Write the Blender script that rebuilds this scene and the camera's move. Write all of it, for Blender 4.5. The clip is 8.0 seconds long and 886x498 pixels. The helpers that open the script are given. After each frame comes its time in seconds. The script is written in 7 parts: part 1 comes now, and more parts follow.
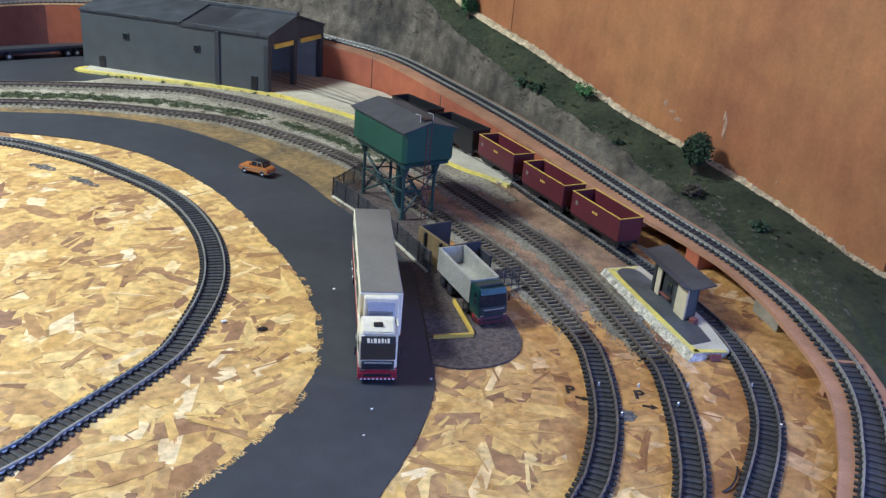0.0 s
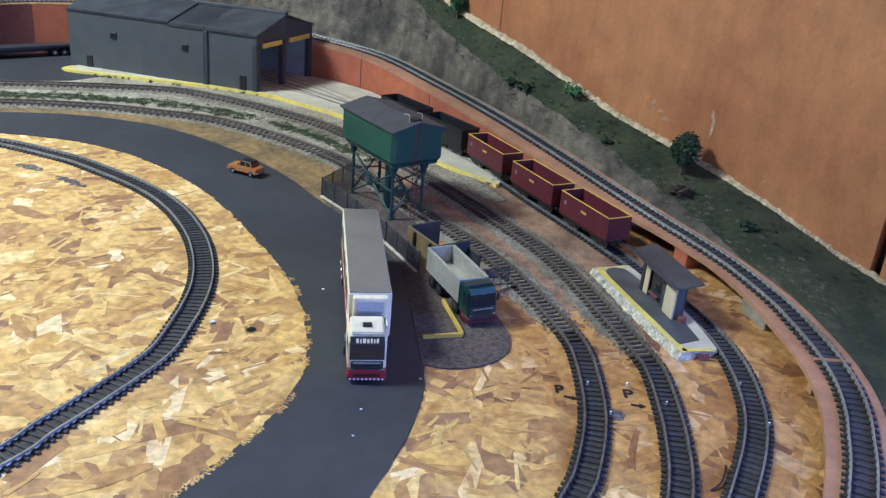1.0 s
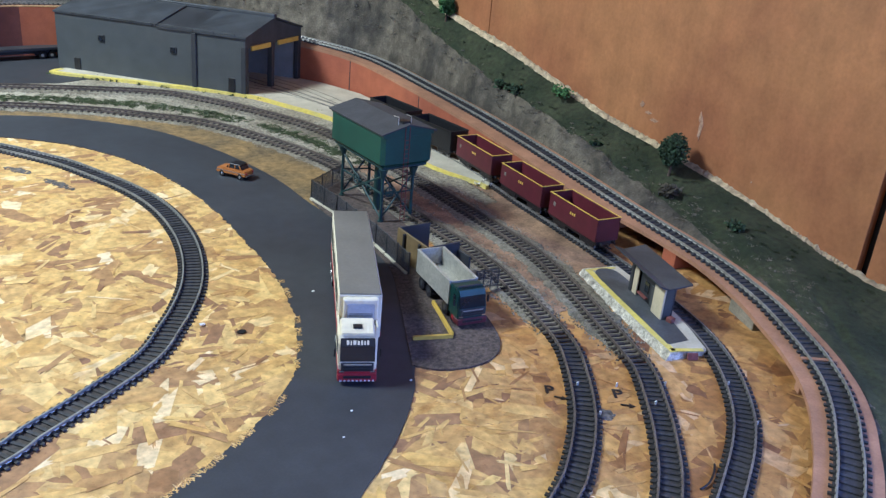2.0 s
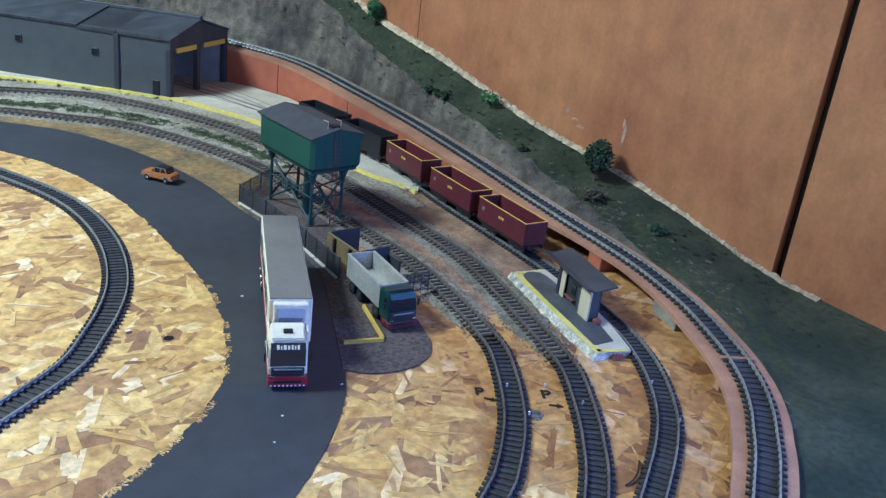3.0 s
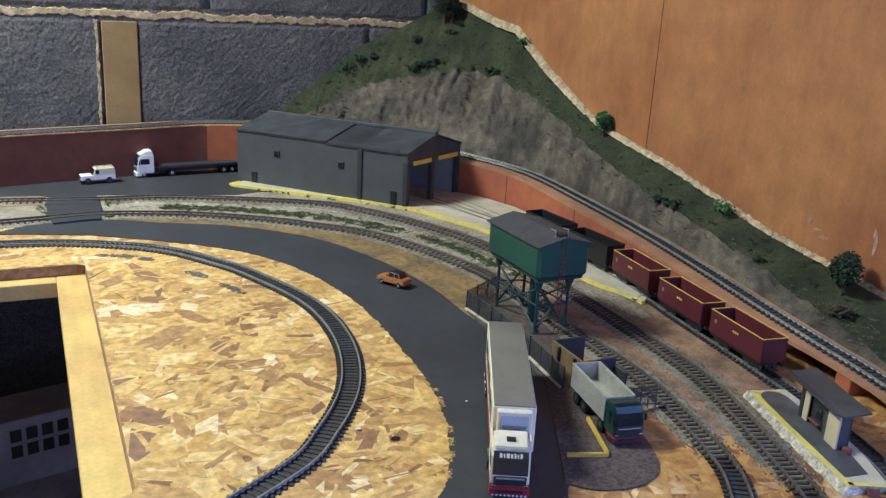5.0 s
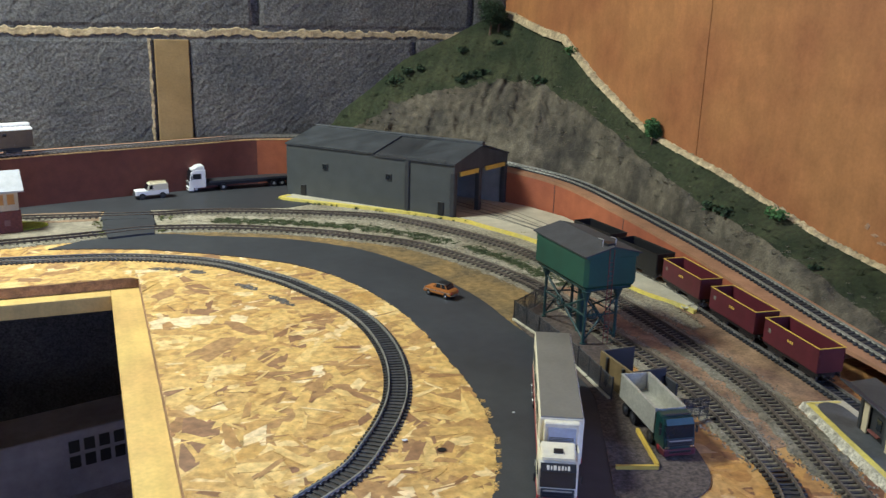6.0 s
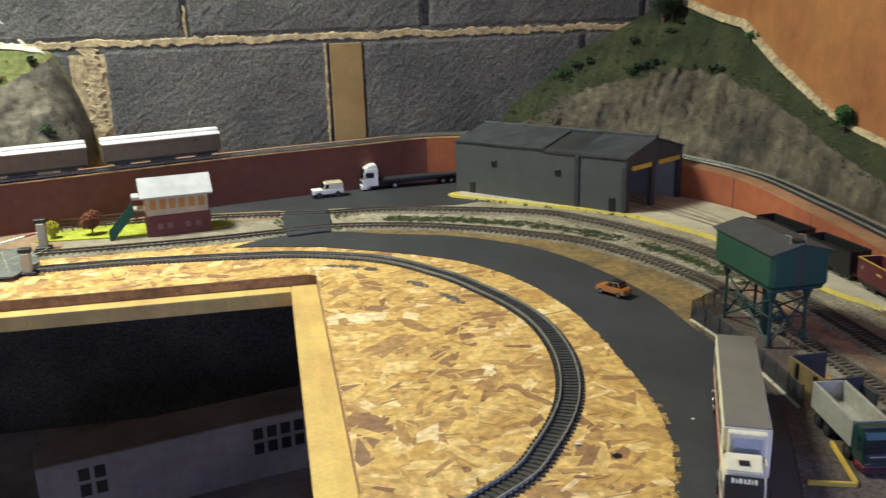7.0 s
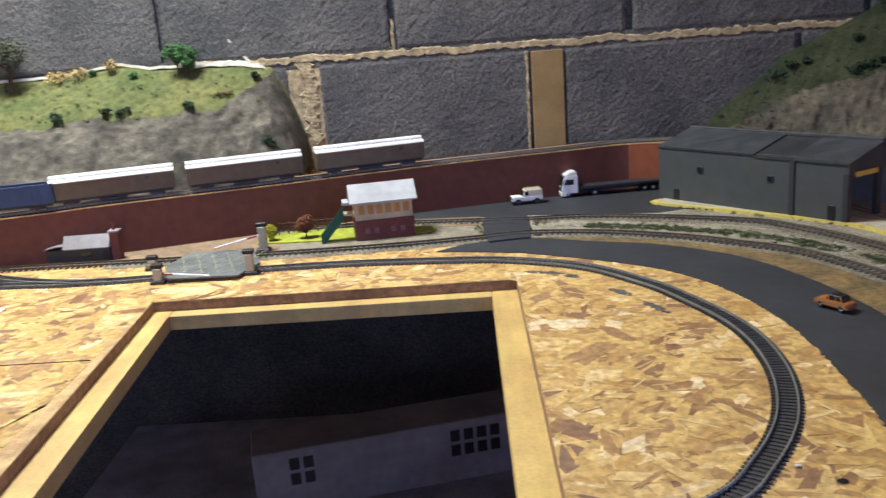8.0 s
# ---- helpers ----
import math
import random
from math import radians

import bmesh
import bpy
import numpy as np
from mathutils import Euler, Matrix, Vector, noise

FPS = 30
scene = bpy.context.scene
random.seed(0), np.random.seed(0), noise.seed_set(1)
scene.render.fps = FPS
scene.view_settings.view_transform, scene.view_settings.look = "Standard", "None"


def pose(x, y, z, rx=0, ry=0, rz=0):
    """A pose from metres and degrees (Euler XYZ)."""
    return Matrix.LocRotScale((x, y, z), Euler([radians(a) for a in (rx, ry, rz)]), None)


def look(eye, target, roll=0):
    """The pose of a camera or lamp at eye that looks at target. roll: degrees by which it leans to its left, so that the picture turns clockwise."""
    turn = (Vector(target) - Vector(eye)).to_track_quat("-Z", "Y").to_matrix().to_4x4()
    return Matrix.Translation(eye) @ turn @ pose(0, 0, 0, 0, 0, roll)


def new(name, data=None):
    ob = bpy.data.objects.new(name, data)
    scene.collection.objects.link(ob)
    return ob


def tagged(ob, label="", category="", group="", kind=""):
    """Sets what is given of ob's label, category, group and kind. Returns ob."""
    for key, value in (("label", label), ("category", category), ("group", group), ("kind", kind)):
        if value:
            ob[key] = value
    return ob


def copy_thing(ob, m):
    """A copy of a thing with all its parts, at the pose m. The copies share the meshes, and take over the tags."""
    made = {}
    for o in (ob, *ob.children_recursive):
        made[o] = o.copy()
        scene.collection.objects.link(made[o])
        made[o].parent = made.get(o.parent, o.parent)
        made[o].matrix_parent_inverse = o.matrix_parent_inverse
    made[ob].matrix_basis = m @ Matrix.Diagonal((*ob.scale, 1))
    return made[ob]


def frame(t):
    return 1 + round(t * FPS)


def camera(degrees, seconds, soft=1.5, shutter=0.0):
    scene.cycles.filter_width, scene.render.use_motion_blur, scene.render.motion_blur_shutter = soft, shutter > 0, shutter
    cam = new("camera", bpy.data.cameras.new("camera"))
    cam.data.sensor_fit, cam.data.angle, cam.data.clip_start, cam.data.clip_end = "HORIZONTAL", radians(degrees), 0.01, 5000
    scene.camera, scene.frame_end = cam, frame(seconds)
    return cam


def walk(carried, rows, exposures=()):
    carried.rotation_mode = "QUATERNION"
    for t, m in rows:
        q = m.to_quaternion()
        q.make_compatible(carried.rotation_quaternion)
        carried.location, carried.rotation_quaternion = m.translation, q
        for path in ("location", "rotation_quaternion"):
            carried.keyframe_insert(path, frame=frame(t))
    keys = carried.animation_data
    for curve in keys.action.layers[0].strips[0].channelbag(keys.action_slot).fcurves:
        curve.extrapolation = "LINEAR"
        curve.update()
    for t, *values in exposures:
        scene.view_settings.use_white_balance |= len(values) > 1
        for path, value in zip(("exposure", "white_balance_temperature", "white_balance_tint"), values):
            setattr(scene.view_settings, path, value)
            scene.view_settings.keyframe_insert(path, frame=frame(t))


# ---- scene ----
from mathutils.geometry import tessellate_polygon

cam = camera(53.61, 8.0, soft=1.35, shutter=0.3)
PATH = [
    (0.0, pose(0.0000, 0.0000, 0.3626, 66.30, -4.67, -33.09)),
    (0.5, pose(0.0008, -0.0001, 0.3632, 66.23, -4.67, -33.31)),
    (1.0, pose(0.0004, -0.0003, 0.3632, 66.31, -4.83, -33.76)),
    (1.2, pose(0.0001, -0.0006, 0.3633, 66.37, -4.93, -34.05)),
    (2.3, pose(-0.0012, -0.0021, 0.3639, 66.60, -4.98, -34.69)),
    (2.5, pose(-0.0014, -0.0024, 0.3641, 66.73, -5.22, -35.14)),
    (2.7, pose(-0.0029, -0.0034, 0.3643, 66.92, -5.59, -36.46)),
    (3.0, pose(-0.0051, -0.0051, 0.3647, 67.27, -6.50, -38.87)),
    (3.5, pose(-0.0062, -0.0034, 0.3646, 67.09, -5.48, -35.69)),
    (4.0, pose(-0.0068, -0.0035, 0.3642, 67.71, -4.21, -30.55)),
    (4.2, pose(-0.0089, -0.0027, 0.3642, 69.72, -3.44, -27.01)),
    (4.5, pose(-0.0120, -0.0015, 0.3643, 71.69, -3.35, -25.51)),
    (4.7, pose(-0.0107, -0.0016, 0.3642, 72.42, -3.29, -25.34)),
    (5.8, pose(-0.0040, -0.0016, 0.3631, 73.80, -1.95, -22.48)),
    (6.0, pose(-0.0027, -0.0016, 0.3629, 73.74, -1.58, -21.78)),
    (6.5, pose(-0.0020, 0.0023, 0.3633, 73.44, 0.02, -17.05)),
    (7.0, pose(-0.0036, 0.0113, 0.3627, 73.41, 1.56, -11.41)),
    (7.5, pose(-0.0036, 0.0157, 0.3598, 73.86, 3.01, -5.07)),
    (8.0, pose(-0.0171, 0.0128, 0.3597, 74.58, 4.06, 0.82)),
]

EXPOSURES = [(0.0, 0.75, 5200, 19), (1.2, 0.75, 5100, 19), (2.5, 0.77, 4950, 17), (3.0, 0.77, 4650, 14), (3.5, 0.70, 5050, 17), (4.0, 0.68, 5300, 17), (4.5, 0.60, 5450, 17), (6.0, 0.52, 5800, 14), (6.5, 0.43, 6350, 12), (7.2, 0.41, 6300, 14), (8.0, 0.28, 5800, 24)]
walk(cam, PATH, EXPOSURES)

# ---- light ----
world = bpy.data.worlds.new("room_air")
scene.world = world
world.use_nodes = True
world.node_tree.nodes["Background"].inputs[0].default_value = (0.9, 0.95, 1.0, 1)
world.node_tree.nodes["Background"].inputs[1].default_value = 0.028


def area_lamp(name, m, size, power, colour):
    d = bpy.data.lights.new(name, "AREA")
    d.shape, d.size, d.energy, d.color = "DISK", size, power, colour
    o = new(name, d)
    o.matrix_world = m
    return o


LAMP = Vector((-0.76, 1.34, 1.50))
area_lamp("ceiling_lamp", look(LAMP, (LAMP.x, LAMP.y, 0)), 0.50, 45, (0.96, 1.0, 0.80))
# Fill from windows out of view: east one inferred, south one only added.
area_lamp("window_daylight", look((0.815, -0.26, 0.40), (-0.2, -0.16, 0.30)), 0.62, 6.0, (0.26, 0.44, 1.0))
area_lamp("window_daylight", look((-0.20, -1.84, 0.55), (0.3, 0.9, 0.0)), 0.9, 6.0, (0.56, 0.66, 1.0))

# ---- materials ----
WALL_X, WALL_Y = 0.84, 1.745


def material(name, base, rough=0.7, vary=0.25, scale=60.0, fine=600.0, bump=0.3, metal=0.0, tint=None, tint_scale=9.0, random=0.0, depth=0.0006):
    """Noise at two scales: broad stains towards tint, fine grain in value, and a bump."""
    m = bpy.data.materials.new(name)
    m.use_nodes = True
    n, l = m.node_tree.nodes, m.node_tree.links
    b = n["Principled BSDF"]
    b.inputs["Roughness"].default_value, b.inputs["Metallic"].default_value = rough, metal
    co = n.new("ShaderNodeTexCoord")
    big, mid, small = (n.new("ShaderNodeTexNoise") for _ in range(3))
    for t, s in ((big, tint_scale), (mid, scale), (small, fine)):
        t.inputs["Scale"].default_value, t.inputs["Detail"].default_value = s, 4
        l.new(co.outputs["Object"], t.inputs["Vector"])
    mix = n.new("ShaderNodeMix")
    mix.data_type = "RGBA"
    t = tint or tuple(c * 0.7 for c in base)
    mix.inputs[6].default_value, mix.inputs[7].default_value = (*base, 1), (*t, 1)
    ramp = n.new("ShaderNodeMapRange")
    ramp.inputs[1].default_value, ramp.inputs[2].default_value = 0.38, 0.66
    l.new(big.outputs["Fac"], ramp.inputs[0])
    l.new(ramp.outputs[0], mix.inputs[0])
    val = n.new("ShaderNodeMapRange")
    val.inputs[1].default_value, val.inputs[2].default_value = 0.3, 0.7
    val.inputs[3].default_value, val.inputs[4].default_value = 1 - vary, 1 + vary
    l.new(mid.outputs["Fac"], val.inputs[0])
    val2 = n.new("ShaderNodeMapRange")
    val2.inputs[1].default_value, val2.inputs[2].default_value = 0.3, 0.7
    val2.inputs[3].default_value, val2.inputs[4].default_value = 1 - vary * 0.7, 1 + vary * 0.7
    l.new(small.outputs["Fac"], val2.inputs[0])
    mul = n.new("ShaderNodeMath")
    mul.operation = "MULTIPLY"
    l.new(val.outputs[0], mul.inputs[0])
    l.new(val2.outputs[0], mul.inputs[1])
    last = mul
    if random:
        info = n.new("ShaderNodeObjectInfo")
        geo = n.new("ShaderNodeNewGeometry")
        add = n.new("ShaderNodeMath")
        add.operation = "ADD"
        l.new(info.outputs["Random"], add.inputs[0])
        l.new(geo.outputs["Random Per Island"], add.inputs[1])
        fr = n.new("ShaderNodeMath")
        fr.operation = "FRACT"
        l.new(add.outputs[0], fr.inputs[0])
        r = n.new("ShaderNodeMapRange")
        r.inputs[3].default_value, r.inputs[4].default_value = 1 - random, 1 + random
        l.new(fr.outputs[0], r.inputs[0])
        last = n.new("ShaderNodeMath")
        last.operation = "MULTIPLY"
        l.new(mul.outputs[0], last.inputs[0])
        l.new(r.outputs[0], last.inputs[1])
    hsv = n.new("ShaderNodeHueSaturation")
    l.new(last.outputs[0], hsv.inputs["Value"])
    l.new(mix.outputs[2], hsv.inputs["Color"])
    l.new(hsv.outputs[0], b.inputs["Base Color"])
    if bump:
        bp = n.new("ShaderNodeBump")
        bp.inputs["Strength"].default_value, bp.inputs["Distance"].default_value = bump, depth
        sm = n.new("ShaderNodeMath")
        sm.operation = "ADD"
        l.new(mid.outputs["Fac"], sm.inputs[0])
        l.new(small.outputs["Fac"], sm.inputs[1])
        l.new(sm.outputs[0], bp.inputs["Height"])
        l.new(bp.outputs[0], b.inputs["Normal"])
    return m


def flake_material():
    """Wood strands, each in one of several straw and brown tones, browner and darker towards the east."""
    m = bpy.data.materials.new("osb_strand")
    m.use_nodes = True
    n, l = m.node_tree.nodes, m.node_tree.links
    b = n["Principled BSDF"]
    geo = n.new("ShaderNodeNewGeometry")
    ramp = n.new("ShaderNodeValToRGB")
    e = ramp.color_ramp.elements
    tones = ((0.0, (0.245, 0.128, 0.067)), (0.08, (0.35, 0.196, 0.083)), (0.21, (0.45, 0.264, 0.097)), (0.35, (0.56, 0.349, 0.116)), (0.72, (0.64, 0.418, 0.139)), (0.91, (0.71, 0.492, 0.187)), (1.0, (0.80, 0.625, 0.37)))
    e[0].position, e[0].color = tones[0][0], (*tones[0][1], 1)
    e[1].position, e[1].color = tones[-1][0], (*tones[-1][1], 1)
    for p, c in tones[1:-1]:
        x = e.new(p)
        x.color = (*c, 1)
    info, both, part_of = n.new("ShaderNodeObjectInfo"), n.new("ShaderNodeMath"), n.new("ShaderNodeMath")
    both.operation, part_of.operation = "ADD", "FRACT"
    l.new(geo.outputs["Random Per Island"], both.inputs[0])
    l.new(info.outputs["Random"], both.inputs[1])
    l.new(both.outputs[0], part_of.inputs[0])
    l.new(part_of.outputs[0], ramp.inputs[0])
    dice, gloss, lie, slant, level = n.new("ShaderNodeTexWhiteNoise"), n.new("ShaderNodeMapRange"), n.new("ShaderNodeVectorMath"), n.new("ShaderNodeVectorMath"), n.new("ShaderNodeVectorMath")
    dice.noise_dimensions = "1D"
    l.new(part_of.outputs[0], dice.inputs["W"])
    gloss.inputs[3].default_value, gloss.inputs[4].default_value = 0.36, 0.80
    l.new(dice.outputs["Value"], gloss.inputs[0])
    l.new(gloss.outputs[0], b.inputs["Roughness"])
    lie.operation, slant.operation, level.operation = "SUBTRACT", "MULTIPLY_ADD", "NORMALIZE"
    lie.inputs[1].default_value = (0.5, 0.5, 0.5)
    l.new(dice.outputs["Color"], lie.inputs[0])
    slant.inputs[1].default_value = (0.34, 0.34, 0.0)
    l.new(lie.outputs[0], slant.inputs[0])
    l.new(geo.outputs["Normal"], slant.inputs[2])
    l.new(slant.outputs[0], level.inputs[0])
    l.new(level.outputs[0], b.inputs["Normal"])
    co = n.new("ShaderNodeTexCoord")
    t = n.new("ShaderNodeTexNoise")
    t.inputs["Scale"].default_value, t.inputs["Detail"].default_value = 120, 6
    l.new(co.outputs["Object"], t.inputs["Vector"])
    r = n.new("ShaderNodeMapRange")
    r.inputs[1].default_value, r.inputs[2].default_value, r.inputs[3].default_value, r.inputs[4].default_value = 0.3, 0.7, 0.66, 1.24
    l.new(t.outputs["Fac"], r.inputs[0])
    hsv = n.new("ShaderNodeHueSaturation")
    l.new(r.outputs[0], hsv.inputs["Value"])
    l.new(ramp.outputs[0], hsv.inputs["Color"])
    blot = n.new("ShaderNodeTexNoise")
    blot.inputs["Scale"].default_value, blot.inputs["Detail"].default_value, blot.inputs["Roughness"].default_value = 19, 9, 0.72
    l.new(geo.outputs["Position"], blot.inputs["Vector"])
    edge_of = n.new("ShaderNodeMapRange")
    edge_of.inputs[1].default_value, edge_of.inputs[2].default_value = 0.50, 0.70
    l.new(blot.outputs["Fac"], edge_of.inputs[0])
    stain = n.new("ShaderNodeMix")
    stain.data_type, stain.blend_type = "RGBA", "MULTIPLY"
    stain.inputs[7].default_value = (0.66, 0.55, 0.46, 1)
    l.new(edge_of.outputs[0], stain.inputs[0])
    l.new(hsv.outputs[0], stain.inputs[6])
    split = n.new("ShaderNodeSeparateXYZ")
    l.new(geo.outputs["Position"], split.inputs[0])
    wave, lean, east_tone = n.new("ShaderNodeMath"), n.new("ShaderNodeMapRange"), n.new("ShaderNodeMix")
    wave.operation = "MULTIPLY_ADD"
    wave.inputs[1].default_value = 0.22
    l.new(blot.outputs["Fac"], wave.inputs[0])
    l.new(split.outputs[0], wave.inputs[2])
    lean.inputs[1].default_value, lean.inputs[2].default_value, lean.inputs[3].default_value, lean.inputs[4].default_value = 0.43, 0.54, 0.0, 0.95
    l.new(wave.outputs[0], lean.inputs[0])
    east_tone.data_type, east_tone.blend_type = "RGBA", "MULTIPLY"
    east_tone.inputs[7].default_value = (0.70, 0.575, 0.53, 1)
    l.new(lean.outputs[0], east_tone.inputs[0])
    l.new(stain.outputs[2], east_tone.inputs[6])
    fleck, cut, chip = n.new("ShaderNodeTexNoise"), n.new("ShaderNodeMapRange"), n.new("ShaderNodeMix")
    fleck.inputs["Scale"].default_value, fleck.inputs["Detail"].default_value, fleck.inputs["Roughness"].default_value = 230, 7, 0.75
    l.new(co.outputs["Object"], fleck.inputs["Vector"])
    cut.inputs[1].default_value, cut.inputs[2].default_value = 0.56, 0.72
    l.new(fleck.outputs["Fac"], cut.inputs[0])
    chip.data_type, chip.blend_type = "RGBA", "MULTIPLY"
    chip.inputs[7].default_value = (0.52, 0.42, 0.36, 1)
    l.new(cut.outputs[0], chip.inputs[0])
    l.new(east_tone.outputs[2], chip.inputs[6])
    l.new(chip.outputs[2], b.inputs["Base Color"])
    return m


STRAND = flake_material()
OSB = material("osb_base", (0.55, 0.36, 0.15), 0.65, 0.3, 45, 300, 0.2, tint=(0.36, 0.2, 0.08), tint_scale=25)
TIMBER = material("planed_softwood", (0.64, 0.45, 0.145), 0.55, 0.12, 30, 260, 0.15, tint=(0.56, 0.36, 0.125))
CUT_EDGE = material("osb_cut_edge", (0.30, 0.17, 0.09), 0.8, 0.35, 90, 500, 0.4)
ASPHALT = material("painted_road", (0.039, 0.042, 0.048), 0.58, 0.12, 60, 520, 0.10, tint=(0.030, 0.032, 0.038), tint_scale=10)
RAIL = material("nickel_silver_rail", (0.24, 0.225, 0.21), 0.45, 0.25, 120, 700, 0.1, metal=0.45)
DULL_RAIL = material("brown_dusty_rail", (0.125, 0.098, 0.078), 0.7, 0.3, 120, 700, 0.1, metal=0.1)
BRIGHT_RAIL = material("worn_bright_rail", (0.33, 0.32, 0.28), 0.45, 0.2, 120, 700, 0.1, metal=0.4)
SLEEPER = material("black_plastic_sleeper", (0.040, 0.040, 0.043), 0.65, 0.3, 200, 900, 0.2, random=0.3)
SLEEPER_DUSTY = material("dusty_sleeper", (0.046, 0.037, 0.032), 0.8, 0.35, 200, 900, 0.3, random=0.3)
BALLAST = material("grey_ballast", (0.245, 0.222, 0.165), 0.9, 0.4, 220, 900, 0.8, tint=(0.165, 0.142, 0.098), tint_scale=18, random=0.4)
EARTH = material("ochre_earth_paint", (0.225, 0.148, 0.056), 0.9, 0.35, 120, 620, 0.6, tint=(0.125, 0.090, 0.043), tint_scale=20)
CONCRETE = material("pale_concrete", (0.52, 0.475, 0.36), 0.8, 0.12, 40, 500, 0.3, tint=(0.40, 0.36, 0.27), tint_scale=12)
YELLOW = material("yellow_line_paint", (0.68, 0.55, 0.10), 0.7, 0.14, 160, 700, 0.3, tint=(0.56, 0.48, 0.15), tint_scale=40)
TERRACOTTA = material("terracotta_card", (0.36, 0.105, 0.045), 0.75, 0.12, 50, 500, 0.15, tint=(0.30, 0.085, 0.04))
OXBLOOD = material("dark_red_card", (0.138, 0.041, 0.0245), 0.7, 0.15, 60, 700, 0.2, tint=(0.115, 0.033, 0.022), tint_scale=7)
RAW_EDGE = material("raw_board_edge", (0.62, 0.40, 0.16), 0.6, 0.35, 70, 400, 0.3, tint=(0.30, 0.17, 0.08), tint_scale=18)
STRIP = material("brown_hardboard_strip", (0.385, 0.200, 0.110), 0.7, 0.15, 60, 500, 0.15)
HARDBOARD = material("brown_hardboard_panel", (0.375, 0.165, 0.060), 0.55, 0.12, 26, 240, 0.2, tint=(0.31, 0.120, 0.046), tint_scale=7)
BLOCK = material("concrete_block", (0.081, 0.081, 0.085), 0.88, 0.55, 240, 760, 0.8, tint=(0.126, 0.122, 0.120), tint_scale=9, depth=0.0014)
MORTAR = material("sandy_mortar", (0.47, 0.375, 0.225), 0.95, 0.35, 120, 420, 0.6, tint=(0.33, 0.255, 0.155), tint_scale=32, depth=0.0012)
ROCK = material("painted_plaster_rock", (0.128, 0.108, 0.076), 0.95, 0.40, 60, 420, 0.6, tint=(0.062, 0.054, 0.042), tint_scale=12, depth=0.003)
PALE_ROCK = material("painted_plaster_bank", (0.118, 0.104, 0.080), 0.95, 0.45, 60, 420, 0.8, tint=(0.052, 0.046, 0.037), tint_scale=16, depth=0.003)
BROWN_SAND = material("brown_sandy_path", (0.285, 0.195, 0.118), 0.95, 0.25, 90, 600, 0.5, tint=(0.20, 0.135, 0.085), tint_scale=14)
DECK_GREY = material("worn_crossing_deck", (0.098, 0.106, 0.108), 0.6, 0.25, 80, 500, 0.2, tint=(0.15, 0.158, 0.16), tint_scale=24)
PALE_LINE = material("faded_hatching_paint", (0.36, 0.37, 0.21), 0.8, 0.3, 160, 700, 0.2)
HUT_ROOF = material("pinkish_grey_slate", (0.27, 0.255, 0.265), 0.7, 0.15, 60, 600, 0.2)
GREY_CLUMP = material("grey_green_clump", (0.085, 0.092, 0.062), 0.95, 0.35, 150, 600, 0.6, random=0.4)
WEED = material("weed_scatter", (0.074, 0.094, 0.042), 0.95, 0.4, 200, 900, 0.6, tint=(0.054, 0.070, 0.029), tint_scale=30)
SCRUB_EARTH = material("red_brown_earth", (0.30, 0.188, 0.108), 0.9, 0.35, 60, 420, 0.6, tint=(0.17, 0.098, 0.060), tint_scale=18)
SCRUB = material("pale_brown_fibre", (0.140, 0.124, 0.093), 0.95, 0.3, 200, 900, 0.0)
SCUFF = material("pale_scuff", (0.42, 0.26, 0.165), 0.9, 0.3, 200, 700, 0.2)
SAND = material("pale_sand", (0.27, 0.235, 0.175), 0.9, 0.25, 90, 600, 0.5, tint=(0.20, 0.175, 0.125), tint_scale=25)
TURF = material("scatter_turf", (0.017, 0.026, 0.009), 0.95, 0.35, 160, 900, 0.7, tint=(0.047, 0.053, 0.023), tint_scale=14, depth=0.002)
BRIGHT_TURF = material("bright_scatter_turf", (0.08, 0.102, 0.029), 0.95, 0.35, 90, 600, 1.0, tint=(0.14, 0.14, 0.045), tint_scale=10, depth=0.002)
LIME = material("lime_grass_mat", (0.36, 0.40, 0.035), 0.95, 0.25, 120, 700, 1.0, depth=0.001)
FOLIAGE = material("dark_foliage_clump", (0.026, 0.050, 0.024), 0.95, 0.4, 150, 600, 0.6, random=0.5)
GREEN_CLUMP = material("green_foliage_clump", (0.062, 0.150, 0.048), 0.95, 0.4, 150, 600, 0.6, random=0.4)
YELLOW_CLUMP = material("yellow_foliage_clump", (0.45, 0.42, 0.03), 0.95, 0.3, 150, 600, 0.6, random=0.3)
RUST_CLUMP = material("rust_foliage_clump", (0.23, 0.085, 0.04), 0.95, 0.3, 150, 600, 0.6, random=0.3)
BROWN_CLUMP = material("brown_foliage_clump", (0.13, 0.095, 0.035), 0.95, 0.3, 150, 600, 0.6, random=0.3)
STRAW_CLUMP = material("straw_foliage_clump", (0.42, 0.31, 0.12), 0.95, 0.3, 150, 600, 0.6, random=0.3)
BARK = material("twig_bark", (0.10, 0.065, 0.04), 0.9)
PLASTER = material("bare_white_plaster", (0.66, 0.63, 0.55), 0.9, 0.15, 60, 500, 0.6, tint=(0.5, 0.47, 0.38), tint_scale=20)
CRUMBLY = material("crumbly_plaster", (0.56, 0.52, 0.42), 0.95, 0.45, 160, 600, 1.0, tint=(0.33, 0.30, 0.24), tint_scale=70, depth=0.0012)
SHED_GREY = material("grey_shed_wall", (0.058, 0.062, 0.061), 0.6, 0.10, 40, 500, 0.1, tint=(0.052, 0.058, 0.060))
LIT_LINING = material("paled_inside_grey", (0.26, 0.27, 0.25), 0.6, 0.1, 40, 500, 0.1)
SHED_ROOF = material("grey_shed_roof", (0.050, 0.055, 0.062), 0.5, 0.18, 50, 500, 0.15)
DARK_GREY = material("charcoal_plastic", (0.035, 0.037, 0.042), 0.5, 0.15)
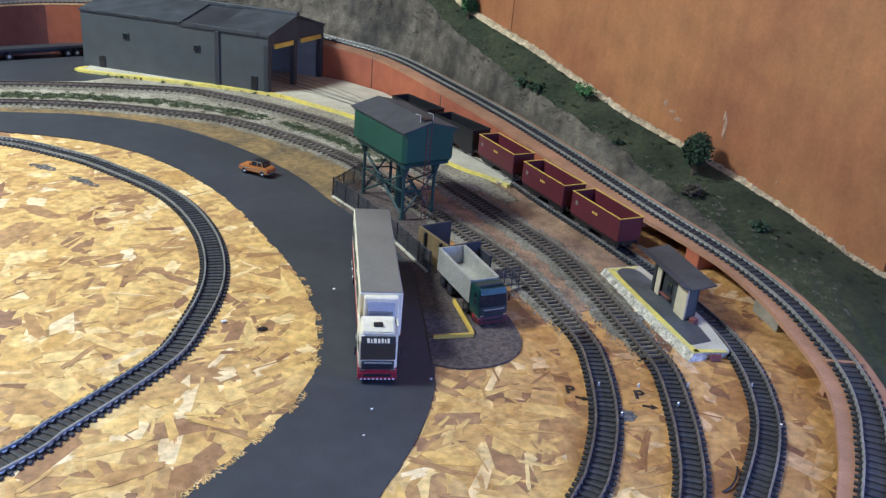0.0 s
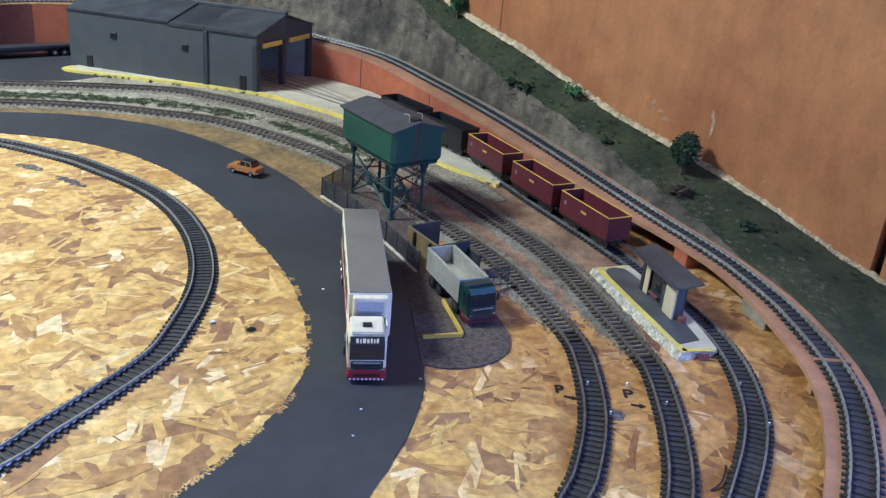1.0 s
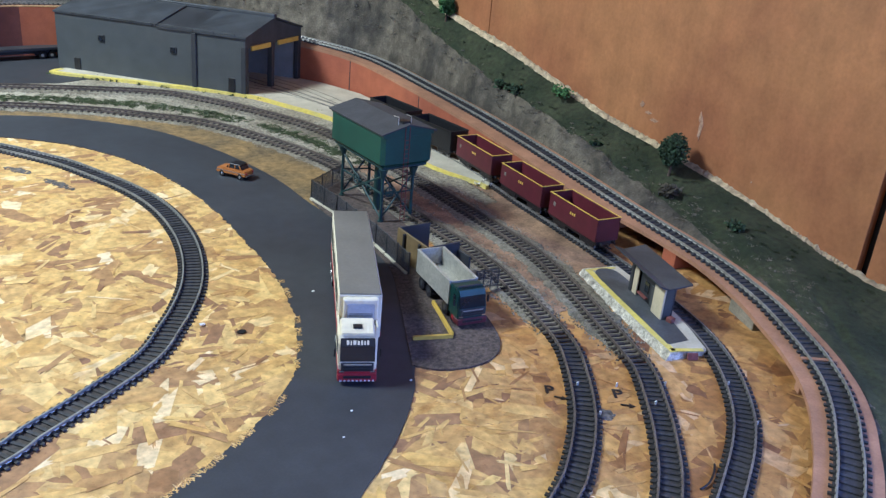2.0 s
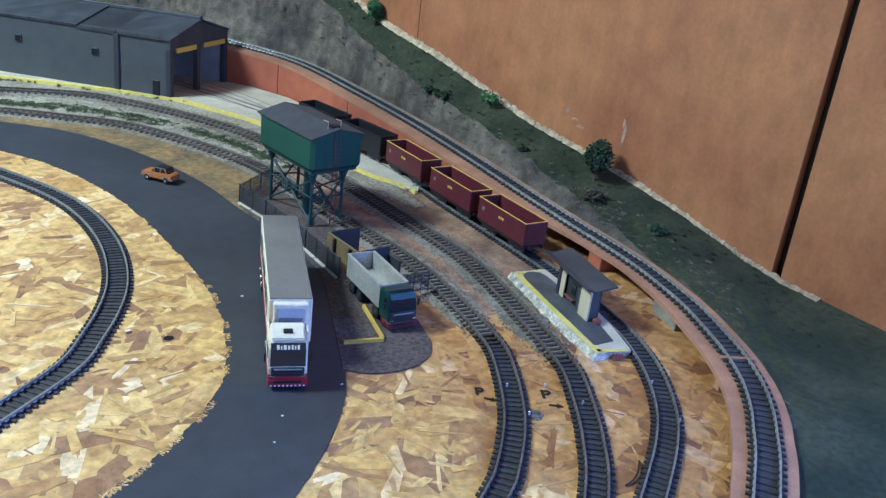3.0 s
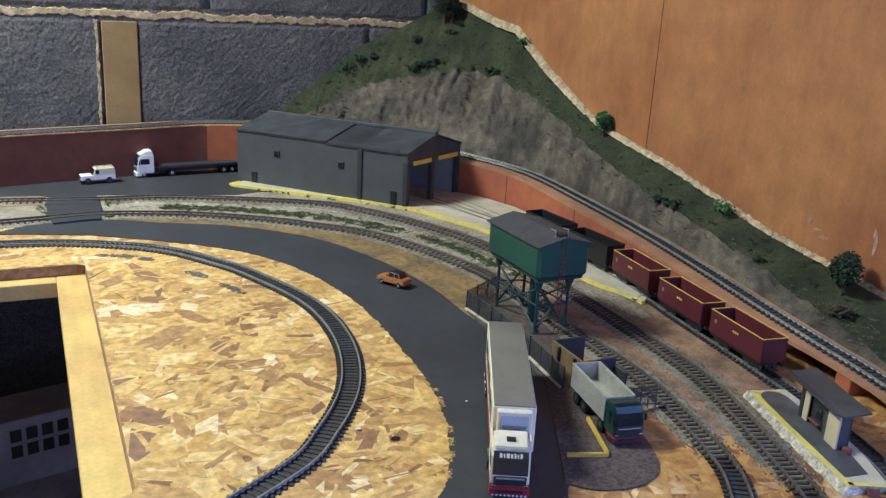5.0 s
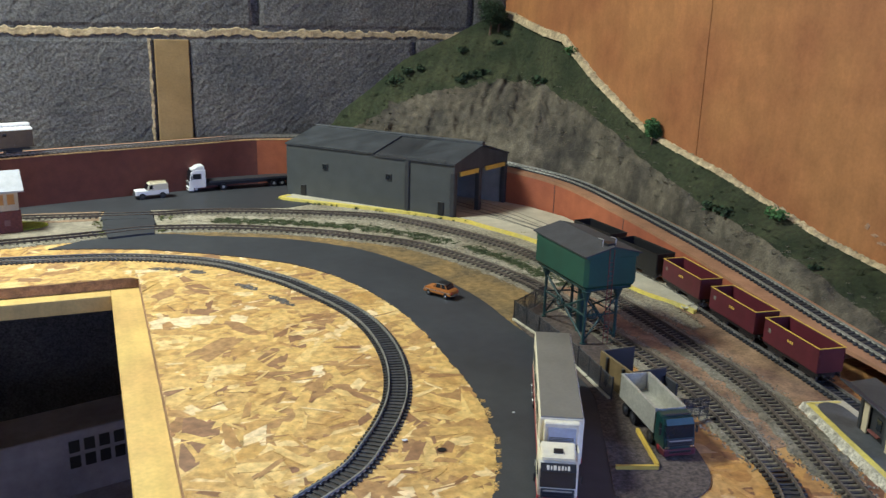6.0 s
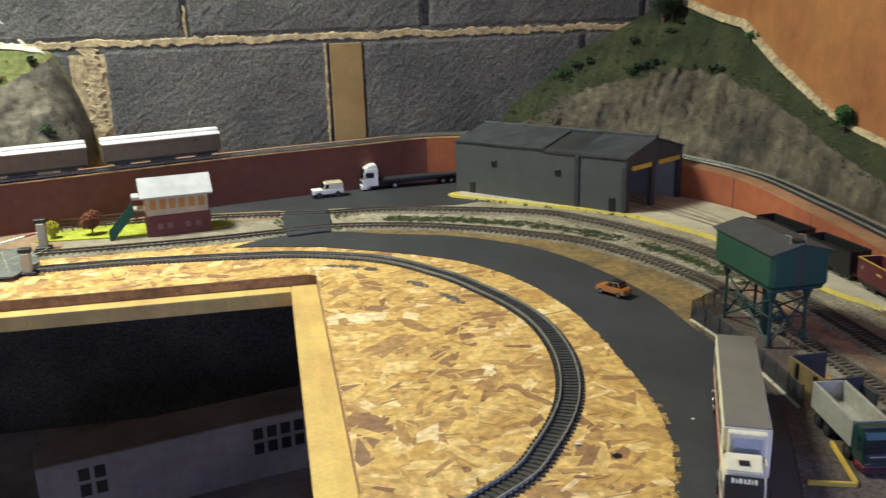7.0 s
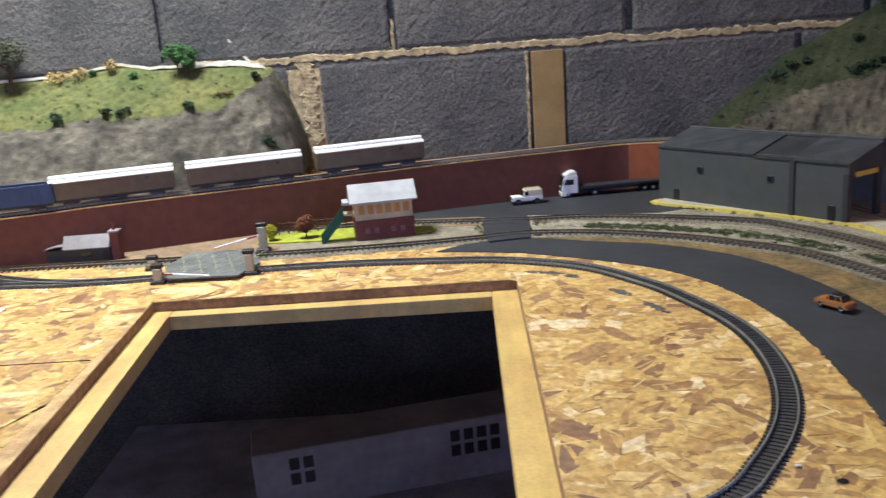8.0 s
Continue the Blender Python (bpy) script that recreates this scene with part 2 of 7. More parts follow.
BLACK = material("black_plastic", (0.012, 0.012, 0.014), 0.45, 0.15)
TANK_GREEN = material("bottle_green_paint", (0.012, 0.070, 0.048), 0.45, 0.12, 40, 500, 0.1)
TOWER_GREEN = material("tower_leg_green", (0.016, 0.050, 0.048), 0.5, 0.15)
TANK_ROOF = material("slate_grey_roof", (0.050, 0.050, 0.055), 0.75, 0.2, 60, 500, 0.3)
MAROON = material("maroon_wagon_paint", (0.095, 0.014, 0.022), 0.5, 0.12, 60, 500, 0.1)
BARE = material("bare_pale_metal", (0.40, 0.385, 0.325), 0.45, 0.2, 40, 400, 0.1, metal=0.3, tint=(0.31, 0.30, 0.27))
SMEAR = material("dried_dark_paint", (0.135, 0.120, 0.105), 0.8, 0.5, 140, 500, 0.3)
OFF_WHITE = material("off_white_lorry_paint", (0.72, 0.66, 0.50), 0.42, 0.08, 40, 300, 0.05, tint=(0.64, 0.58, 0.43))
GOLD = material("golden_yellow_paint", (0.66, 0.44, 0.07), 0.5, 0.1)
WHITE = material("white_plastic", (0.84, 0.84, 0.84), 0.4, 0.05)
CREAM = material("cream_paint", (0.56, 0.48, 0.32), 0.6, 0.1)
PLATFORM_GREY = material("worn_platform_tarmac", (0.078, 0.081, 0.088), 0.6, 0.2, 70, 500, 0.15, tint=(0.055, 0.058, 0.064), tint_scale=30)
SILVER = material("silver_grey_roof", (0.175, 0.165, 0.138), 0.5, 0.08, 30, 300, 0.1)
ALUMINIUM = material("bare_aluminium", (0.62, 0.62, 0.60), 0.35, 0.1, metal=0.6)
RED = material("signal_red_paint", (0.30, 0.018, 0.03), 0.4, 0.1)
DEEP_GREEN = material("deep_green_paint", (0.008, 0.040, 0.036), 0.35, 0.1)
ORANGE = material("orange_car_paint", (0.40, 0.145, 0.03), 0.4, 0.06)
CHROME = material("chrome", (0.75, 0.75, 0.75), 0.18, 0.05, metal=1.0)
GLASS = material("dark_window", (0.012, 0.016, 0.022), 0.12, 0.05, bump=0)
AMBER = material("amber_window", (0.50, 0.24, 0.06), 0.3, 0.1, bump=0)
BRICK = material("red_brick_card", (0.17, 0.055, 0.045), 0.8, 0.25, 260, 900, 0.4)
DULL_BRICK = material("paler_brick_opening", (0.24, 0.125, 0.110), 0.7, 0.2, 260, 900, 0.3)
ROOF_WHITE = material("pale_slate_roof", (0.47, 0.48, 0.50), 0.7, 0.1, 60, 600, 0.2)
COACH = material("tan_coach_side", (0.120, 0.085, 0.050), 0.5, 0.15, 60, 500, 0.1)
BLUE = material("blue_wagon_paint", (0.030, 0.065, 0.17), 0.5, 0.15)
STAIR_GREEN = material("stair_green", (0.012, 0.10, 0.06), 0.6, 0.1)
OCHRE = material("ochre_board", (0.155, 0.105, 0.042), 0.7, 0.2)
GRAVEL = material("dark_brown_grit", (0.098, 0.074, 0.060), 0.95, 0.5, 300, 1100, 1.0, tint=(0.064, 0.047, 0.040), tint_scale=20)
PAPER = material("white_card", (0.75, 0.75, 0.74), 0.8, 0.05)
CARTON = material("pale_carton", (0.40, 0.38, 0.42), 0.85, 0.1)
PAINT_WALL = material("white_ceiling_paint", (0.62, 0.60, 0.55), 0.9, 0.06, 10, 200, 0.1)
FLOOR_DARK = material("grey_floor", (0.46, 0.44, 0.50), 0.8, 0.2, 20, 200, 0.2)


def streaks(m, scale, low, high, turn=0.0):
    """Long soft streaks multiplied into a material's colour."""
    n, l = m.node_tree.nodes, m.node_tree.links
    co, mapping, t, span, mix = n.new("ShaderNodeTexCoord"), n.new("ShaderNodeMapping"), n.new("ShaderNodeTexNoise"), n.new("ShaderNodeMapRange"), n.new("ShaderNodeMix")
    mapping.vector_type = "TEXTURE"
    mapping.inputs["Rotation"].default_value = (0, 0, radians(turn))
    mapping.inputs["Scale"].default_value = tuple(1 / v for v in scale)
    t.inputs["Scale"].default_value, t.inputs["Detail"].default_value, t.inputs["Roughness"].default_value = 1.0, 6, 0.6
    l.new(co.outputs["Object"], mapping.inputs["Vector"])
    l.new(mapping.outputs[0], t.inputs["Vector"])
    span.inputs[1].default_value, span.inputs[2].default_value, span.inputs[3].default_value, span.inputs[4].default_value = 0.33, 0.67, low, high
    l.new(t.outputs["Fac"], span.inputs[0])
    mix.data_type, mix.blend_type = "RGBA", "MULTIPLY"
    mix.inputs[0].default_value = 1.0
    b = n["Principled BSDF"]
    l.new(b.inputs["Base Color"].links[0].from_socket, mix.inputs[6])
    l.new(span.outputs[0], mix.inputs[7])
    l.new(mix.outputs[2], b.inputs["Base Color"])


streaks(HARDBOARD, (60, 60, 18), 0.90, 1.07)
streaks(PALE_ROCK, (9, 30, 42), 0.62, 1.28, 20)
streaks(ROCK, (34, 9, 7), 0.52, 1.26, -45)
streaks(SHED_ROOF, (60, 9, 9), 0.75, 1.25, 131.5)
streaks(TIMBER, (70, 4, 40), 0.88, 1.06)
TAN_BOARD = material("tan_board", (0.302, 0.205, 0.092), 0.8, 0.12, 30, 300, 0.3, tint=(0.252, 0.164, 0.067))

# ---- building helpers ----


def thing(name, label, category, group="", kind="", at=None):
    o = new(name)
    o.empty_display_size = 0.01
    if at is not None:
        o.matrix_world = at
    return tagged(o, label, category, group, kind)


def part(name, bm, mat, parent=None, label="", smooth=False):
    me = bpy.data.meshes.new(name)
    bm.normal_update()
    bm.to_mesh(me)
    bm.free()
    me.materials.append(mat)
    if smooth:
        for p in me.polygons:
            p.use_smooth = True
    o = new(name, me)
    o.parent = parent
    return tagged(o, label)


def share(name, me, parent, m):
    o = new(name, me)
    o.parent = parent
    o.matrix_local = m
    return o


def box(bm, x0, x1, y0, y1, z0, z1, bevel=0.0, m=None):
    vs = [bm.verts.new(v) for v in ((x0, y0, z0), (x1, y0, z0), (x1, y1, z0), (x0, y1, z0), (x0, y0, z1), (x1, y0, z1), (x1, y1, z1), (x0, y1, z1))]
    fs = [bm.faces.new([vs[i] for i in f]) for f in ((3, 2, 1, 0), (4, 5, 6, 7), (0, 1, 5, 4), (1, 2, 6, 5), (2, 3, 7, 6), (3, 0, 4, 7))]
    if bevel:
        made = bmesh.ops.bevel(bm, geom=list({e for f in fs for e in f.edges}), offset=bevel, segments=1, affect="EDGES")
        vs = list({v for f in made["faces"] for v in f.verts})
    if m is not None:
        for v in vs:
            v.co = m @ v.co
    return bm


def block(x0, x1, y0, y1, z0, z1, bevel=0.0):
    return box(bmesh.new(), x0, x1, y0, y1, z0, z1, bevel)


def prism(bm, outline, y0, y1, axis="y"):
    """Extrudes an outline, in (x, z) along y, or in (x, y) along z."""
    def put(p, d):
        return (p[0], d, p[1]) if axis == "y" else (p[0], p[1], d) if axis == "z" else (d, p[0], p[1])
    a, b = [bm.verts.new(put(p, y0)) for p in outline], [bm.verts.new(put(p, y1)) for p in outline]
    bm.faces.new(a)
    bm.faces.new(b[::-1])
    for i in range(len(a)):
        j = (i + 1) % len(a)
        bm.faces.new((a[j], a[i], b[i], b[j]))
    bmesh.ops.recalc_face_normals(bm, faces=bm.faces[:])
    return bm


def rod(bm, a, b, r, n=8, r2=None):
    a, b = Vector(a), Vector(b)
    q = (b - a).to_track_quat("Z", "Y").to_matrix().to_4x4()
    bmesh.ops.create_cone(bm, cap_ends=True, segments=n, radius1=r, radius2=r if r2 is None else r2, depth=(b - a).length, matrix=Matrix.Translation((a + b) / 2) @ q)
    return bm


def wheel(bm, x, y, r, w, n=14):
    return rod(bm, (x, y - w / 2, r), (x, y + w / 2, r), r, n)


def curve(points, step=0.004):
    """Catmull-Rom through the points, at even steps."""
    p = [Vector((*q, 0)) if len(q) == 2 else Vector(q) for q in points]
    p = [2 * p[0] - p[1], *p, 2 * p[-1] - p[-2]]
    raw = []
    for i in range(1, len(p) - 2):
        a, b, c, d = p[i - 1:i + 3]
        for k in range(24):
            t = k / 24
            raw.append(0.5 * (2 * b + (c - a) * t + (2 * a - 5 * b + 4 * c - d) * t * t + (3 * b - a - 3 * c + d) * t ** 3))
    raw.append(p[-2])
    out, left = [raw[0]], step
    for a, b in zip(raw, raw[1:]):
        d = (b - a).length
        while d > 1e-9 and left <= d:
            a = a + (b - a) * (left / d)
            out.append(a)
            d, left = (b - a).length, step
        left -= d
    return out


def sides(line):
    out = []
    for i in range(len(line)):
        d = line[min(i + 1, len(line) - 1)] - line[max(i - 1, 0)]
        out.append(Vector((-d.y, d.x, 0)).normalized())
    return out


def sweep(bm, line, section, close=True):
    """Sweeps a section of (offset to the left, height) along a line."""
    rings = []
    for p, n in zip(line, sides(line)):
        rings.append([bm.verts.new(p + n * o + Vector((0, 0, z))) for o, z in section])
    k = len(section)
    for a, b in zip(rings, rings[1:]):
        for i in range(k if close else k - 1):
            j = (i + 1) % k
            bm.faces.new((a[i], a[j], b[j], b[i]))
    if close:
        bm.faces.new(rings[0][::-1])
        bm.faces.new(rings[-1])
    bmesh.ops.recalc_face_normals(bm, faces=bm.faces[:])
    return bm


def sheet(outline, z0, z1, bm=None):
    """A flat plate with an outline that may be concave."""
    bm = bm or bmesh.new()
    top = [bm.verts.new((x, y, z1)) for x, y in outline]
    bot = [bm.verts.new((x, y, z0)) for x, y in outline]
    n = len(outline)
    for t in tessellate_polygon([[Vector((x, y, 0)) for x, y in outline]]):
        bm.faces.new([top[k] for k in t])
    for i in range(n):
        j = (i + 1) % n
        bm.faces.new((bot[i], bot[j], top[j], top[i]))
    bmesh.ops.recalc_face_normals(bm, faces=bm.faces[:])
    return bm


def inside(x, y, poly):
    c = False
    for (ax, ay), (bx, by) in zip(poly, poly[1:] + poly[:1]):
        if (ay > y) != (by > y) and x < (bx - ax) * (y - ay) / (by - ay) + ax:
            c = not c
    return c


def wob(x, y, s, k=1.0):
    return noise.noise(Vector((x * s, y * s, k)))


def foliage(name, spots, mat, parent=None, label="", leaf=0.0028, leaves=60, category="", kind="", ball=False):
    """Clumps of many small leaves. spots: (x, y, z, radius, height)."""
    vs, fs = [], []
    for x, y, z, r, hgt in spots:
        lobes = [(random.uniform(-0.5, 0.5) * r, random.uniform(-0.5, 0.5) * r, random.uniform(0.25, 0.8) * hgt, random.uniform(0.45, 0.75)) for _ in range(5)]
        if ball:
            lobes = [(0, 0, 0.5 * hgt, 0.86)] * 3 + [(random.gauss(0, 0.2) * r, random.gauss(0, 0.2) * r, random.uniform(0.4, 0.7) * hgt, 0.7) for _ in range(3)]
        for _ in range(leaves):
            lx, ly, lz, lr = random.choice(lobes)
            d = Vector((random.gauss(0, 1), random.gauss(0, 1), random.gauss(0, 1))).normalized() * (random.random() ** 0.35)
            c = Vector((x + lx + d.x * r * lr, y + ly + d.y * r * lr, max(z + 0.0004, z + lz + d.z * hgt * lr * 0.55)))
            a = Vector((random.gauss(0, 1), random.gauss(0, 1), random.gauss(0, 1))).normalized() * leaf * random.uniform(0.5, 1.2)
            q = a.orthogonal().normalized() * leaf * random.uniform(0.4, 0.9)
            n = len(vs)
            vs += [c - a, c + q, c + a, c - q + a * 0.3]
            fs += [(n, n + 1, n + 2), (n, n + 2, n + 3)]
    me = bpy.data.meshes.new(name)
    me.from_pydata(vs, [], fs)
    me.materials.append(mat)
    o = new(name, me)
    o.parent = parent
    return tagged(o, label, category, kind=kind)


def lerp(table, x):
    if x <= table[0][0]:
        return table[0][1]
    for (a, p), (b, q) in zip(table, table[1:]):
        if x <= b:
            return p + (q - p) * (x - a) / (b - a)
    return table[-1][1]


# ---- plan lines ----
OVAL = [(-1.130, 1.290), (-0.730, 1.262), (-0.640, 1.252), (-0.550, 1.251), (-0.494, 1.254), (-0.335, 1.264), (-0.216, 1.264), (-0.131, 1.257), (-0.060, 1.248), (0.024, 1.232), (0.103, 1.197), (0.143, 1.168), (0.170, 1.138),
    (0.197, 1.098), (0.219, 1.062), (0.240, 1.012), (0.257, 0.967), (0.268, 0.927), (0.2735, 0.887), (0.274, 0.843), (0.269, 0.792), (0.2575, 0.742), (0.241, 0.697), (0.2205, 0.659), (0.197, 0.625),
    (0.167, 0.588), (0.116, 0.553), (0.074, 0.528), (0.038, 0.506), (-0.100, 0.452), (-0.350, 0.400)]
MAIN_A = [(-1.100, 1.368), (-0.778, 1.356), (-0.684, 1.354), (-0.535, 1.348), (-0.320, 1.344), (-0.226, 1.345), (-0.137, 1.348), (-0.050, 1.356), (0.010, 1.364), (0.079, 1.372), (0.190, 1.346), (0.304, 1.288),
    (0.368, 1.237), (0.431, 1.178), (0.478, 1.086), (0.512, 0.982), (0.520, 0.920), (0.519, 0.784), (0.521, 0.694), (0.517, 0.618), (0.507, 0.561), (0.494, 0.505),
    (0.479, 0.457), (0.456, 0.418), (0.428, 0.380), (0.403, 0.353), (0.372, 0.326), (0.347, 0.309), (0.250, 0.255)]
MAIN_B = [(-0.400, 1.500), (-0.150, 1.495), (-0.039, 1.482), (0.078, 1.465), (0.207, 1.453), (0.409, 1.368), (0.476, 1.300), (0.530, 1.206), (0.571, 1.100),
    (0.587, 0.980), (0.590, 0.883), (0.587, 0.767), (0.584, 0.677), (0.576, 0.601), (0.555, 0.526), (0.536, 0.469), (0.522, 0.427), (0.508, 0.394), (0.475, 0.348),
    (0.448, 0.316), (0.412, 0.280), (0.330, 0.215)]
SIDING = [(0.585, 1.430), (0.640, 1.250), (0.672, 1.100), (0.681, 0.980), (0.684, 0.900), (0.676, 0.812), (0.667, 0.748), (0.657, 0.657), (0.649, 0.593), (0.641, 0.544),
    (0.621, 0.466), (0.602, 0.410), (0.574, 0.362), (0.536, 0.318), (0.500, 0.289), (0.454, 0.261), (0.380, 0.220)]
UPPER = [(0.400, 0.150, 0.004), (0.460, 0.183, 0.006), (0.512, 0.214, 0.0085), (0.540, 0.2315, 0.0098), (0.562, 0.2475, 0.0105), (0.588, 0.267, 0.0115), (0.6175, 0.2955, 0.013), (0.6425, 0.329, 0.0145),
    (0.659, 0.357, 0.0155), (0.6825, 0.403, 0.017), (0.696, 0.440, 0.0182), (0.709, 0.487, 0.020), (0.7175, 0.545, 0.0225), (0.7215, 0.590, 0.0245), (0.730, 0.681, 0.030),
    (0.746, 0.805, 0.036), (0.762, 0.951, 0.042), (0.773, 1.113, 0.047), (0.769, 1.283, 0.055), (0.711, 1.402, 0.064), (0.600, 1.552, 0.076), (0.460, 1.653, 0.0845), (0.301, 1.686, 0.0865), (0.166, 1.657, 0.0860),
    (-0.086, 1.600, 0.0850), (-0.369, 1.512, 0.0840), (-0.606, 1.438, 0.0845), (-0.786, 1.380, 0.0835), (-1.100, 1.335, 0.083)]
upper = curve(UPPER)
ROAD_IN = [(-0.070, 1.302), (0.050, 1.268), (0.143, 1.215), (0.220, 1.159), (0.258, 1.114), (0.283, 1.070), (0.304, 1.012), (0.321, 0.925), (0.325, 0.844), (0.322, 0.770), (0.318, 0.700),
    (0.308, 0.644), (0.293, 0.593), (0.264, 0.532), (0.232, 0.493), (0.195, 0.466), (0.154, 0.442), (0.117, 0.424), (0.000, 0.365)]
ROAD_OUT = [(0.180, 0.325), (0.231, 0.372), (0.250, 0.386), (0.289, 0.418), (0.322, 0.453), (0.340, 0.479), (0.400, 0.580), (0.430, 0.660), (0.434, 0.750),
    (0.430, 0.835), (0.428, 0.939), (0.403, 1.061), (0.350, 1.178), (0.258, 1.264), (0.160, 1.308), (0.080, 1.345), (-0.010, 1.350)]

# ---- board ----
random.seed(4)
board = thing("baseboard", "oriented strand board layout top with a rectangular hole", "baseboard", kind="structure")
X0, X1, Y0, Y1 = -1.7, WALL_X - 0.004, -0.15, WALL_Y - 0.004
HX0, HX1, HY0, HY1 = -0.457, 0.041, 0.577, 1.142
HX2 = -0.428
b = bmesh.new()
box(b, HX1, X1, Y0, Y1, -0.0135, 0)
prism(b, [(X0, Y0), (HX2, Y0), (HX2, HY0), (HX0, HY1), (HX0, Y1), (X0, Y1)], -0.0135, 0, "z")
box(b, HX2 + 0.00002, HX1 - 0.00002, Y0, HY0, -0.0135, 0)
box(b, HX0 + 0.00002, HX1 - 0.00002, HY1, Y1, -0.0135, 0)
part("board_top", b, OSB, board)
b = bmesh.new()
box(b, HX1 - 0.0008, HX1 + 0.0005, HY0, HY1, -0.0133, -0.0004)
prism(b, [(HX2 - 0.0005, HY0), (HX2 + 0.0008, HY0), (HX0 + 0.0008, HY1), (HX0 - 0.0005, HY1)], -0.0133, -0.0004, "z")
box(b, HX0, HX1, HY1 - 0.0008, HY1 + 0.0005, -0.0133, -0.0004)
box(b, HX2, HX1, HY0 - 0.0005, HY0 + 0.0008, -0.0133, -0.0004)
part("cut_edge", b, CUT_EDGE, board, "dark brown sawn edge of the board")
part("board_joint", block(X0, HX0 - 0.002, 0.937, 0.9382, -0.001, 0.0011), BLACK, board)


def strand_ring(ln, wd):
    """A splintered strand: nearly straight sides, slanted and broken ends."""
    u = random.uniform
    lean, thin = u(-0.9, 0.9) * wd, u(0.55, 1.0)
    ring = [(-ln * u(0.85, 1.0), -wd * u(0.9, 1.0)), (ln * u(0.75, 1.05), -wd * thin), (ln * u(0.70, 0.9), -wd * thin * u(0.1, 0.4)), (ln * u(0.85, 1.2), wd * thin * u(0.0, 0.4)),
            (ln * u(0.6, 1.0), wd * thin), (-ln * u(0.6, 1.0), wd * u(0.9, 1.0)), (-ln * u(0.9, 1.2), wd * u(0.0, 0.5)), (-ln * u(0.72, 0.9), -wd * u(0.2, 0.5))]
    return [(p + lean * q / wd, q) for p, q in ring]


def strands(count, x0, x1, y0, y1, holes, small):
    vs, fs = [], []
    made = 0
    while made < count:
        x, y = random.uniform(x0, x1), random.uniform(y0, y1)
        if any(inside(x, y, h) for h in holes):
            continue
        made += 1
        grade = made / count
        k = random.random() ** 1.3
        ln, wd = (0.030 + 0.074 * k, 0.0085 + 0.034 * random.random() ** 1.3) if grade < 0.70 else (0.008 + 0.046 * k, 0.0020 + 0.020 * random.random() ** 1.7)
        a = random.gauss(0.4, 0.95)
        c, s = math.cos(a), math.sin(a)
        z = 0.0001 + 0.00022 * grade + 0.00018 * random.random()
        if HX0 - 0.01 < x < HX1 + 0.01 and HY0 - 0.01 < y < HY1 + 0.01:
            continue
        pts = strand_ring(ln, wd)
        n = len(vs)
        for p, q in pts:
            px, py = x + (p * c - q * s) / 2, y + (p * s + q * c) / 2
            if HX0 < px < HX1 and HY0 < py < HY1:
                px = HX1 if x >= HX1 else HX0 if x <= HX0 else px
                py = HY1 if y >= HY1 else HY0 if y <= HY0 else py
            vs.append((px, min(py, Y1), z))
        fs.append(tuple(range(n, n + len(pts))))
    me = bpy.data.meshes.new("strand")
    me.from_pydata(vs, [], fs)
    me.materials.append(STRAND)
    return me


road_line = curve(ROAD_IN, 0.0022)
road_in = [(p.x + 0.0026 * wob(p.x, p.y, 260), p.y + 0.0026 * wob(p.x, p.y, 260, 5) + 0.002 * wob(p.x, p.y, 40)) for p in road_line]
road_out = [(p.x + 0.001 * wob(p.x, p.y, 120), p.y + 0.001 * wob(p.x, p.y, 120, 5)) for p in curve(ROAD_OUT, 0.006)]
ROAD = road_in + road_out
far_ground = [(p.x, p.y) for p in curve(MAIN_A, 0.05)][::-1]
FAR = [(0.85, 0.62), (0.85, 1.8), (-1.8, 1.8), (-1.8, 1.47)] + [p for p in far_ground[::-1] if p[1] > 0.62]
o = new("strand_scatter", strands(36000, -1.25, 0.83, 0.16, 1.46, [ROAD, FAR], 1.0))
o.parent = board
tagged(o, "straw and brown wood strands pressed flat", kind="stuff")

random.seed(23)
vs, fs = [], []
fringe = [(p, n) for p, n in zip(road_line, sides(road_line)) if 0.40 < p.y < 0.70 and p.x > 0.08]
for _ in range(900):
    p, n = random.choice(fringe)
    if noise.noise(p * 55) < 0.05:
        continue
    q = p + n * random.uniform(-0.001, 0.003)
    a = math.atan2(-n.y, -n.x) + random.gauss(0, 0.7)
    ln, w = random.uniform(0.0006, 0.0042) * (1.8 if random.random() < 0.06 else 1), random.uniform(0.0002, 0.0006)
    d, e = Vector((math.cos(a), math.sin(a), 0)), Vector((-math.sin(a), math.cos(a), 0)) * w
    k = len(vs)
    vs += [q - d * 0.002 - e + Vector((0, 0, 0.0018)), q - d * 0.002 + e + Vector((0, 0, 0.0018)), q + d * ln + Vector((0, 0, random.uniform(0.0018, 0.0028)))]
    fs.append((k, k + 1, k + 2))
me = bpy.data.meshes.new("edge_splinter")
me.from_pydata(vs, [], fs)
me.materials.append(STRAND)
o = new("edge_splinter", me)
o.parent = board
tagged(o, "frayed straw splinters along the road's edge", kind="stuff")

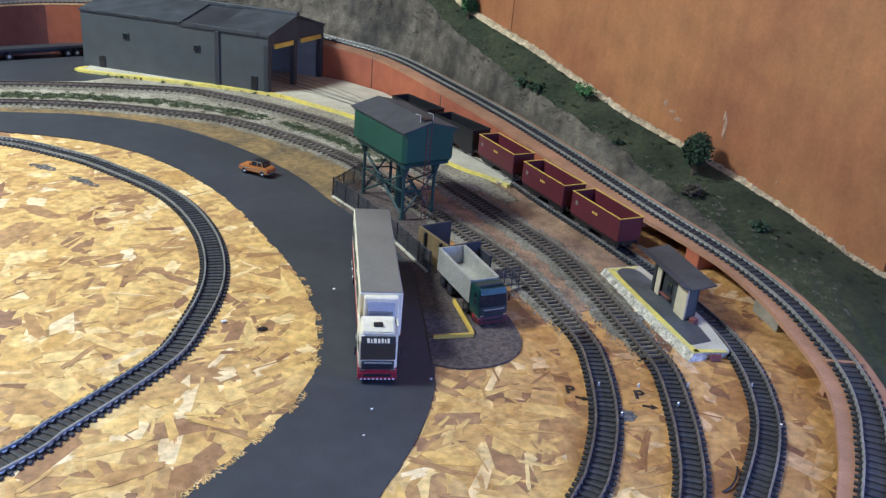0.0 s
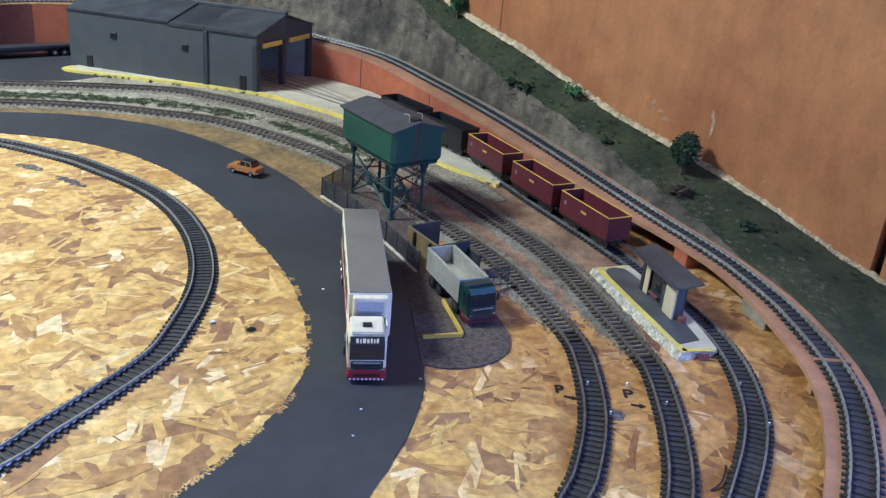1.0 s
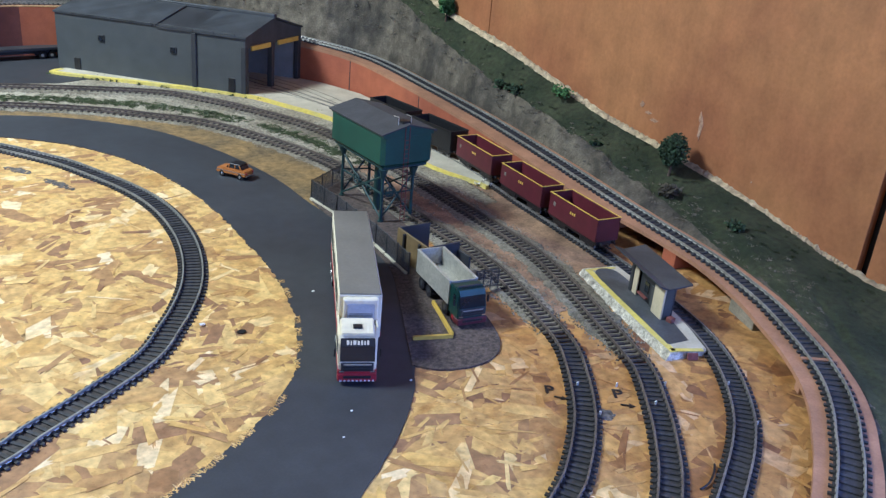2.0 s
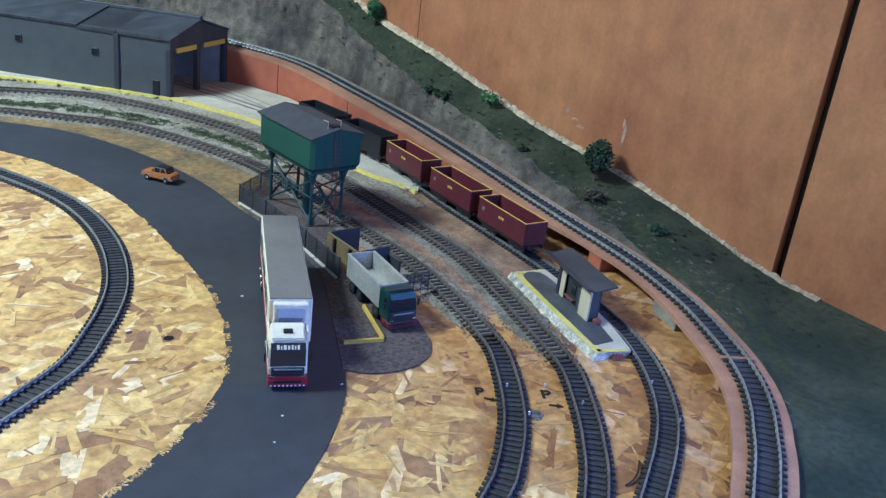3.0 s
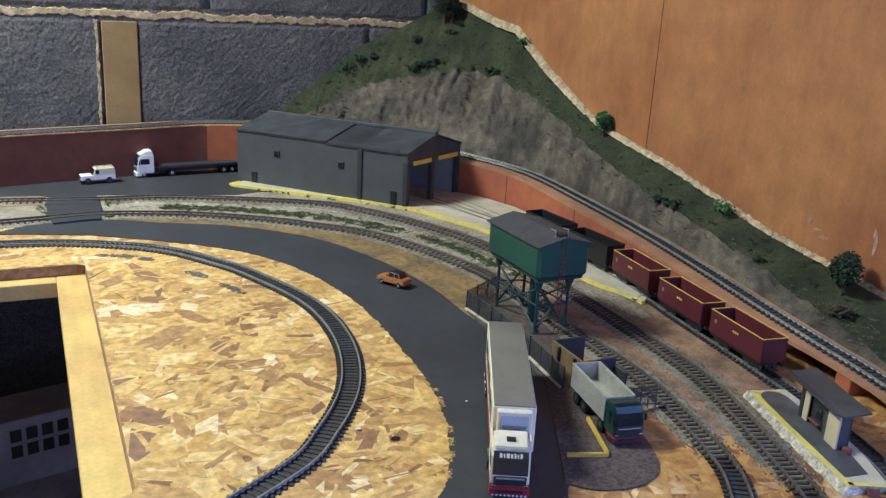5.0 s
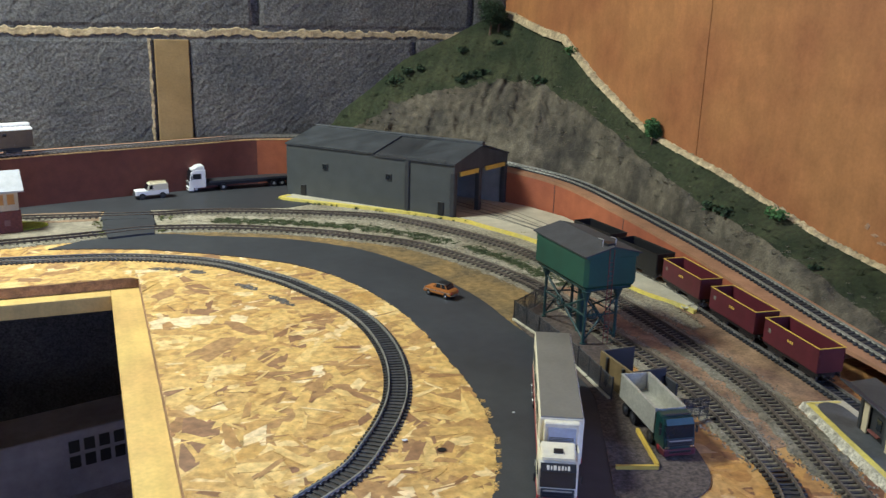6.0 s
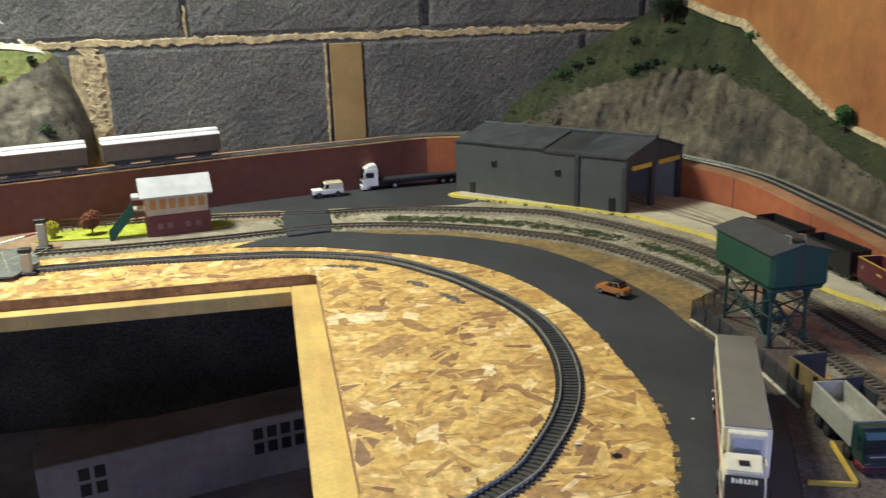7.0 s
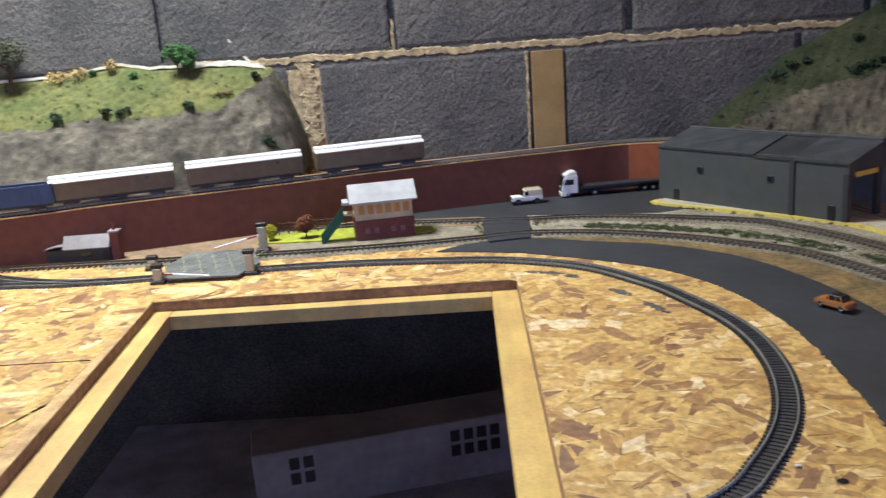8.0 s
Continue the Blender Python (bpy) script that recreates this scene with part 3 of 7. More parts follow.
# beams round the hole
frame_hole = thing("hole_frame", "planed pine timber frame under the hole's edge", "timber frame", kind="structure")
part("side_beam", block(0.0062, 0.0560, 0.50, 1.24, -0.036, -0.0139, 0.0012), TIMBER, frame_hole)
part("side_beam", prism(bmesh.new(), [(-0.47, 0.45), (-0.386, 0.45), (-0.430, 1.128), (-0.430, 1.24), (-0.50, 1.24)], -0.034, -0.0139, "z"), TIMBER, frame_hole)
part("end_beam", block(-0.4295, 0.0060, 1.119, 1.167, -0.034, -0.0141, 0.0008), TIMBER, frame_hole)
part("end_beam", block(-0.3920, 0.0060, 0.560, 0.608, -0.035, -0.0141, 0.0008), TIMBER, frame_hole)

# ---- room ----
floor = tagged(part("floor", block(-2.3, 0.9, -2.0, 1.9, -0.9, -0.85), FLOOR_DARK), "dark floor under the layout", "floor", kind="structure")
ceiling = tagged(part("ceiling", block(-2.3, 0.9, -2.0, 1.9, 2.30, 2.35), PAINT_WALL), "white painted ceiling", "ceiling", kind="structure")
tagged(part("wall_west", block(-2.3, -2.2, -2.0, 1.9, -0.85, 2.30), PAINT_WALL), "plain painted wall", "wall", kind="structure")
wall_s = thing("wall_south", "plain painted wall with an added window", "wall", kind="structure")
for x0, x1, z0, z1 in ((-2.2, -0.75, -0.85, 2.30), (0.35, 0.9, -0.85, 2.30), (-0.75, 0.35, -0.85, 0.05), (-0.75, 0.35, 1.05, 2.30)):
    part("wall_panel", block(x0, x1, -2.0, -1.9, z0, z1), PAINT_WALL, wall_s)
wall_e = thing("wall_east", "brown hardboard panelled wall with a dark joint", "wall", kind="structure")
for y0, y1, z0, z1 in ((1.0665, WALL_Y, -0.85, 2.30), (0.4160, 1.0650, -0.85, 2.30), (0.06, 0.4045, -0.85, 2.30), (-1.9, -0.58, -0.85, 2.30), (-0.58, 0.06, -0.85, 0.08), (-0.58, 0.06, 0.72, 2.30)):
    part("panel", block(WALL_X, WALL_X + 0.05, y0, y1, z0, z1), HARDBOARD, wall_e)
part("backing", block(WALL_X + 0.012, WALL_X + 0.045, 0.4045, 0.4160, -0.85, 2.30), BLACK, wall_e)
part("backing", block(WALL_X + 0.006, WALL_X + 0.045, 1.0650, 1.0665, -0.85, 2.30), BLACK, wall_e)
for y, z, w, h in ((0.644, 0.108, 0.0022, 0.014), (0.647, 0.121, 0.0016, 0.006), (0.739, 0.113, 0.003, 0.004), (0.727, 0.105, 0.005, 0.002), (0.560, 0.0685, 0.0012, 0.0012), (0.716, 0.098, 0.006, 0.0022)):
    b = bmesh.new()
    ring = [(y + w * math.cos(k * 0.7) * (1 + 0.4 * math.sin(k * 5.1)), z + h * math.sin(k * 0.7) * (1 + 0.3 * math.sin(k * 3.3))) for k in range(9)]
    prism(b, ring, WALL_X - 0.0007, WALL_X + 0.001, "x")
    part("plaster_scuff", b, SCUFF, wall_e, "pale plaster scuff")
window = thing("window_1", "unseen white framed window with blue daylight", "window", kind="structure")
for y0, y1, z0, z1 in ((-0.58, -0.55, 0.08, 0.72), (0.03, 0.06, 0.08, 0.72), (-0.55, 0.03, 0.08, 0.11), (-0.55, 0.03, 0.69, 0.72), (-0.275, -0.245, 0.11, 0.69)):
    part("window_frame", block(WALL_X - 0.004, WALL_X + 0.046, y0, y1, z0, z1), WHITE, window)
# Unseen window, added to house the south fill lamp.
window = thing("window_2", "unseen white framed window with blue daylight", "window", kind="structure")
for x0, x1, z0, z1 in ((-0.75, -0.70, 0.05, 1.05), (0.30, 0.35, 0.05, 1.05), (-0.70, 0.30, 0.05, 0.10), (-0.70, 0.30, 1.00, 1.05), (-0.225, -0.175, 0.10, 1.00)):
    part("window_frame", block(x0, x1, -1.96, -1.895, z0, z1), WHITE, window)
sky_mat = bpy.data.materials.new("blue_daylight")
sky_mat.use_nodes = True
nt = sky_mat.node_tree
nt.nodes.remove(nt.nodes["Principled BSDF"])
em = nt.nodes.new("ShaderNodeEmission")
em.inputs[0].default_value, em.inputs[1].default_value = (0.25, 0.42, 1.0, 1), 2.0
nt.links.new(em.outputs[0], nt.nodes["Material Output"].inputs[0])
# Glowing panels placed behind the two unseen windows.
tagged(part("backdrop", block(-1.2, 0.8, -2.20, -2.19, -0.3, 1.4), sky_mat), "glowing blue sky panel outside the unseen window", "sky", kind="structure")
tagged(part("backdrop", block(1.10, 1.11, -1.2, 0.6, -0.4, 1.2), sky_mat), "glowing blue sky panel outside the unseen window", "sky", kind="structure")

# block wall
wall_n = thing("wall_north", "rough grey concrete block wall with sandy mortar", "wall", kind="structure")
part("wall_core", block(-2.2, WALL_X + 0.05, WALL_Y + 0.012, WALL_Y + 0.12, -0.85, 2.30), BLOCK, wall_n)


def rough_block(x0, x1, z0, z1, seed):
    bm = bmesh.new()
    nx, nz = max(2, int((x1 - x0) / 0.0065)), max(2, int((z1 - z0) / 0.0065))
    rows = []
    for j in range(nz + 1):
        row = []
        for i in range(nx + 1):
            x, z = x0 + (x1 - x0) * i / nx, z0 + (z1 - z0) * j / nz
            edge = i in (0, nx) or j in (0, nz)
            p = noise.noise(Vector((x * 60, z * 90, seed))) * 0.0008 + noise.noise(Vector((x * 170, z * 260, seed + 9))) * 0.0009
            jx = 0.0025 * noise.noise(Vector((z * 60, seed, 3))) if i in (0, nx) else 0
            jz = 0.0025 * noise.noise(Vector((x * 60, seed, 7))) if j in (0, nz) else 0
            row.append(bm.verts.new((x + jx, WALL_Y + (0.0018 if edge else 0) + p, z + jz)))
        rows.append(row)
    for a, c in zip(rows, rows[1:]):
        for i in range(nx):
            bm.faces.new((a[i], a[i + 1], c[i + 1], c[i]))
    ring = rows[0] + [r[-1] for r in rows[1:]] + rows[-1][-2::-1] + [r[0] for r in rows[-2:0:-1]]
    back = [bm.verts.new((v.co.x, WALL_Y + 0.014, v.co.z)) for v in ring]
    for i in range(len(ring)):
        j = (i + 1) % len(ring)
        bm.faces.new((ring[j], ring[i], back[i], back[j]))
    return bm


LOWER = ((-1.22, -0.79), (-0.76, -0.352), (-0.292, 0.118), (0.186, 0.63), (0.64, WALL_X))
UPPER_COURSE = ((-1.50, -1.05), (-1.036, -0.596), (-0.582, -0.149), (-0.135, 0.303), (0.319, 0.757), (0.768, WALL_X))
for k, (x0, x1) in enumerate(LOWER):
    part("block", rough_block(x0, x1, 0.055, 0.268, k * 3.1), BLOCK, wall_n)
for k, (x0, x1) in enumerate(UPPER_COURSE):
    part("block", rough_block(x0, x1, 0.289, 0.50, 40 + k * 3.1), BLOCK, wall_n)
for row in range(8):
    for k in range(6):
        x0 = -1.72 + 0.45 * k - (0.22 if row % 2 == 0 else 0)
        if x0 + 0.44 < WALL_X:
            part("block", block(x0, x0 + 0.438, WALL_Y, WALL_Y + 0.013, 0.512 + 0.225 * row, 0.722 + 0.225 * row, 0.003), BLOCK, wall_n)


def mortar(a, c, width, seed, proud=0.005):
    """A crumbling, uneven smear of mortar over a joint, from a to c on the wall."""
    bm = bmesh.new()
    a, c = Vector((a[0], 0, a[1])), Vector((c[0], 0, c[1]))
    n = max(6, int((c - a).length / 0.0028))
    d = (c - a).normalized()
    s = Vector((-d.z, 0, d.x))
    rows = []
    for i in range(n + 1):
        p = a + (c - a) * i / n
        along = (p - a).length
        def w_at(k):
            return width * max(0.18, 0.62 + 0.75 * noise.noise(Vector((along * 14, seed, k))) + 0.55 * noise.noise(Vector((along * 70, seed, k + 4))) + 0.35 * noise.noise(Vector((along * 230, seed, k + 6))))
        up, low = w_at(0), w_at(20)
        row = []
        for k in range(9):
            f = k / 8 * 2 - 1
            q = p + s * (f * (up if f > 0 else low) / 2)
            lump = 0.8 + 0.35 * noise.noise(Vector((q.x * 45, seed, q.z * 45))) + 0.22 * noise.noise(Vector((q.x * 190, seed + 3, q.z * 190))) + 0.16 * noise.noise(Vector((q.x * 430, seed, q.z * 430)))
            row.append(bm.verts.new((q.x, WALL_Y + (0.0028 if k in (0, 8) else 0.0012 - proud * lump), q.z)))
        rows.append(row)
    for r, t in zip(rows, rows[1:]):
        for k in range(8):
            bm.faces.new((r[k], r[k + 1], t[k + 1], t[k]))
    bmesh.ops.recalc_face_normals(bm, faces=bm.faces[:])
    return bm


part("bed_joint", block(-0.62, WALL_X - 0.001, WALL_Y + 0.002, WALL_Y + 0.011, 0.264, 0.293), BLOCK, wall_n)
part("joint_fill", block(-0.356, -0.288, WALL_Y + 0.0015, WALL_Y + 0.0105, 0.05, 0.263), MORTAR, wall_n)
part("mortar", mortar((-0.62, 0.282), (WALL_X, 0.277), 0.022, 2, 0.0016), MORTAR, wall_n, "crumbling sandy bed of mortar")
part("mortar", mortar((-0.311, 0.05), (-0.317, 0.275), 0.050, 5, 0.0032), MORTAR, wall_n, "lumpy sandy mortar")
part("mortar", mortar((-0.142, 0.284), (-0.142, 0.345), 0.010, 7, 0.002), MORTAR, wall_n)
part("mortar", mortar((0.112, 0.05), (0.112, 0.268), 0.010, 11, 0.003), MORTAR, wall_n)
part("plaster_streak", mortar((-0.515, 0.395), (-0.416, 0.275), 0.007, 13, 0.001), PLASTER, wall_n, "thin white plaster run")
part("plaster_streak", mortar((-0.560, 0.292), (-0.405, 0.277), 0.014, 17, 0.003), PLASTER, wall_n, "crumbled white plaster")
part("joint_board", block(0.121, 0.183, WALL_Y - 0.002, WALL_Y + 0.010, 0.05, 0.266, 0.001), TAN_BOARD, wall_n, "flat tan board in a joint")

# ---- ground surfaces ----
tagged(part("road", sheet(ROAD, 0.0, 0.0016), ASPHALT), "dark grey painted road on the board", "road", kind="structure")
YARD = [(-0.16, 1.53), (-0.02, 1.515), (0.09, 1.50), (0.2, 1.481), (0.30, 1.458), (0.40, 1.49), (0.44, 1.60), (0.30, 1.70), (0.1, 1.672), (-0.089, 1.625), (-0.2, 1.60)]
tagged(part("yard", sheet(YARD, 0.0, 0.0016), ASPHALT), "dark grey tarmac yard by the shed", "pavement", kind="structure")
EARTH_AREA = [(p.x, p.y) for p in curve([(0.428, 0.83), (0.424, 0.94), (0.397, 1.062), (0.34, 1.175), (0.255, 1.256), (0.16, 1.306), (0.06, 1.345)], 0.01)] + \
             [(p.x, p.y) for p in curve([(0.10, 1.352), (0.185, 1.325), (0.28, 1.277), (0.36, 1.222), (0.42, 1.16), (0.465, 1.085), (0.495, 0.99), (0.506, 0.9), (0.506, 0.66)], 0.01)]
tagged(part("earth", sheet(EARTH_AREA, 0.0, 0.0012), EARTH), "ochre brown earth verge beside the road", "ground", kind="structure")
PAD = [(0.344, 0.489), (0.360, 0.474), (0.385, 0.466), (0.412, 0.470), (0.432, 0.488), (0.446, 0.52), (0.456, 0.56), (0.468, 0.62), (0.492, 0.70), (0.500, 0.80), (0.498, 0.89), (0.44, 0.86), (0.430, 0.75), (0.424, 0.66), (0.390, 0.58)]
tagged(part("grit_pad", sheet([(p.x, p.y) for p in curve(PAD, 0.006)], 0.0, 0.0022), GRAVEL), "dark brown gritty hardstanding", "ground", kind="structure")

SPLIT = [[(p.x + n.x * o, p.y + n.y * o) for p, n in zip(curve(pts, 0.012), sides(curve(pts, 0.012))) if 0.50 < p.y < 0.95] for pts, o in ((MAIN_A, 0.010), (SIDING, -0.006))]
tagged(part("earth", sheet(SPLIT[0] + SPLIT[1][::-1], 0.0, 0.0009), SCRUB_EARTH), "mottled red brown earth between the tracks", "ground", kind="structure")

a_line, b_line = curve(MAIN_A, 0.012), curve([(0.060, 1.515), (0.20, 1.505), (0.305, 1.525), (0.42, 1.43), (0.54, 1.305), (0.578, 1.232), (0.612, 1.141), (0.630, 1.02), (0.632, 0.90)], 0.012)
BED = [(p.x + n.x * -0.017, p.y + n.y * -0.017) for p, n in zip(a_line, sides(a_line)) if p.x > 0.060 and p.y > 0.90] + [(p.x, p.y) for p in b_line[::-1]]
tagged(part("ballast_ground", sheet(BED, 0.0, 0.0008), BALLAST), "dusty grey ballast between tracks and apron", "ballast", kind="structure")
tagged(part("sandy_ground", sheet([(-0.37, 1.345), (-0.10, 1.335), (0.004, 1.33), (0.004, 1.52), (-0.11, 1.52), (-0.25, 1.53), (-0.37, 1.50)], 0.0, 0.0009), SAND), "pale sandy ground round the signal box", "ground", kind="structure")

# concrete apron with its yellow edge
APRON_EDGE = [(0.324, 1.540), (0.305, 1.529), (0.314, 1.513), (0.359, 1.473), (0.427, 1.415), (0.545, 1.307), (0.581, 1.236), (0.616, 1.141), (0.633, 1.020), (0.634, 0.897), (0.654, 0.825), (0.656, 0.798)]
edge = curve(APRON_EDGE, 0.012)
APRON = [(p.x, p.y) for p in edge] + [(0.70, 0.84), (0.733, 0.98), (0.738, 1.12), (0.733, 1.26), (0.69, 1.40), (0.59, 1.53), (0.44, 1.63), (0.36, 1.57)]
apron = tagged(part("concrete_apron", sheet(APRON, 0.0, 0.005), CONCRETE), "pale concrete apron in front of the shed", "pavement", kind="structure")
b = bmesh.new()
sweep(b, edge, [(0.0026, 0.0054), (0.0026, 0.0), (-0.0024, 0.0), (-0.0024, 0.0056)])
sweep(b, [p for p in edge if p.x < 0.535], [(0.0072, 0.0055), (0.0072, 0.0046), (0.0027, 0.0046), (0.0027, 0.0055)])
tagged(part("trim", b, YELLOW), "worn yellow painted edging of the apron", "edge line", kind="structure")

# ---- ballast and tracks ----


def ballast(name, points, keep, half, label):
    line = [p for p in curve(points, 0.006) if keep(p)]
    low = min(line, key=lambda p: p.y)

    def taper(p):
        return 0.42 + 0.58 * min(1.0, (p - low).length / 0.07)
    bm = bmesh.new()
    prof = [(-1, 0.0), (-0.86, 0.0016), (-0.62, 0.0024), (-0.5, 0.0019), (0, 0.0017), (0.5, 0.0019), (0.62, 0.0024), (0.86, 0.0016), (1, 0.0)]
    rings = []
    for p, n in zip(line, sides(line)):
        ring = []
        for f, z in prof:
            o = f * half * taper(p) * (1 + (0.30 * wob(p.x, p.y, 90, f) if abs(f) > 0.8 else 0))
            q = p + n * o
            ring.append(bm.verts.new((q.x, q.y, z + (0.0006 * wob(q.x, q.y, 300) if z else -0.0005))))
        rings.append(ring)
    for a, c in zip(rings, rings[1:]):
        for i in range(len(prof) - 1):
            bm.faces.new((a[i + 1], a[i], c[i], c[i + 1]))
    o = tagged(part(name, bm, BALLAST), label, "ballast", kind="structure")
    vs, fs = [], []
    ns = sides(line)
    for _ in range(len(line) * 44):
        k = random.randrange(len(line))
        f = random.uniform(-1.12, 1.12)
        q = line[k] + ns[k] * f * half * (0.25 + 0.75 * taper(line[k])) + Vector((random.uniform(-0.003, 0.003), random.uniform(-0.003, 0.003), 0.0014 if abs(f) < 0.58 else 0.0022 if abs(f) < 0.8 else 0.0010))
        r = random.uniform(0.0006, 0.0015) * (0.6 if abs(f) < 0.58 else 1.0)
        n = len(vs)
        a = random.random() * 6.28
        for t in range(3):
            vs.append((q.x + r * math.cos(a + t * 2.1), q.y + r * math.sin(a + t * 2.1), q.z - r * 0.4))
        vs.append((q.x + r * random.uniform(-0.3, 0.3), q.y, q.z + r * random.uniform(0.5, 1.0)))
        fs += [(n, n + 1, n + 3), (n + 1, n + 2, n + 3), (n + 2, n, n + 3)]
    me = bpy.data.meshes.new("stone_chip")
    me.from_pydata(vs, [], fs)
    me.materials.append(BALLAST)
    c = new("stone_chip", me)
    c.parent = o
    tagged(c, "loose grey stone chips", kind="stuff")


ballast("ballast_bed", MAIN_A, lambda p: p.x > 0.085 and p.y > 0.478 or -0.6 < p.x < 0.0, 0.0245, "grey stone ballast under the curved track")
ballast("ballast_bed", MAIN_B, lambda p: p.x > 0.085 and p.y > 0.415, 0.0245, "grey stone ballast under the outer track")
ballast("ballast_bed", MAIN_B, lambda p: -0.35 < p.x < 0.0, 0.022, "grey stone ballast behind the signal box")
ballast("ballast_bed", [(0.13, 1.43), (0.25, 1.388), (0.36, 1.33), (0.44, 1.26), (0.50, 1.17), (0.535, 1.06), (0.552, 0.95)], lambda p: True, 0.022, "grey ballast between the tracks")
ballast("ballast_bed", [(0.605, 1.12), (0.620, 1.02), (0.626, 0.93), (0.630, 0.85), (0.630, 0.76)], lambda p: True, 0.022, "grey ballast beside the concrete apron")

GAUGE = 0.0156
sleeper_meshes = {}


def sleeper_mesh(mat, key, gauge):
    if key not in sleeper_meshes:
        end = 0.0052 + gauge / 2
        bm = block(-0.0015, 0.0015, -end, end, 0, 0.0018, 0.0003)
        for y in (-gauge / 2, gauge / 2):
            box(bm, -0.0012, 0.0012, y - 0.0020, y + 0.0020, 0.0017, 0.0026)
        me = bpy.data.meshes.new("sleeper")
        bm.to_mesh(me)
        bm.free()
        me.materials.append(mat)
        sleeper_meshes[key] = me
    return sleeper_meshes[key]


def track(name, label, points, lift, dusty, spacing=0.0066, skip=None, web=True, web_mat=None, rail=None, gauge=GAUGE, wide=False):
    """Two rails swept along a line, and a sleeper every few millimetres."""
    t = thing(name, label, "railway track")
    web_mat, rail = web_mat or SLEEPER, rail or RAIL
    line = curve(points, 0.005)
    for side in (-1, 1):
        c = side * gauge / 2
        bm = bmesh.new()
        sweep(bm, line, [(c - 0.0009, lift + 0.0018), (c + 0.0009, lift + 0.0018), (c + 0.0004, lift + 0.0026), (c + 0.00075, lift + 0.0042), (c + 0.0006, lift + 0.0047), (c - 0.0006, lift + 0.0047), (c - 0.00075, lift + 0.0042), (c - 0.0004, lift + 0.0026)])
        part("rail", bm, rail, t, smooth=False)
    bare = [p for p in line if web or p.y < 0.47 and not dusty(p)]
    if len(bare) > 2:
        # Full width, so the strip also darkens the gaps in place of shade.
        bm = bmesh.new()
        sweep(bm, bare, [(0.0112, lift + 0.0001), (0.0112, lift + 0.0006), (-0.0112, lift + 0.0006), (-0.0112, lift + 0.0001)])
        part("track_web", bm, web_mat, t)
    fine = curve(points, 0.0005)
    at, k = [], 0
    while k < len(fine):
        at.append(fine[k])
        k += int(round((0.0094 if wide and fine[k].y > 1.0 else 0.0070 if wide and dusty(fine[k]) else spacing) / 0.0005))
    for p, n in zip(at, sides(at)):
        if skip and skip(p):
            continue
        d = dusty(p)
        a = math.atan2(n.y, n.x) - math.pi / 2 + random.gauss(0, 0.012)
        share("sleeper", sleeper_mesh(SLEEPER_DUSTY if d else SLEEPER, (d, gauge), gauge), t, Matrix.Translation((p.x, p.y, p.z + lift)) @ Matrix.Rotation(a, 4, "Z"))
    return t


# ---- upper level ----
deck = thing("upper_deck", "brown hardboard strip carrying the raised track", "track bed", kind="structure")
b = bmesh.new()


def strip_half(p):
    if p.y > 1.3:
        return lerp([(0.20, 0.0165), (0.50, 0.034)], p.x)
    return lerp([(0.15, 0.021), (0.24, 0.024), (0.30, 0.026), (0.38, 0.026), (0.44, 0.023), (0.50, 0.021), (0.58, 0.024), (0.66, 0.034)], p.y)


def far_half(p):
    return lerp([(0.20, 0.046), (0.45, 0.022)], p.x) if p.y > 1.3 else 0.022


rings = []
for p, n in zip(upper, sides(upper)):
    w = strip_half(p)
    rings.append([b.verts.new(p + n * o + Vector((0, 0, z))) for o, z in ((w, 0.0), (w, -0.004), (-far_half(p), -0.004), (-far_half(p), 0.0))])
for r, t in zip(rings, rings[1:]):
    for k in range(4):
        b.faces.new((r[k], r[(k + 1) % 4], t[(k + 1) % 4], t[k]))
bmesh.ops.recalc_face_normals(b, faces=b.faces[:])
part("deck_strip", b, STRIP, deck)
cuts = [i for i, p in enumerate(upper) if p.y > 0.66]
first = cuts[0]


def fascia(i0, i1, mat, label):
    bm = bmesh.new()
    ns = sides(upper)
    rows = []
    for i in range(i0, i1 + 1, 2):
        p, n = upper[i], ns[i]
        w = strip_half(p)
        thin = p.y > 1.3 and p.x < 0.46
        a, c = p + n * (w + 0.0005 if thin else w - 0.0003), p + n * (w + 0.0001 if thin else w - 0.0028)
        top = p.z - (0.0012 if thin else 0.0042)
        rows.append([bm.verts.new(v) for v in ((a.x, a.y, 0.0), (a.x, a.y, top), (c.x, c.y, top), (c.x, c.y, 0.0))])
    for r, t in zip(rows, rows[1:]):
        for k in range(3):
            bm.faces.new((r[k], r[k + 1], t[k + 1], t[k]))
    bm.faces.new(rows[0])
    bm.faces.new(rows[-1][::-1])
    bmesh.ops.recalc_face_normals(bm, faces=bm.faces[:])
    part("fascia_panel", bm, mat, retaining, label)


b = bmesh.new()
back = [(p, n) for p, n in zip(upper, sides(upper)) if p.y > 1.3 and p.x < 0.46]
rings = [[b.verts.new(p + n * (strip_half(p) + o) + Vector((0, 0, z))) for o, z in ((0.0009, 0.0007), (0.0009, -0.0012), (0.0001, -0.0012), (-0.0012, 0.0002), (-0.0012, 0.0007))] for p, n in back]
for r, t in zip(rings, rings[1:]):
    for k in range(5):
        b.faces.new((r[k], r[(k + 1) % 5], t[(k + 1) % 5], t[k]))
bmesh.ops.recalc_face_normals(b, faces=b.faces[:])
part("raw_edge", b, RAW_EDGE, deck, "thin pale raw edge of the board")

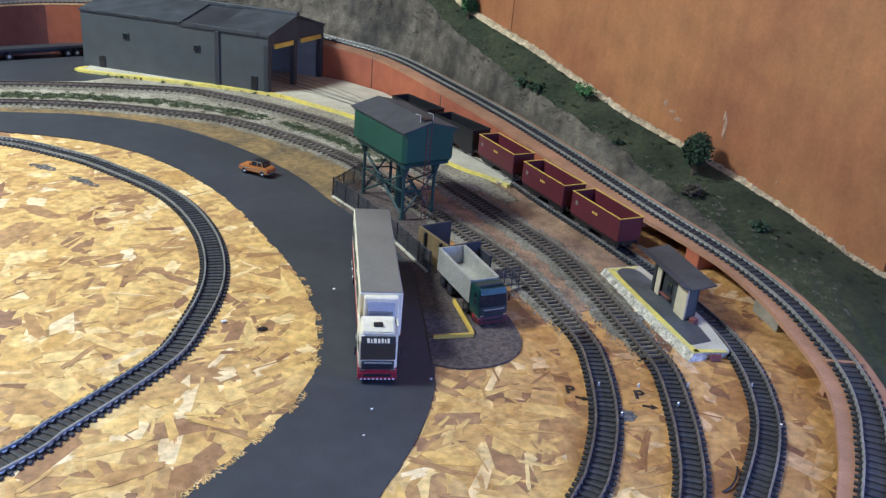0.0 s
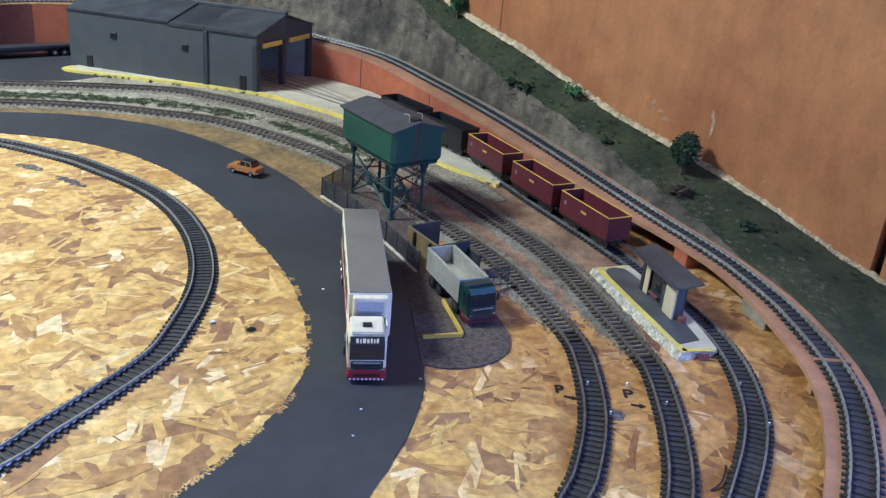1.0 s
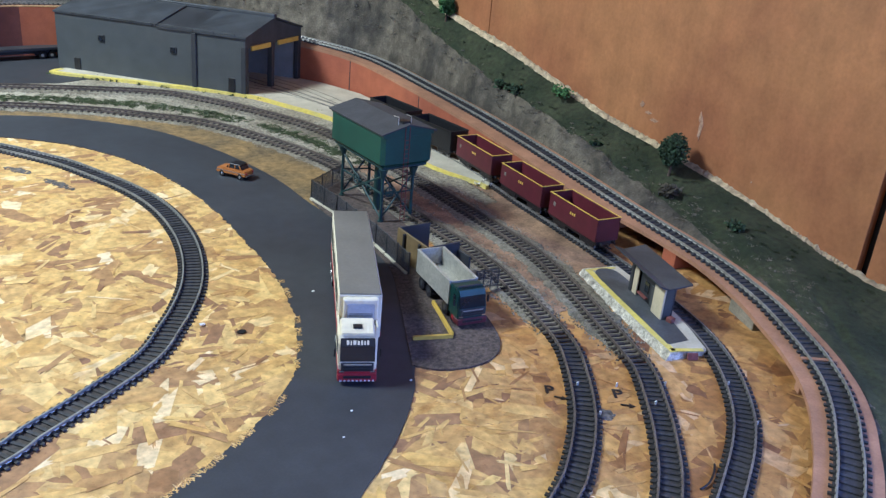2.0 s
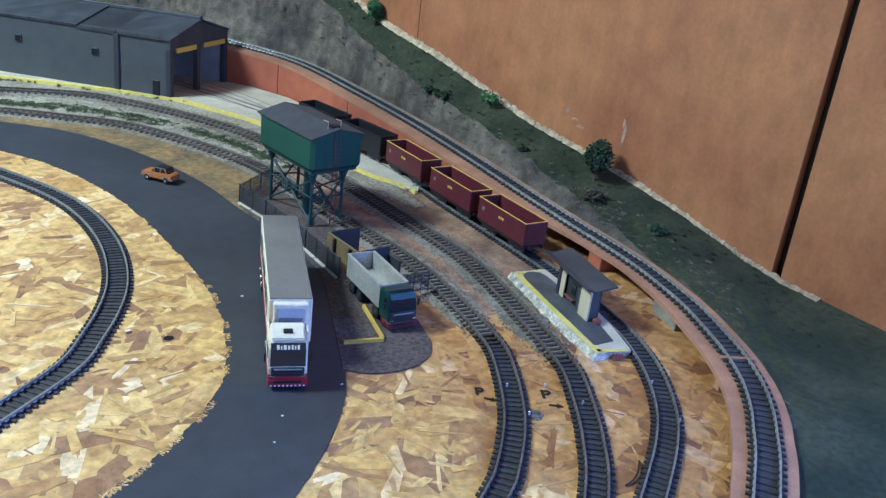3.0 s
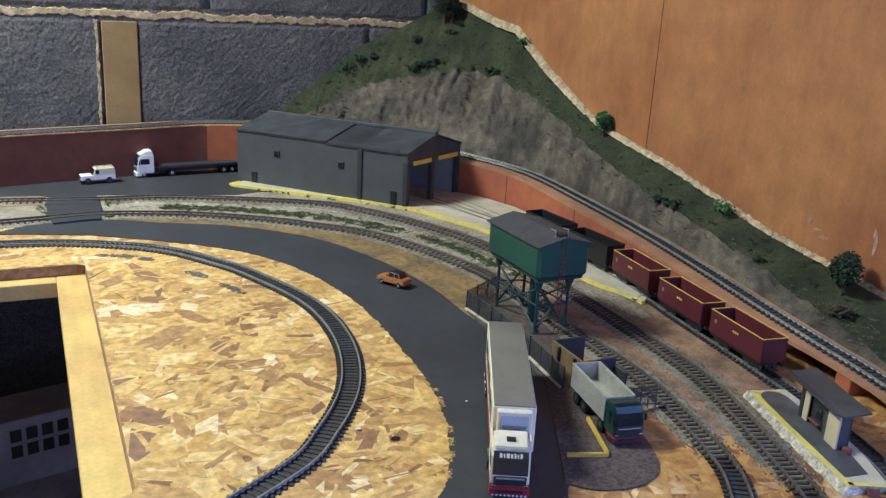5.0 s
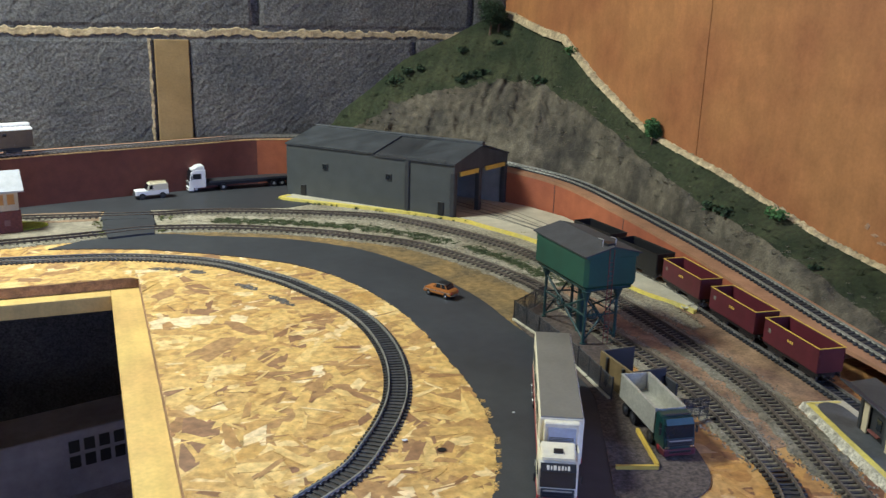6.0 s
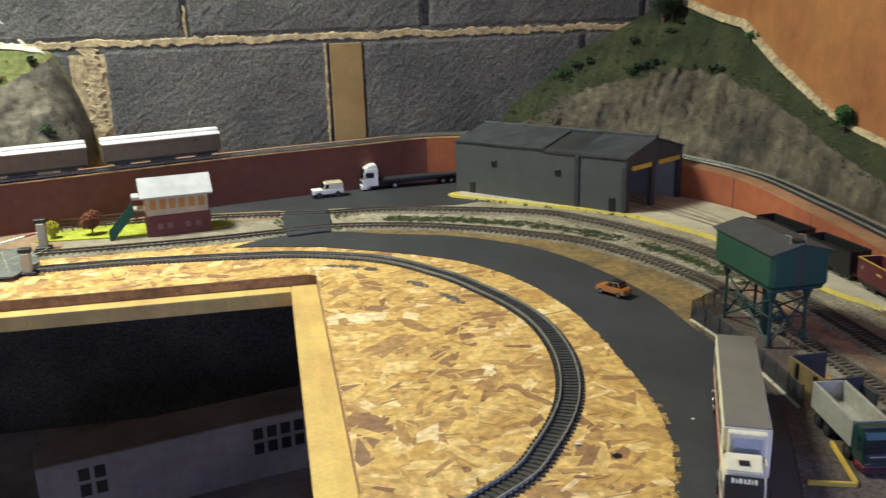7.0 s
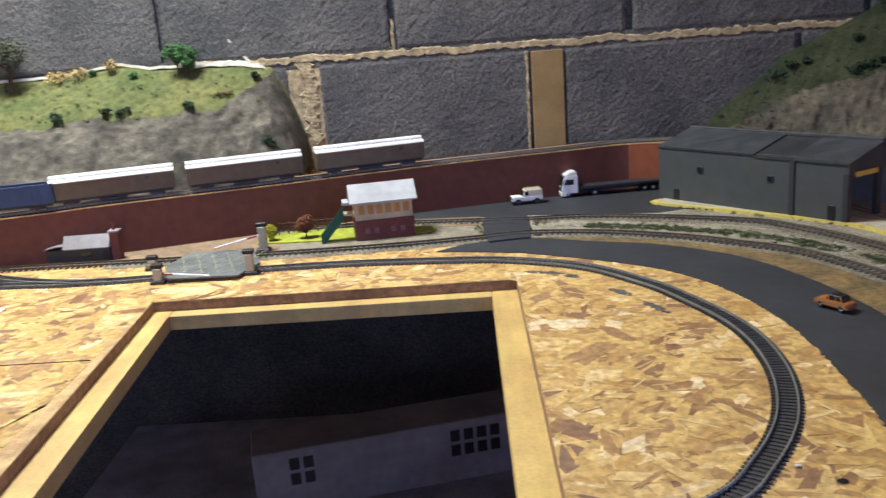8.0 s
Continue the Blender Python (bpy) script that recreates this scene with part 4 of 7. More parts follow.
retaining = thing("retaining_wall", "smooth terracotta and dark red card retaining wall", "retaining wall", kind="structure")
i = first
while i < len(upper) - 60:
    j = min(i + 54, len(upper) - 1)
    red = upper[(i + j) // 2].x < 0.30 and upper[i].y > 1.3
    fascia(i, j, OXBLOOD if red else TERRACOTTA, "dark red card panel" if red else "terracotta card panel")
    p, n = upper[j], sides(upper)[j]
    if red:
        i = j
        continue
    o = part("joint", block(-0.0004, 0.0004, -0.0007, 0.0007, 0.0, p.z - 0.0044), DARK_GREY, retaining, "dark joint between the cards")
    o.matrix_world = Matrix.Translation((p.x + n.x * (strip_half(p) - 0.0003), p.y + n.y * (strip_half(p) - 0.0003), 0)) @ Matrix.Rotation(math.atan2(n.y, n.x), 4, "Z")
    i = j
for y, ln, stuff in ((0.225, 0.005, STRIP), (0.303, 0.005, STRIP), (0.412, 0.021, SAND), (0.536, 0.010, TERRACOTTA), (0.655, 0.018, STRIP)):
    k = min(range(len(upper)), key=lambda i: abs(upper[i].y - y) + (9 if upper[i].x < 0.4 else 0))
    p, n = upper[k], sides(upper)[k]
    w = strip_half(p)
    o = part("pier", block(-0.020, w - 0.0015, -ln, ln, 0, p.z - 0.0042, 0.0006), stuff, deck, "pale sandy pier" if stuff is SAND else "")
    o.matrix_world = Matrix.Translation((p.x, p.y, 0)) @ Matrix.Rotation(math.atan2(n.y, n.x), 4, "Z")

# ---- hillsides ----
PROFILE_E = [(0.25, 0.010), (0.40, 0.016), (0.457, 0.025), (0.533, 0.043), (0.616, 0.059), (0.705, 0.072), (0.80, 0.084), (0.90, 0.105), (0.985, 0.124), (1.03, 0.132), (1.10, 0.142), (1.167, 0.154), (1.216, 0.168), (1.274, 0.192), (1.359, 0.228), (1.42, 0.260), (1.48, 0.292), (1.56, 0.300), (1.69, 0.324), (1.745, 0.33)]
PROFILE_N = [(0.40, 0.03), (0.442, 0.080), (0.478, 0.126), (0.55, 0.178), (0.61, 0.228), (0.716, 0.276), (0.787, 0.310), (0.84, 0.325)]
WALL_LINE = [(WALL_X, 0.22), (WALL_X, 0.42), (WALL_X, 0.50), (WALL_X, 0.62), (WALL_X, 0.74), (WALL_X, 0.87), (WALL_X, 1.02), (WALL_X, 1.18), (WALL_X, 1.36), (WALL_X, 1.52), (WALL_X, 1.66), (WALL_X, 1.744), (0.78, WALL_Y), (0.70, WALL_Y), (0.61, WALL_Y), (0.53, WALL_Y), (0.47, WALL_Y), (0.43, WALL_Y)]
ns = sides(upper)


FOOT_A = min(range(len(upper)), key=lambda k: abs(upper[k].y - 0.26) + (9 if upper[k].x < 0.5 else 0))
FOOT_C = min(range(len(upper)), key=lambda k: (upper[k].x - 0.455) ** 2 + (upper[k].y - 1.66) ** 2)


def foot_point(f):
    """The outer edge of the raised track, by a fraction of the hill's length."""
    k = int(FOOT_A + (FOOT_C - FOOT_A) * f)
    p = upper[k] - ns[k] * 0.0215
    return Vector((p.x, p.y, p.z))


def foot_fraction(u):
    """How far along the foot lies opposite a place on the wall's line."""
    return lerp([(0.0, 0.0), (0.12, 0.09), (0.18, 0.155), (0.24, 0.215), (0.30, 0.28), (0.36, 0.355), (0.42, 0.445), (0.48, 0.54), (0.54, 0.63), (0.60, 0.70), (0.66, 0.75), (0.71, 0.79), (0.78, 0.83), (0.86, 0.89), (1.0, 1.0)], u)


def wall_point(u):
    t = u * (len(WALL_LINE) - 1)
    k = min(int(t), len(WALL_LINE) - 2)
    a, c = Vector(WALL_LINE[k]), Vector(WALL_LINE[k + 1])
    p = a + (c - a) * (t - k)
    z = lerp(PROFILE_E, p.y) if p.x > WALL_X - 0.001 else lerp(PROFILE_N, p.x)
    return Vector((p.x, p.y, z))


def hill_point(u, f):
    a, c = foot_point(foot_fraction(u)), wall_point(u)
    corner = max(0.0, 1 - abs(u - 0.66) / 0.22)
    rf, rz = 0.42 + 0.10 * corner, 0.42 + 0.16 * corner
    if f < rf:
        g = rz * (f / rf) ** (0.75 - 0.15 * corner)
    else:
        g = rz + (1 - rz) * ((f - rf) / (1 - rf)) ** 1.05
    p = a + (c - a) * f
    z = a.z - 0.004 + (c.z - a.z + 0.004) * g
    k = min(1.0, f * 5) * min(1.0, (1 - f) * 6 + 0.15)
    span = min(1.0, (c - a).length / 0.15)
    rough = (0.9 if f < rf else 0.35) * (0.45 + 0.55 * min(1.0, max(0.0, (u - 0.42) / 0.15)))
    q = Vector((p.x, p.y, z))
    ridge = abs(noise.noise(Vector((p.x * 24 - p.y * 20, 3.0, z * 5)))) - 0.25
    d = (0.022 * ridge + 0.006 * noise.noise(Vector((p.x * 60 - p.y * 52, 1.0, z * 14))) + 0.0045 * noise.noise(q * 90) + 0.003 * noise.noise(q * 220)) * rough * k * span
    out = Vector((a.x - c.x, a.y - c.y, 0)).normalized()
    return q + out * d * 0.8 + Vector((0, 0, d * 0.7)), rf


def hill_mesh(f0, f1, nu, nf, ragged):
    bm = bmesh.new()
    rows = []
    for i in range(nu + 1):
        u = i / nu
        row = []
        for j in range(nf + 1):
            line = lerp(TURF_LINE, u)
            lo, hi = (f0 if f0 is not None else line), (f1 if f1 is not None else line)
            wave = ragged * (noise.noise(Vector((u * 34, 3, 1))) + 0.5 * noise.noise(Vector((u * 110, 3, 1))))
            if f0 is None:
                lo = max(0.03, lo + wave)
            if f1 is None:
                hi = max(0.035, hi + wave + 0.012)
            row.append(bm.verts.new(hill_point(u, lo + (hi - lo) * j / nf)[0]))
        rows.append(row)
    for a, c in zip(rows, rows[1:]):
        for j in range(nf):
            bm.faces.new((a[j], c[j], c[j + 1], a[j + 1]))
    bmesh.ops.recalc_face_normals(bm, faces=bm.faces[:])
    if sum(f.normal.z for f in bm.faces) < 0:
        bmesh.ops.reverse_faces(bm, faces=bm.faces[:])
    return bm


TURF_LINE = [(0.0, 0.03), (0.2, 0.05), (0.24, 0.22), (0.30, 0.36), (0.40, 0.41), (0.48, 0.42), (0.55, 0.48), (0.69, 0.48), (0.81, 0.61), (0.87, 0.65), (0.94, 0.60), (1.0, 0.5)]
hill = thing("corner_hill", "modelled hillside of grey rock below dark green turf", "hillside", kind="structure")
part("rock_face", hill_mesh(0.0, None, 330, 30, 0.07), ROCK, hill, "grey streaked rock face", smooth=True)
part("turf", hill_mesh(None, 1.0, 330, 34, 0.07), TURF, hill, "dark green scatter turf slope", smooth=True)


def hill_end():
    """The turf running out on to the board past the raised track's end."""
    bm = bmesh.new()
    rows = []
    for i in range(61):
        y = 0.275 - 0.26 * i / 60
        k = min(range(FOOT_A + 40), key=lambda j: abs(upper[j].y - y))
        a = upper[k] - ns[k] * 0.0215
        x0, z0 = (a.x, a.z - 0.004) if y > 0.16 else (a.x - (0.16 - y) * 0.9, 0.0006)
        row = []
        for j in range(21):
            f = j / 20
            x = x0 + (WALL_X - x0) * f
            z = max(0.0004, z0 + (0.011 + 0.004 * max(0.0, y - 0.2) - z0) * f + 0.003 * noise.noise(Vector((x * 40, y * 40, 2))) * min(1, f * 5) * (1 - f) + 0.0012 * noise.noise(Vector((x * 170, y * 170, 5))))
            row.append(bm.verts.new((x, y, z)))
        rows.append(row)
    for r, t in zip(rows, rows[1:]):
        for j in range(20):
            bm.faces.new((r[j], t[j], t[j + 1], r[j + 1]))
    bmesh.ops.recalc_face_normals(bm, faces=bm.faces[:])
    if sum(f.normal.z for f in bm.faces) < 0:
        bmesh.ops.reverse_faces(bm, faces=bm.faces[:])
    return bm


part("turf", hill_end(), TURF, hill, "dark green turf running out on the board", smooth=True)

# ---- tracks ----
track("oval_track", "black plastic sleepered track curving round the road", OVAL, 0.0004, lambda p: False, web_mat=SLEEPER_DUSTY, rail=BRIGHT_RAIL, gauge=0.0174)
track("turnout_track", "turnout joining the two tracks beyond the crossing", [(-0.560, 1.2515), (-0.610, 1.2545), (-0.660, 1.266), (-0.720, 1.290), (-0.790, 1.322), (-0.880, 1.352), (-1.05, 1.366)], 0.0008, lambda p: False, web=False, rail=BRIGHT_RAIL)
track("main_track", "ballasted curved track with grey rails", MAIN_A, 0.0012, lambda p: p.y > 0.46, web=False, rail=DULL_RAIL, wide=True)
track("main_track", "ballasted outer curved track with grey rails", MAIN_B, 0.0012, lambda p: p.y > 0.41, web=False, rail=DULL_RAIL, wide=True)
track("siding_track", "siding track from the shed past the platform", SIDING, 0.0012, lambda p: 0.75 < p.y, skip=lambda p: p.y > 0.85)
track("upper_track", "raised track on a brown strip round the walls", UPPER, 0.0004, lambda p: p.x < 0.3 and p.y > 1.3, spacing=0.0078, rail=BRIGHT_RAIL, gauge=0.0172)

joint_at = min(range(len(upper)), key=lambda k: (upper[k].x - 0.640) ** 2 + (upper[k].y - 0.326) ** 2)
p, n = upper[joint_at], ns[joint_at]
o = part("track_joint", block(-0.0155, 0.0150, -0.0020, 0.0020, 0.0006, 0.0030, 0.0003), STRIP, deck, "pale card tie at the rail joint")
o.matrix_world = Matrix.Translation(p) @ Matrix.Rotation(math.atan2(n.y, n.x), 4, "Z")

# ---- foliage ----


def tree(name, label, x, y, z, height, radius, mat, leaves=260, leaf=0.0032, ball=False):
    t = thing(name, label, "tree", at=pose(x, y, z - 0.003))
    bm = bmesh.new()
    top = height * 0.6
    rod(bm, (0, 0, 0), (radius * 0.08, 0, top), radius * 0.10, 7, radius * 0.045)
    for k in range(5):
        a = k * 1.3 + random.random()
        s = top * random.uniform(0.45, 0.9)
        rod(bm, (radius * 0.05, 0, s), (math.cos(a) * radius * 0.6, math.sin(a) * radius * 0.6, s + height * 0.22), radius * 0.045, 5, radius * 0.02)
    part("trunk", bm, BARK, t)
    foliage("crown", [(0, 0, height * 0.26, radius, height * 0.74), (0, 0, height * 0.40, radius * 0.8, height * 0.56)], mat, t, leaf=leaf * 0.72, leaves=leaves * 4, ball=ball)
    return t


def on_hill(u, f):
    return hill_point(u, f)[0]


for u, f, r, hh in ((0.399, 0.40, 0.012, 0.013), (0.379, 0.45, 0.014, 0.013), (0.388, 0.43, 0.009, 0.010), (0.847, 0.84, 0.022, 0.022), (0.828, 0.86, 0.016, 0.018), (0.808, 0.84, 0.010, 0.012),
                    (0.760, 0.60, 0.013, 0.013), (0.747, 0.61, 0.015, 0.014), (0.732, 0.60, 0.016, 0.014), (0.716, 0.59, 0.012, 0.012), (0.616, 0.50, 0.015, 0.016), (0.600, 0.52, 0.010, 0.010),
                    (0.744, 0.84, 0.018, 0.013), (0.68, 0.80, 0.014, 0.010), (0.66, 0.84, 0.016, 0.010), (0.30, 0.45, 0.007, 0.005), (0.17, 0.5, 0.010, 0.008)):
    p = on_hill(u, f)
    foliage("bush", [(p.x, p.y, p.z - 0.001, r, hh)], FOLIAGE, None, "dark green foliage clump on the hillside", leaves=190, category="bush")
for u, f, r in ((0.315, 0.746, 0.017), (0.517, 0.86, 0.018)):
    p = on_hill(u, f)
    foliage("bush", [(p.x, p.y, p.z - 0.001, r, r * 1.1)], GREEN_CLUMP, None, "green foliage clump on the turf", leaves=260, category="bush")
p = on_hill(0.232, 0.39)
foliage("bush", [(p.x, p.y, p.z - 0.001, 0.014, 0.017)], ROCK, None, "grey green lichen clump beside the track", leaves=300, category="bush")
for u, f, hh, r, mat, lab in ((0.222, 0.644, 0.052, 0.021, FOLIAGE, "small dark green foam tree against the wall"), (0.429, 0.76, 0.040, 0.017, GREEN_CLUMP, "small green foam tree against the wall"),
                              (0.690, 0.88, 0.075, 0.030, FOLIAGE, "tall dark green foam tree in the corner"), (0.672, 0.88, 0.060, 0.024, FOLIAGE, "dark green foam tree in the corner")):
    p = on_hill(u, f)
    tree("tree", lab, p.x, p.y, p.z, hh, r, mat, 420)
spots = []
for _ in range(240):
    u, f = random.uniform(0.02, 0.97), random.uniform(0.5, 0.97)
    p = on_hill(u, f)
    spots.append((p.x, p.y, p.z - 0.0008, random.uniform(0.003, 0.008), random.uniform(0.001, 0.0025)))
foliage("turf_tuft", spots, TURF, None, "rough tufts of dark green scatter", leaf=0.0012, leaves=30, category="turf", kind="stuff")
spots = []
for _ in range(420):
    u, f = random.uniform(0.1, 0.95), random.uniform(0.08, 0.58)
    p = on_hill(u, f)
    spots.append((p.x, p.y, p.z - 0.0012, random.uniform(0.004, 0.010), random.uniform(0.001, 0.0022)))
foliage("rock_scrub", spots, SCRUB, None, "grey lichen scrub on the rock face", leaf=0.0009, leaves=46, category="scrub", kind="stuff")

# frayed plaster edge where the hill meets the walls
bm = bmesh.new()
rows = []
for k in range(420):
    u = 0.04 + 0.605 * k / 419
    w = wall_point(u)
    east = w.x > WALL_X - 0.001
    wid = 0.0012 + 0.008 * max(0, wob(u * 9, 1, 2.4)) * abs(wob(u * 9, 3, 60)) + 0.004 * abs(wob(u * 9, 2, 90))
    a = hill_point(u, 0.955)[0]
    if east:
        q = ((WALL_X - 0.009, w.y, a.z + 0.0006), (WALL_X - 0.0045, w.y, w.z + 0.001), (WALL_X - 0.0012, w.y, w.z + wid), (WALL_X + 0.002, w.y, w.z + wid * 1.1))
    else:
        q = ((w.x, WALL_Y - 0.009, a.z + 0.0006), (w.x, WALL_Y - 0.0045, w.z + 0.001), (w.x, WALL_Y - 0.0012, w.z + wid), (w.x, WALL_Y + 0.006, w.z + wid * 1.1))
    rows.append([bm.verts.new(Vector(v) + Vector((0.0012 * wob(u * 60, j, 9), 0.0012 * wob(u * 60, j, 7), 0.0022 * wob(u * 90, j, 5)))) for j, v in enumerate(q)])
for r, t in zip(rows, rows[1:]):
    if (r[0].co - t[0].co).length < 0.03:
        for j in range(3):
            bm.faces.new((r[j], r[j + 1], t[j + 1], t[j]))
bmesh.ops.recalc_face_normals(bm, faces=bm.faces[:])
tagged(part("frayed_edge", bm, MORTAR, hill), "frayed straw coloured plaster edge along the wall")

# hill behind the passenger coaches
def west_point(s, f):
    """s along the wall from its open end, f from the track up to the wall."""
    x = -0.322 - 0.963 * s
    k = [p for p in WEST_FOOT if p.x <= x]
    foot = k[0] if k else WEST_FOOT[-1]
    y0 = foot.y + 0.040
    top = lerp([(0, 0.24), (0.035, 0.272), (0.12, 0.285), (0.30, 0.290), (0.36, 0.300), (0.50, 0.285), (1, 0.28)], s)
    rf = 0.55
    y = y0 + (WALL_Y - 0.001 - y0) * f
    g = 0.60 * (f / rf) ** 0.6 if f < rf else 0.60 + 0.40 * ((f - rf) / (1 - rf)) ** 0.9
    e = min(1.0, s * 16) ** 0.5
    z = foot.z - 0.005 + (top - foot.z) * g * e
    q = Vector((x, y, z))
    ridge = abs(noise.noise(Vector((x * 26, z * 20, 3)))) - 0.25
    d = (0.018 * ridge + 0.006 * noise.noise(q * 80)) * (1.0 if f < rf else 0.3) * min(1.0, f * 6) * min(1.0, (1 - f) * 6)
    return q + Vector((0.3 * d, -d, 0.5 * d))


WEST_FOOT = [p for p in upper if p.x < -0.2]


def west_mesh(f0, f1, nu, nf):
    bm = bmesh.new()
    rows = []
    for i in range(nu + 1):
        s = i / nu
        wave = 0.05 * noise.noise(Vector((s * 16, 1, 1))) + 0.03 * noise.noise(Vector((s * 60, 1, 1)))
        line = min(0.985, lerp([(0.0, 0.985), (0.055, 0.97), (0.09, 0.80), (0.15, 0.60), (0.22, 0.55), (1.0, 0.55)], s) + wave)
        lo = 0.0 if f0 == 0 else line - 0.012
        hi = 1.0 if f1 == 1 else line
        rows.append([bm.verts.new(west_point(s, lo + (hi - lo) * j / nf)) for j in range(nf + 1)])
    for r, t in zip(rows, rows[1:]):
        for j in range(nf):
            bm.faces.new((r[j], r[j + 1], t[j + 1], t[j]))
    bmesh.ops.recalc_face_normals(bm, faces=bm.faces[:])
    if sum(f.normal.z for f in bm.faces) < 0:
        bmesh.ops.reverse_faces(bm, faces=bm.faces[:])
    return bm


west = thing("meadow_hill", "modelled hillside of grey rock under bright green turf", "hillside", kind="structure")
part("rock_face", west_mesh(0, 0.56, 180, 26), PALE_ROCK, west, "grey brown rock face", smooth=True)
part("turf", west_mesh(0.545, 1, 180, 16), BRIGHT_TURF, west, "bright green scatter turf", smooth=True)
bm = bmesh.new()
sweep(bm, [Vector((-0.334 - 0.95 * k / 90, WALL_Y - 0.004, west_point(k / 90, 1.0).z + 0.002 + 0.003 * wob(k, 0, 0.35))) for k in range(91)], [(-0.004, -0.003), (0.004, -0.003), (0.003, 0.0022), (-0.003, 0.0018)])
part("plaster_edge", bm, PLASTER, west, "bare white plaster edge")
for s, f, r, hh, mat, lab in ((0.09, 0.86, 0.010, 0.013, FOLIAGE, "dark green"), (0.21, 0.60, 0.015, 0.016, FOLIAGE, "dark green"), (0.33, 0.58, 0.014, 0.012, FOLIAGE, "dark green"), (0.36, 0.57, 0.012, 0.012, FOLIAGE, "dark green"), (0.445, 0.55, 0.015, 0.024, FOLIAGE, "dark green"),
                              (0.33, 0.90, 0.012, 0.010, GREEN_CLUMP, "green"), (0.375, 0.95, 0.016, 0.022, STRAW_CLUMP, "straw coloured"), (0.455, 0.95, 0.026, 0.022, STRAW_CLUMP, "straw coloured"), (0.495, 0.95, 0.024, 0.024, STRAW_CLUMP, "straw coloured"),
                              (0.42, 0.95, 0.011, 0.012, GREEN_CLUMP, "green"), (0.15, 0.70, 0.026, 0.009, BROWN_CLUMP, "low brown"), (0.05, 0.25, 0.020, 0.022, FOLIAGE, "dark green")):
    p = west_point(s, f)
    foliage("bush", [(p.x, p.y - 0.003, p.z - 0.001, r, hh)], mat, None, lab + " foliage clump on the meadow hill", leaves=200, category="bush")
for s, f, hh, r, mat, lab in ((0.243, 0.93, 0.056, 0.022, GREEN_CLUMP, "small green foam tree on the meadow"), (0.222, 0.93, 0.048, 0.018, GREEN_CLUMP, "small green foam tree on the meadow"), (0.575, 0.90, 0.110, 0.050, GREY_CLUMP, "tall grey green foam tree on the meadow")):
    p = west_point(s, f)
    tree("tree", lab, p.x, p.y - 0.012, p.z, hh, r, mat, 420)
spots = []
for _ in range(110):
    p = west_point(random.uniform(0.06, 0.8), random.uniform(0.58, 0.97))
    spots.append((p.x, p.y, p.z - 0.0008, random.uniform(0.004, 0.009), random.uniform(0.002, 0.005)))
foliage("turf_tuft", spots, BRIGHT_TURF, None, "rough tufts of bright green scatter", leaf=0.0013, leaves=24, category="turf", kind="stuff")

# weeds between the ballasted tracks
mid = curve([(0.10, 1.425), (0.25, 1.372), (0.36, 1.312), (0.44, 1.245), (0.50, 1.15), (0.54, 1.05), (0.556, 0.95)], 0.004)
spots = []
for _ in range(1100):
    p = random.choice(mid)
    if wob(p.x, p.y, 16) < -0.22:
        continue
    q = p + Vector((random.gauss(0, 0.007), random.gauss(0, 0.007), 0))
    spots.append((q.x, q.y, 0.0014, random.uniform(0.004, 0.008), random.uniform(0.0008, 0.0020)))
foliage("weed", spots, WEED, None, "low green weeds between the tracks", leaf=0.0010, leaves=34, category="weeds", kind="stuff")
spots = [(random.gauss(x, 0.008), random.gauss(y, 0.006), 0.001, 0.006, 0.004) for x, y in ((0.0, 1.40), (0.0, 1.43), (0.09, 1.36), (0.002, 1.36), (0.10, 1.44), (0.36, 1.485), (0.44, 1.415), (0.50, 1.355), (0.565, 1.292), (0.61, 1.18)) for _ in range(5)]
foliage("weed", spots, BRIGHT_TURF, None, "green weeds by the crossing and the shed", leaf=0.0014, leaves=16, category="weeds", kind="stuff")

spots = []
for _ in range(90):
    p = random.choice(edge)
    if p.x < 0.58 and wob(p.x, p.y, 22, 2) > -0.05:
        spots.append((p.x - 0.003 + random.gauss(0, 0.002), p.y - 0.003 + random.gauss(0, 0.002), 0.001, random.uniform(0.002, 0.005), random.uniform(0.001, 0.004)))
foliage("weed", spots, WEED, None, "dark weeds along the yellow edging", leaf=0.0012, leaves=22, category="weeds", kind="stuff")

# ---- level crossing by the yard ----
crossing = thing("level_crossing", "grey tarmac infill over the tracks", "level crossing", kind="structure")
for pts in (MAIN_A, MAIN_B):
    line = [p for p in curve(pts, 0.004) if 0.006 < p.x < 0.080 and p.y > 1.2]
    for c0, c1 in ((-GAUGE / 2 + 0.0016, GAUGE / 2 - 0.0016), (GAUGE / 2 + 0.0012, GAUGE / 2 + 0.024), (-GAUGE / 2 - 0.024, -GAUGE / 2 - 0.0012)):
        bm = bmesh.new()
        sweep(bm, line, [(c0, 0.0), (c1, 0.0), (c1, 0.0046), (c0, 0.0046)])
        part("deck_panel", bm, ASPHALT, crossing)
part("deck_panel", block(0.004, 0.082, 1.400, 1.455, 0.0, 0.0042, 0.001), ASPHALT, crossing)

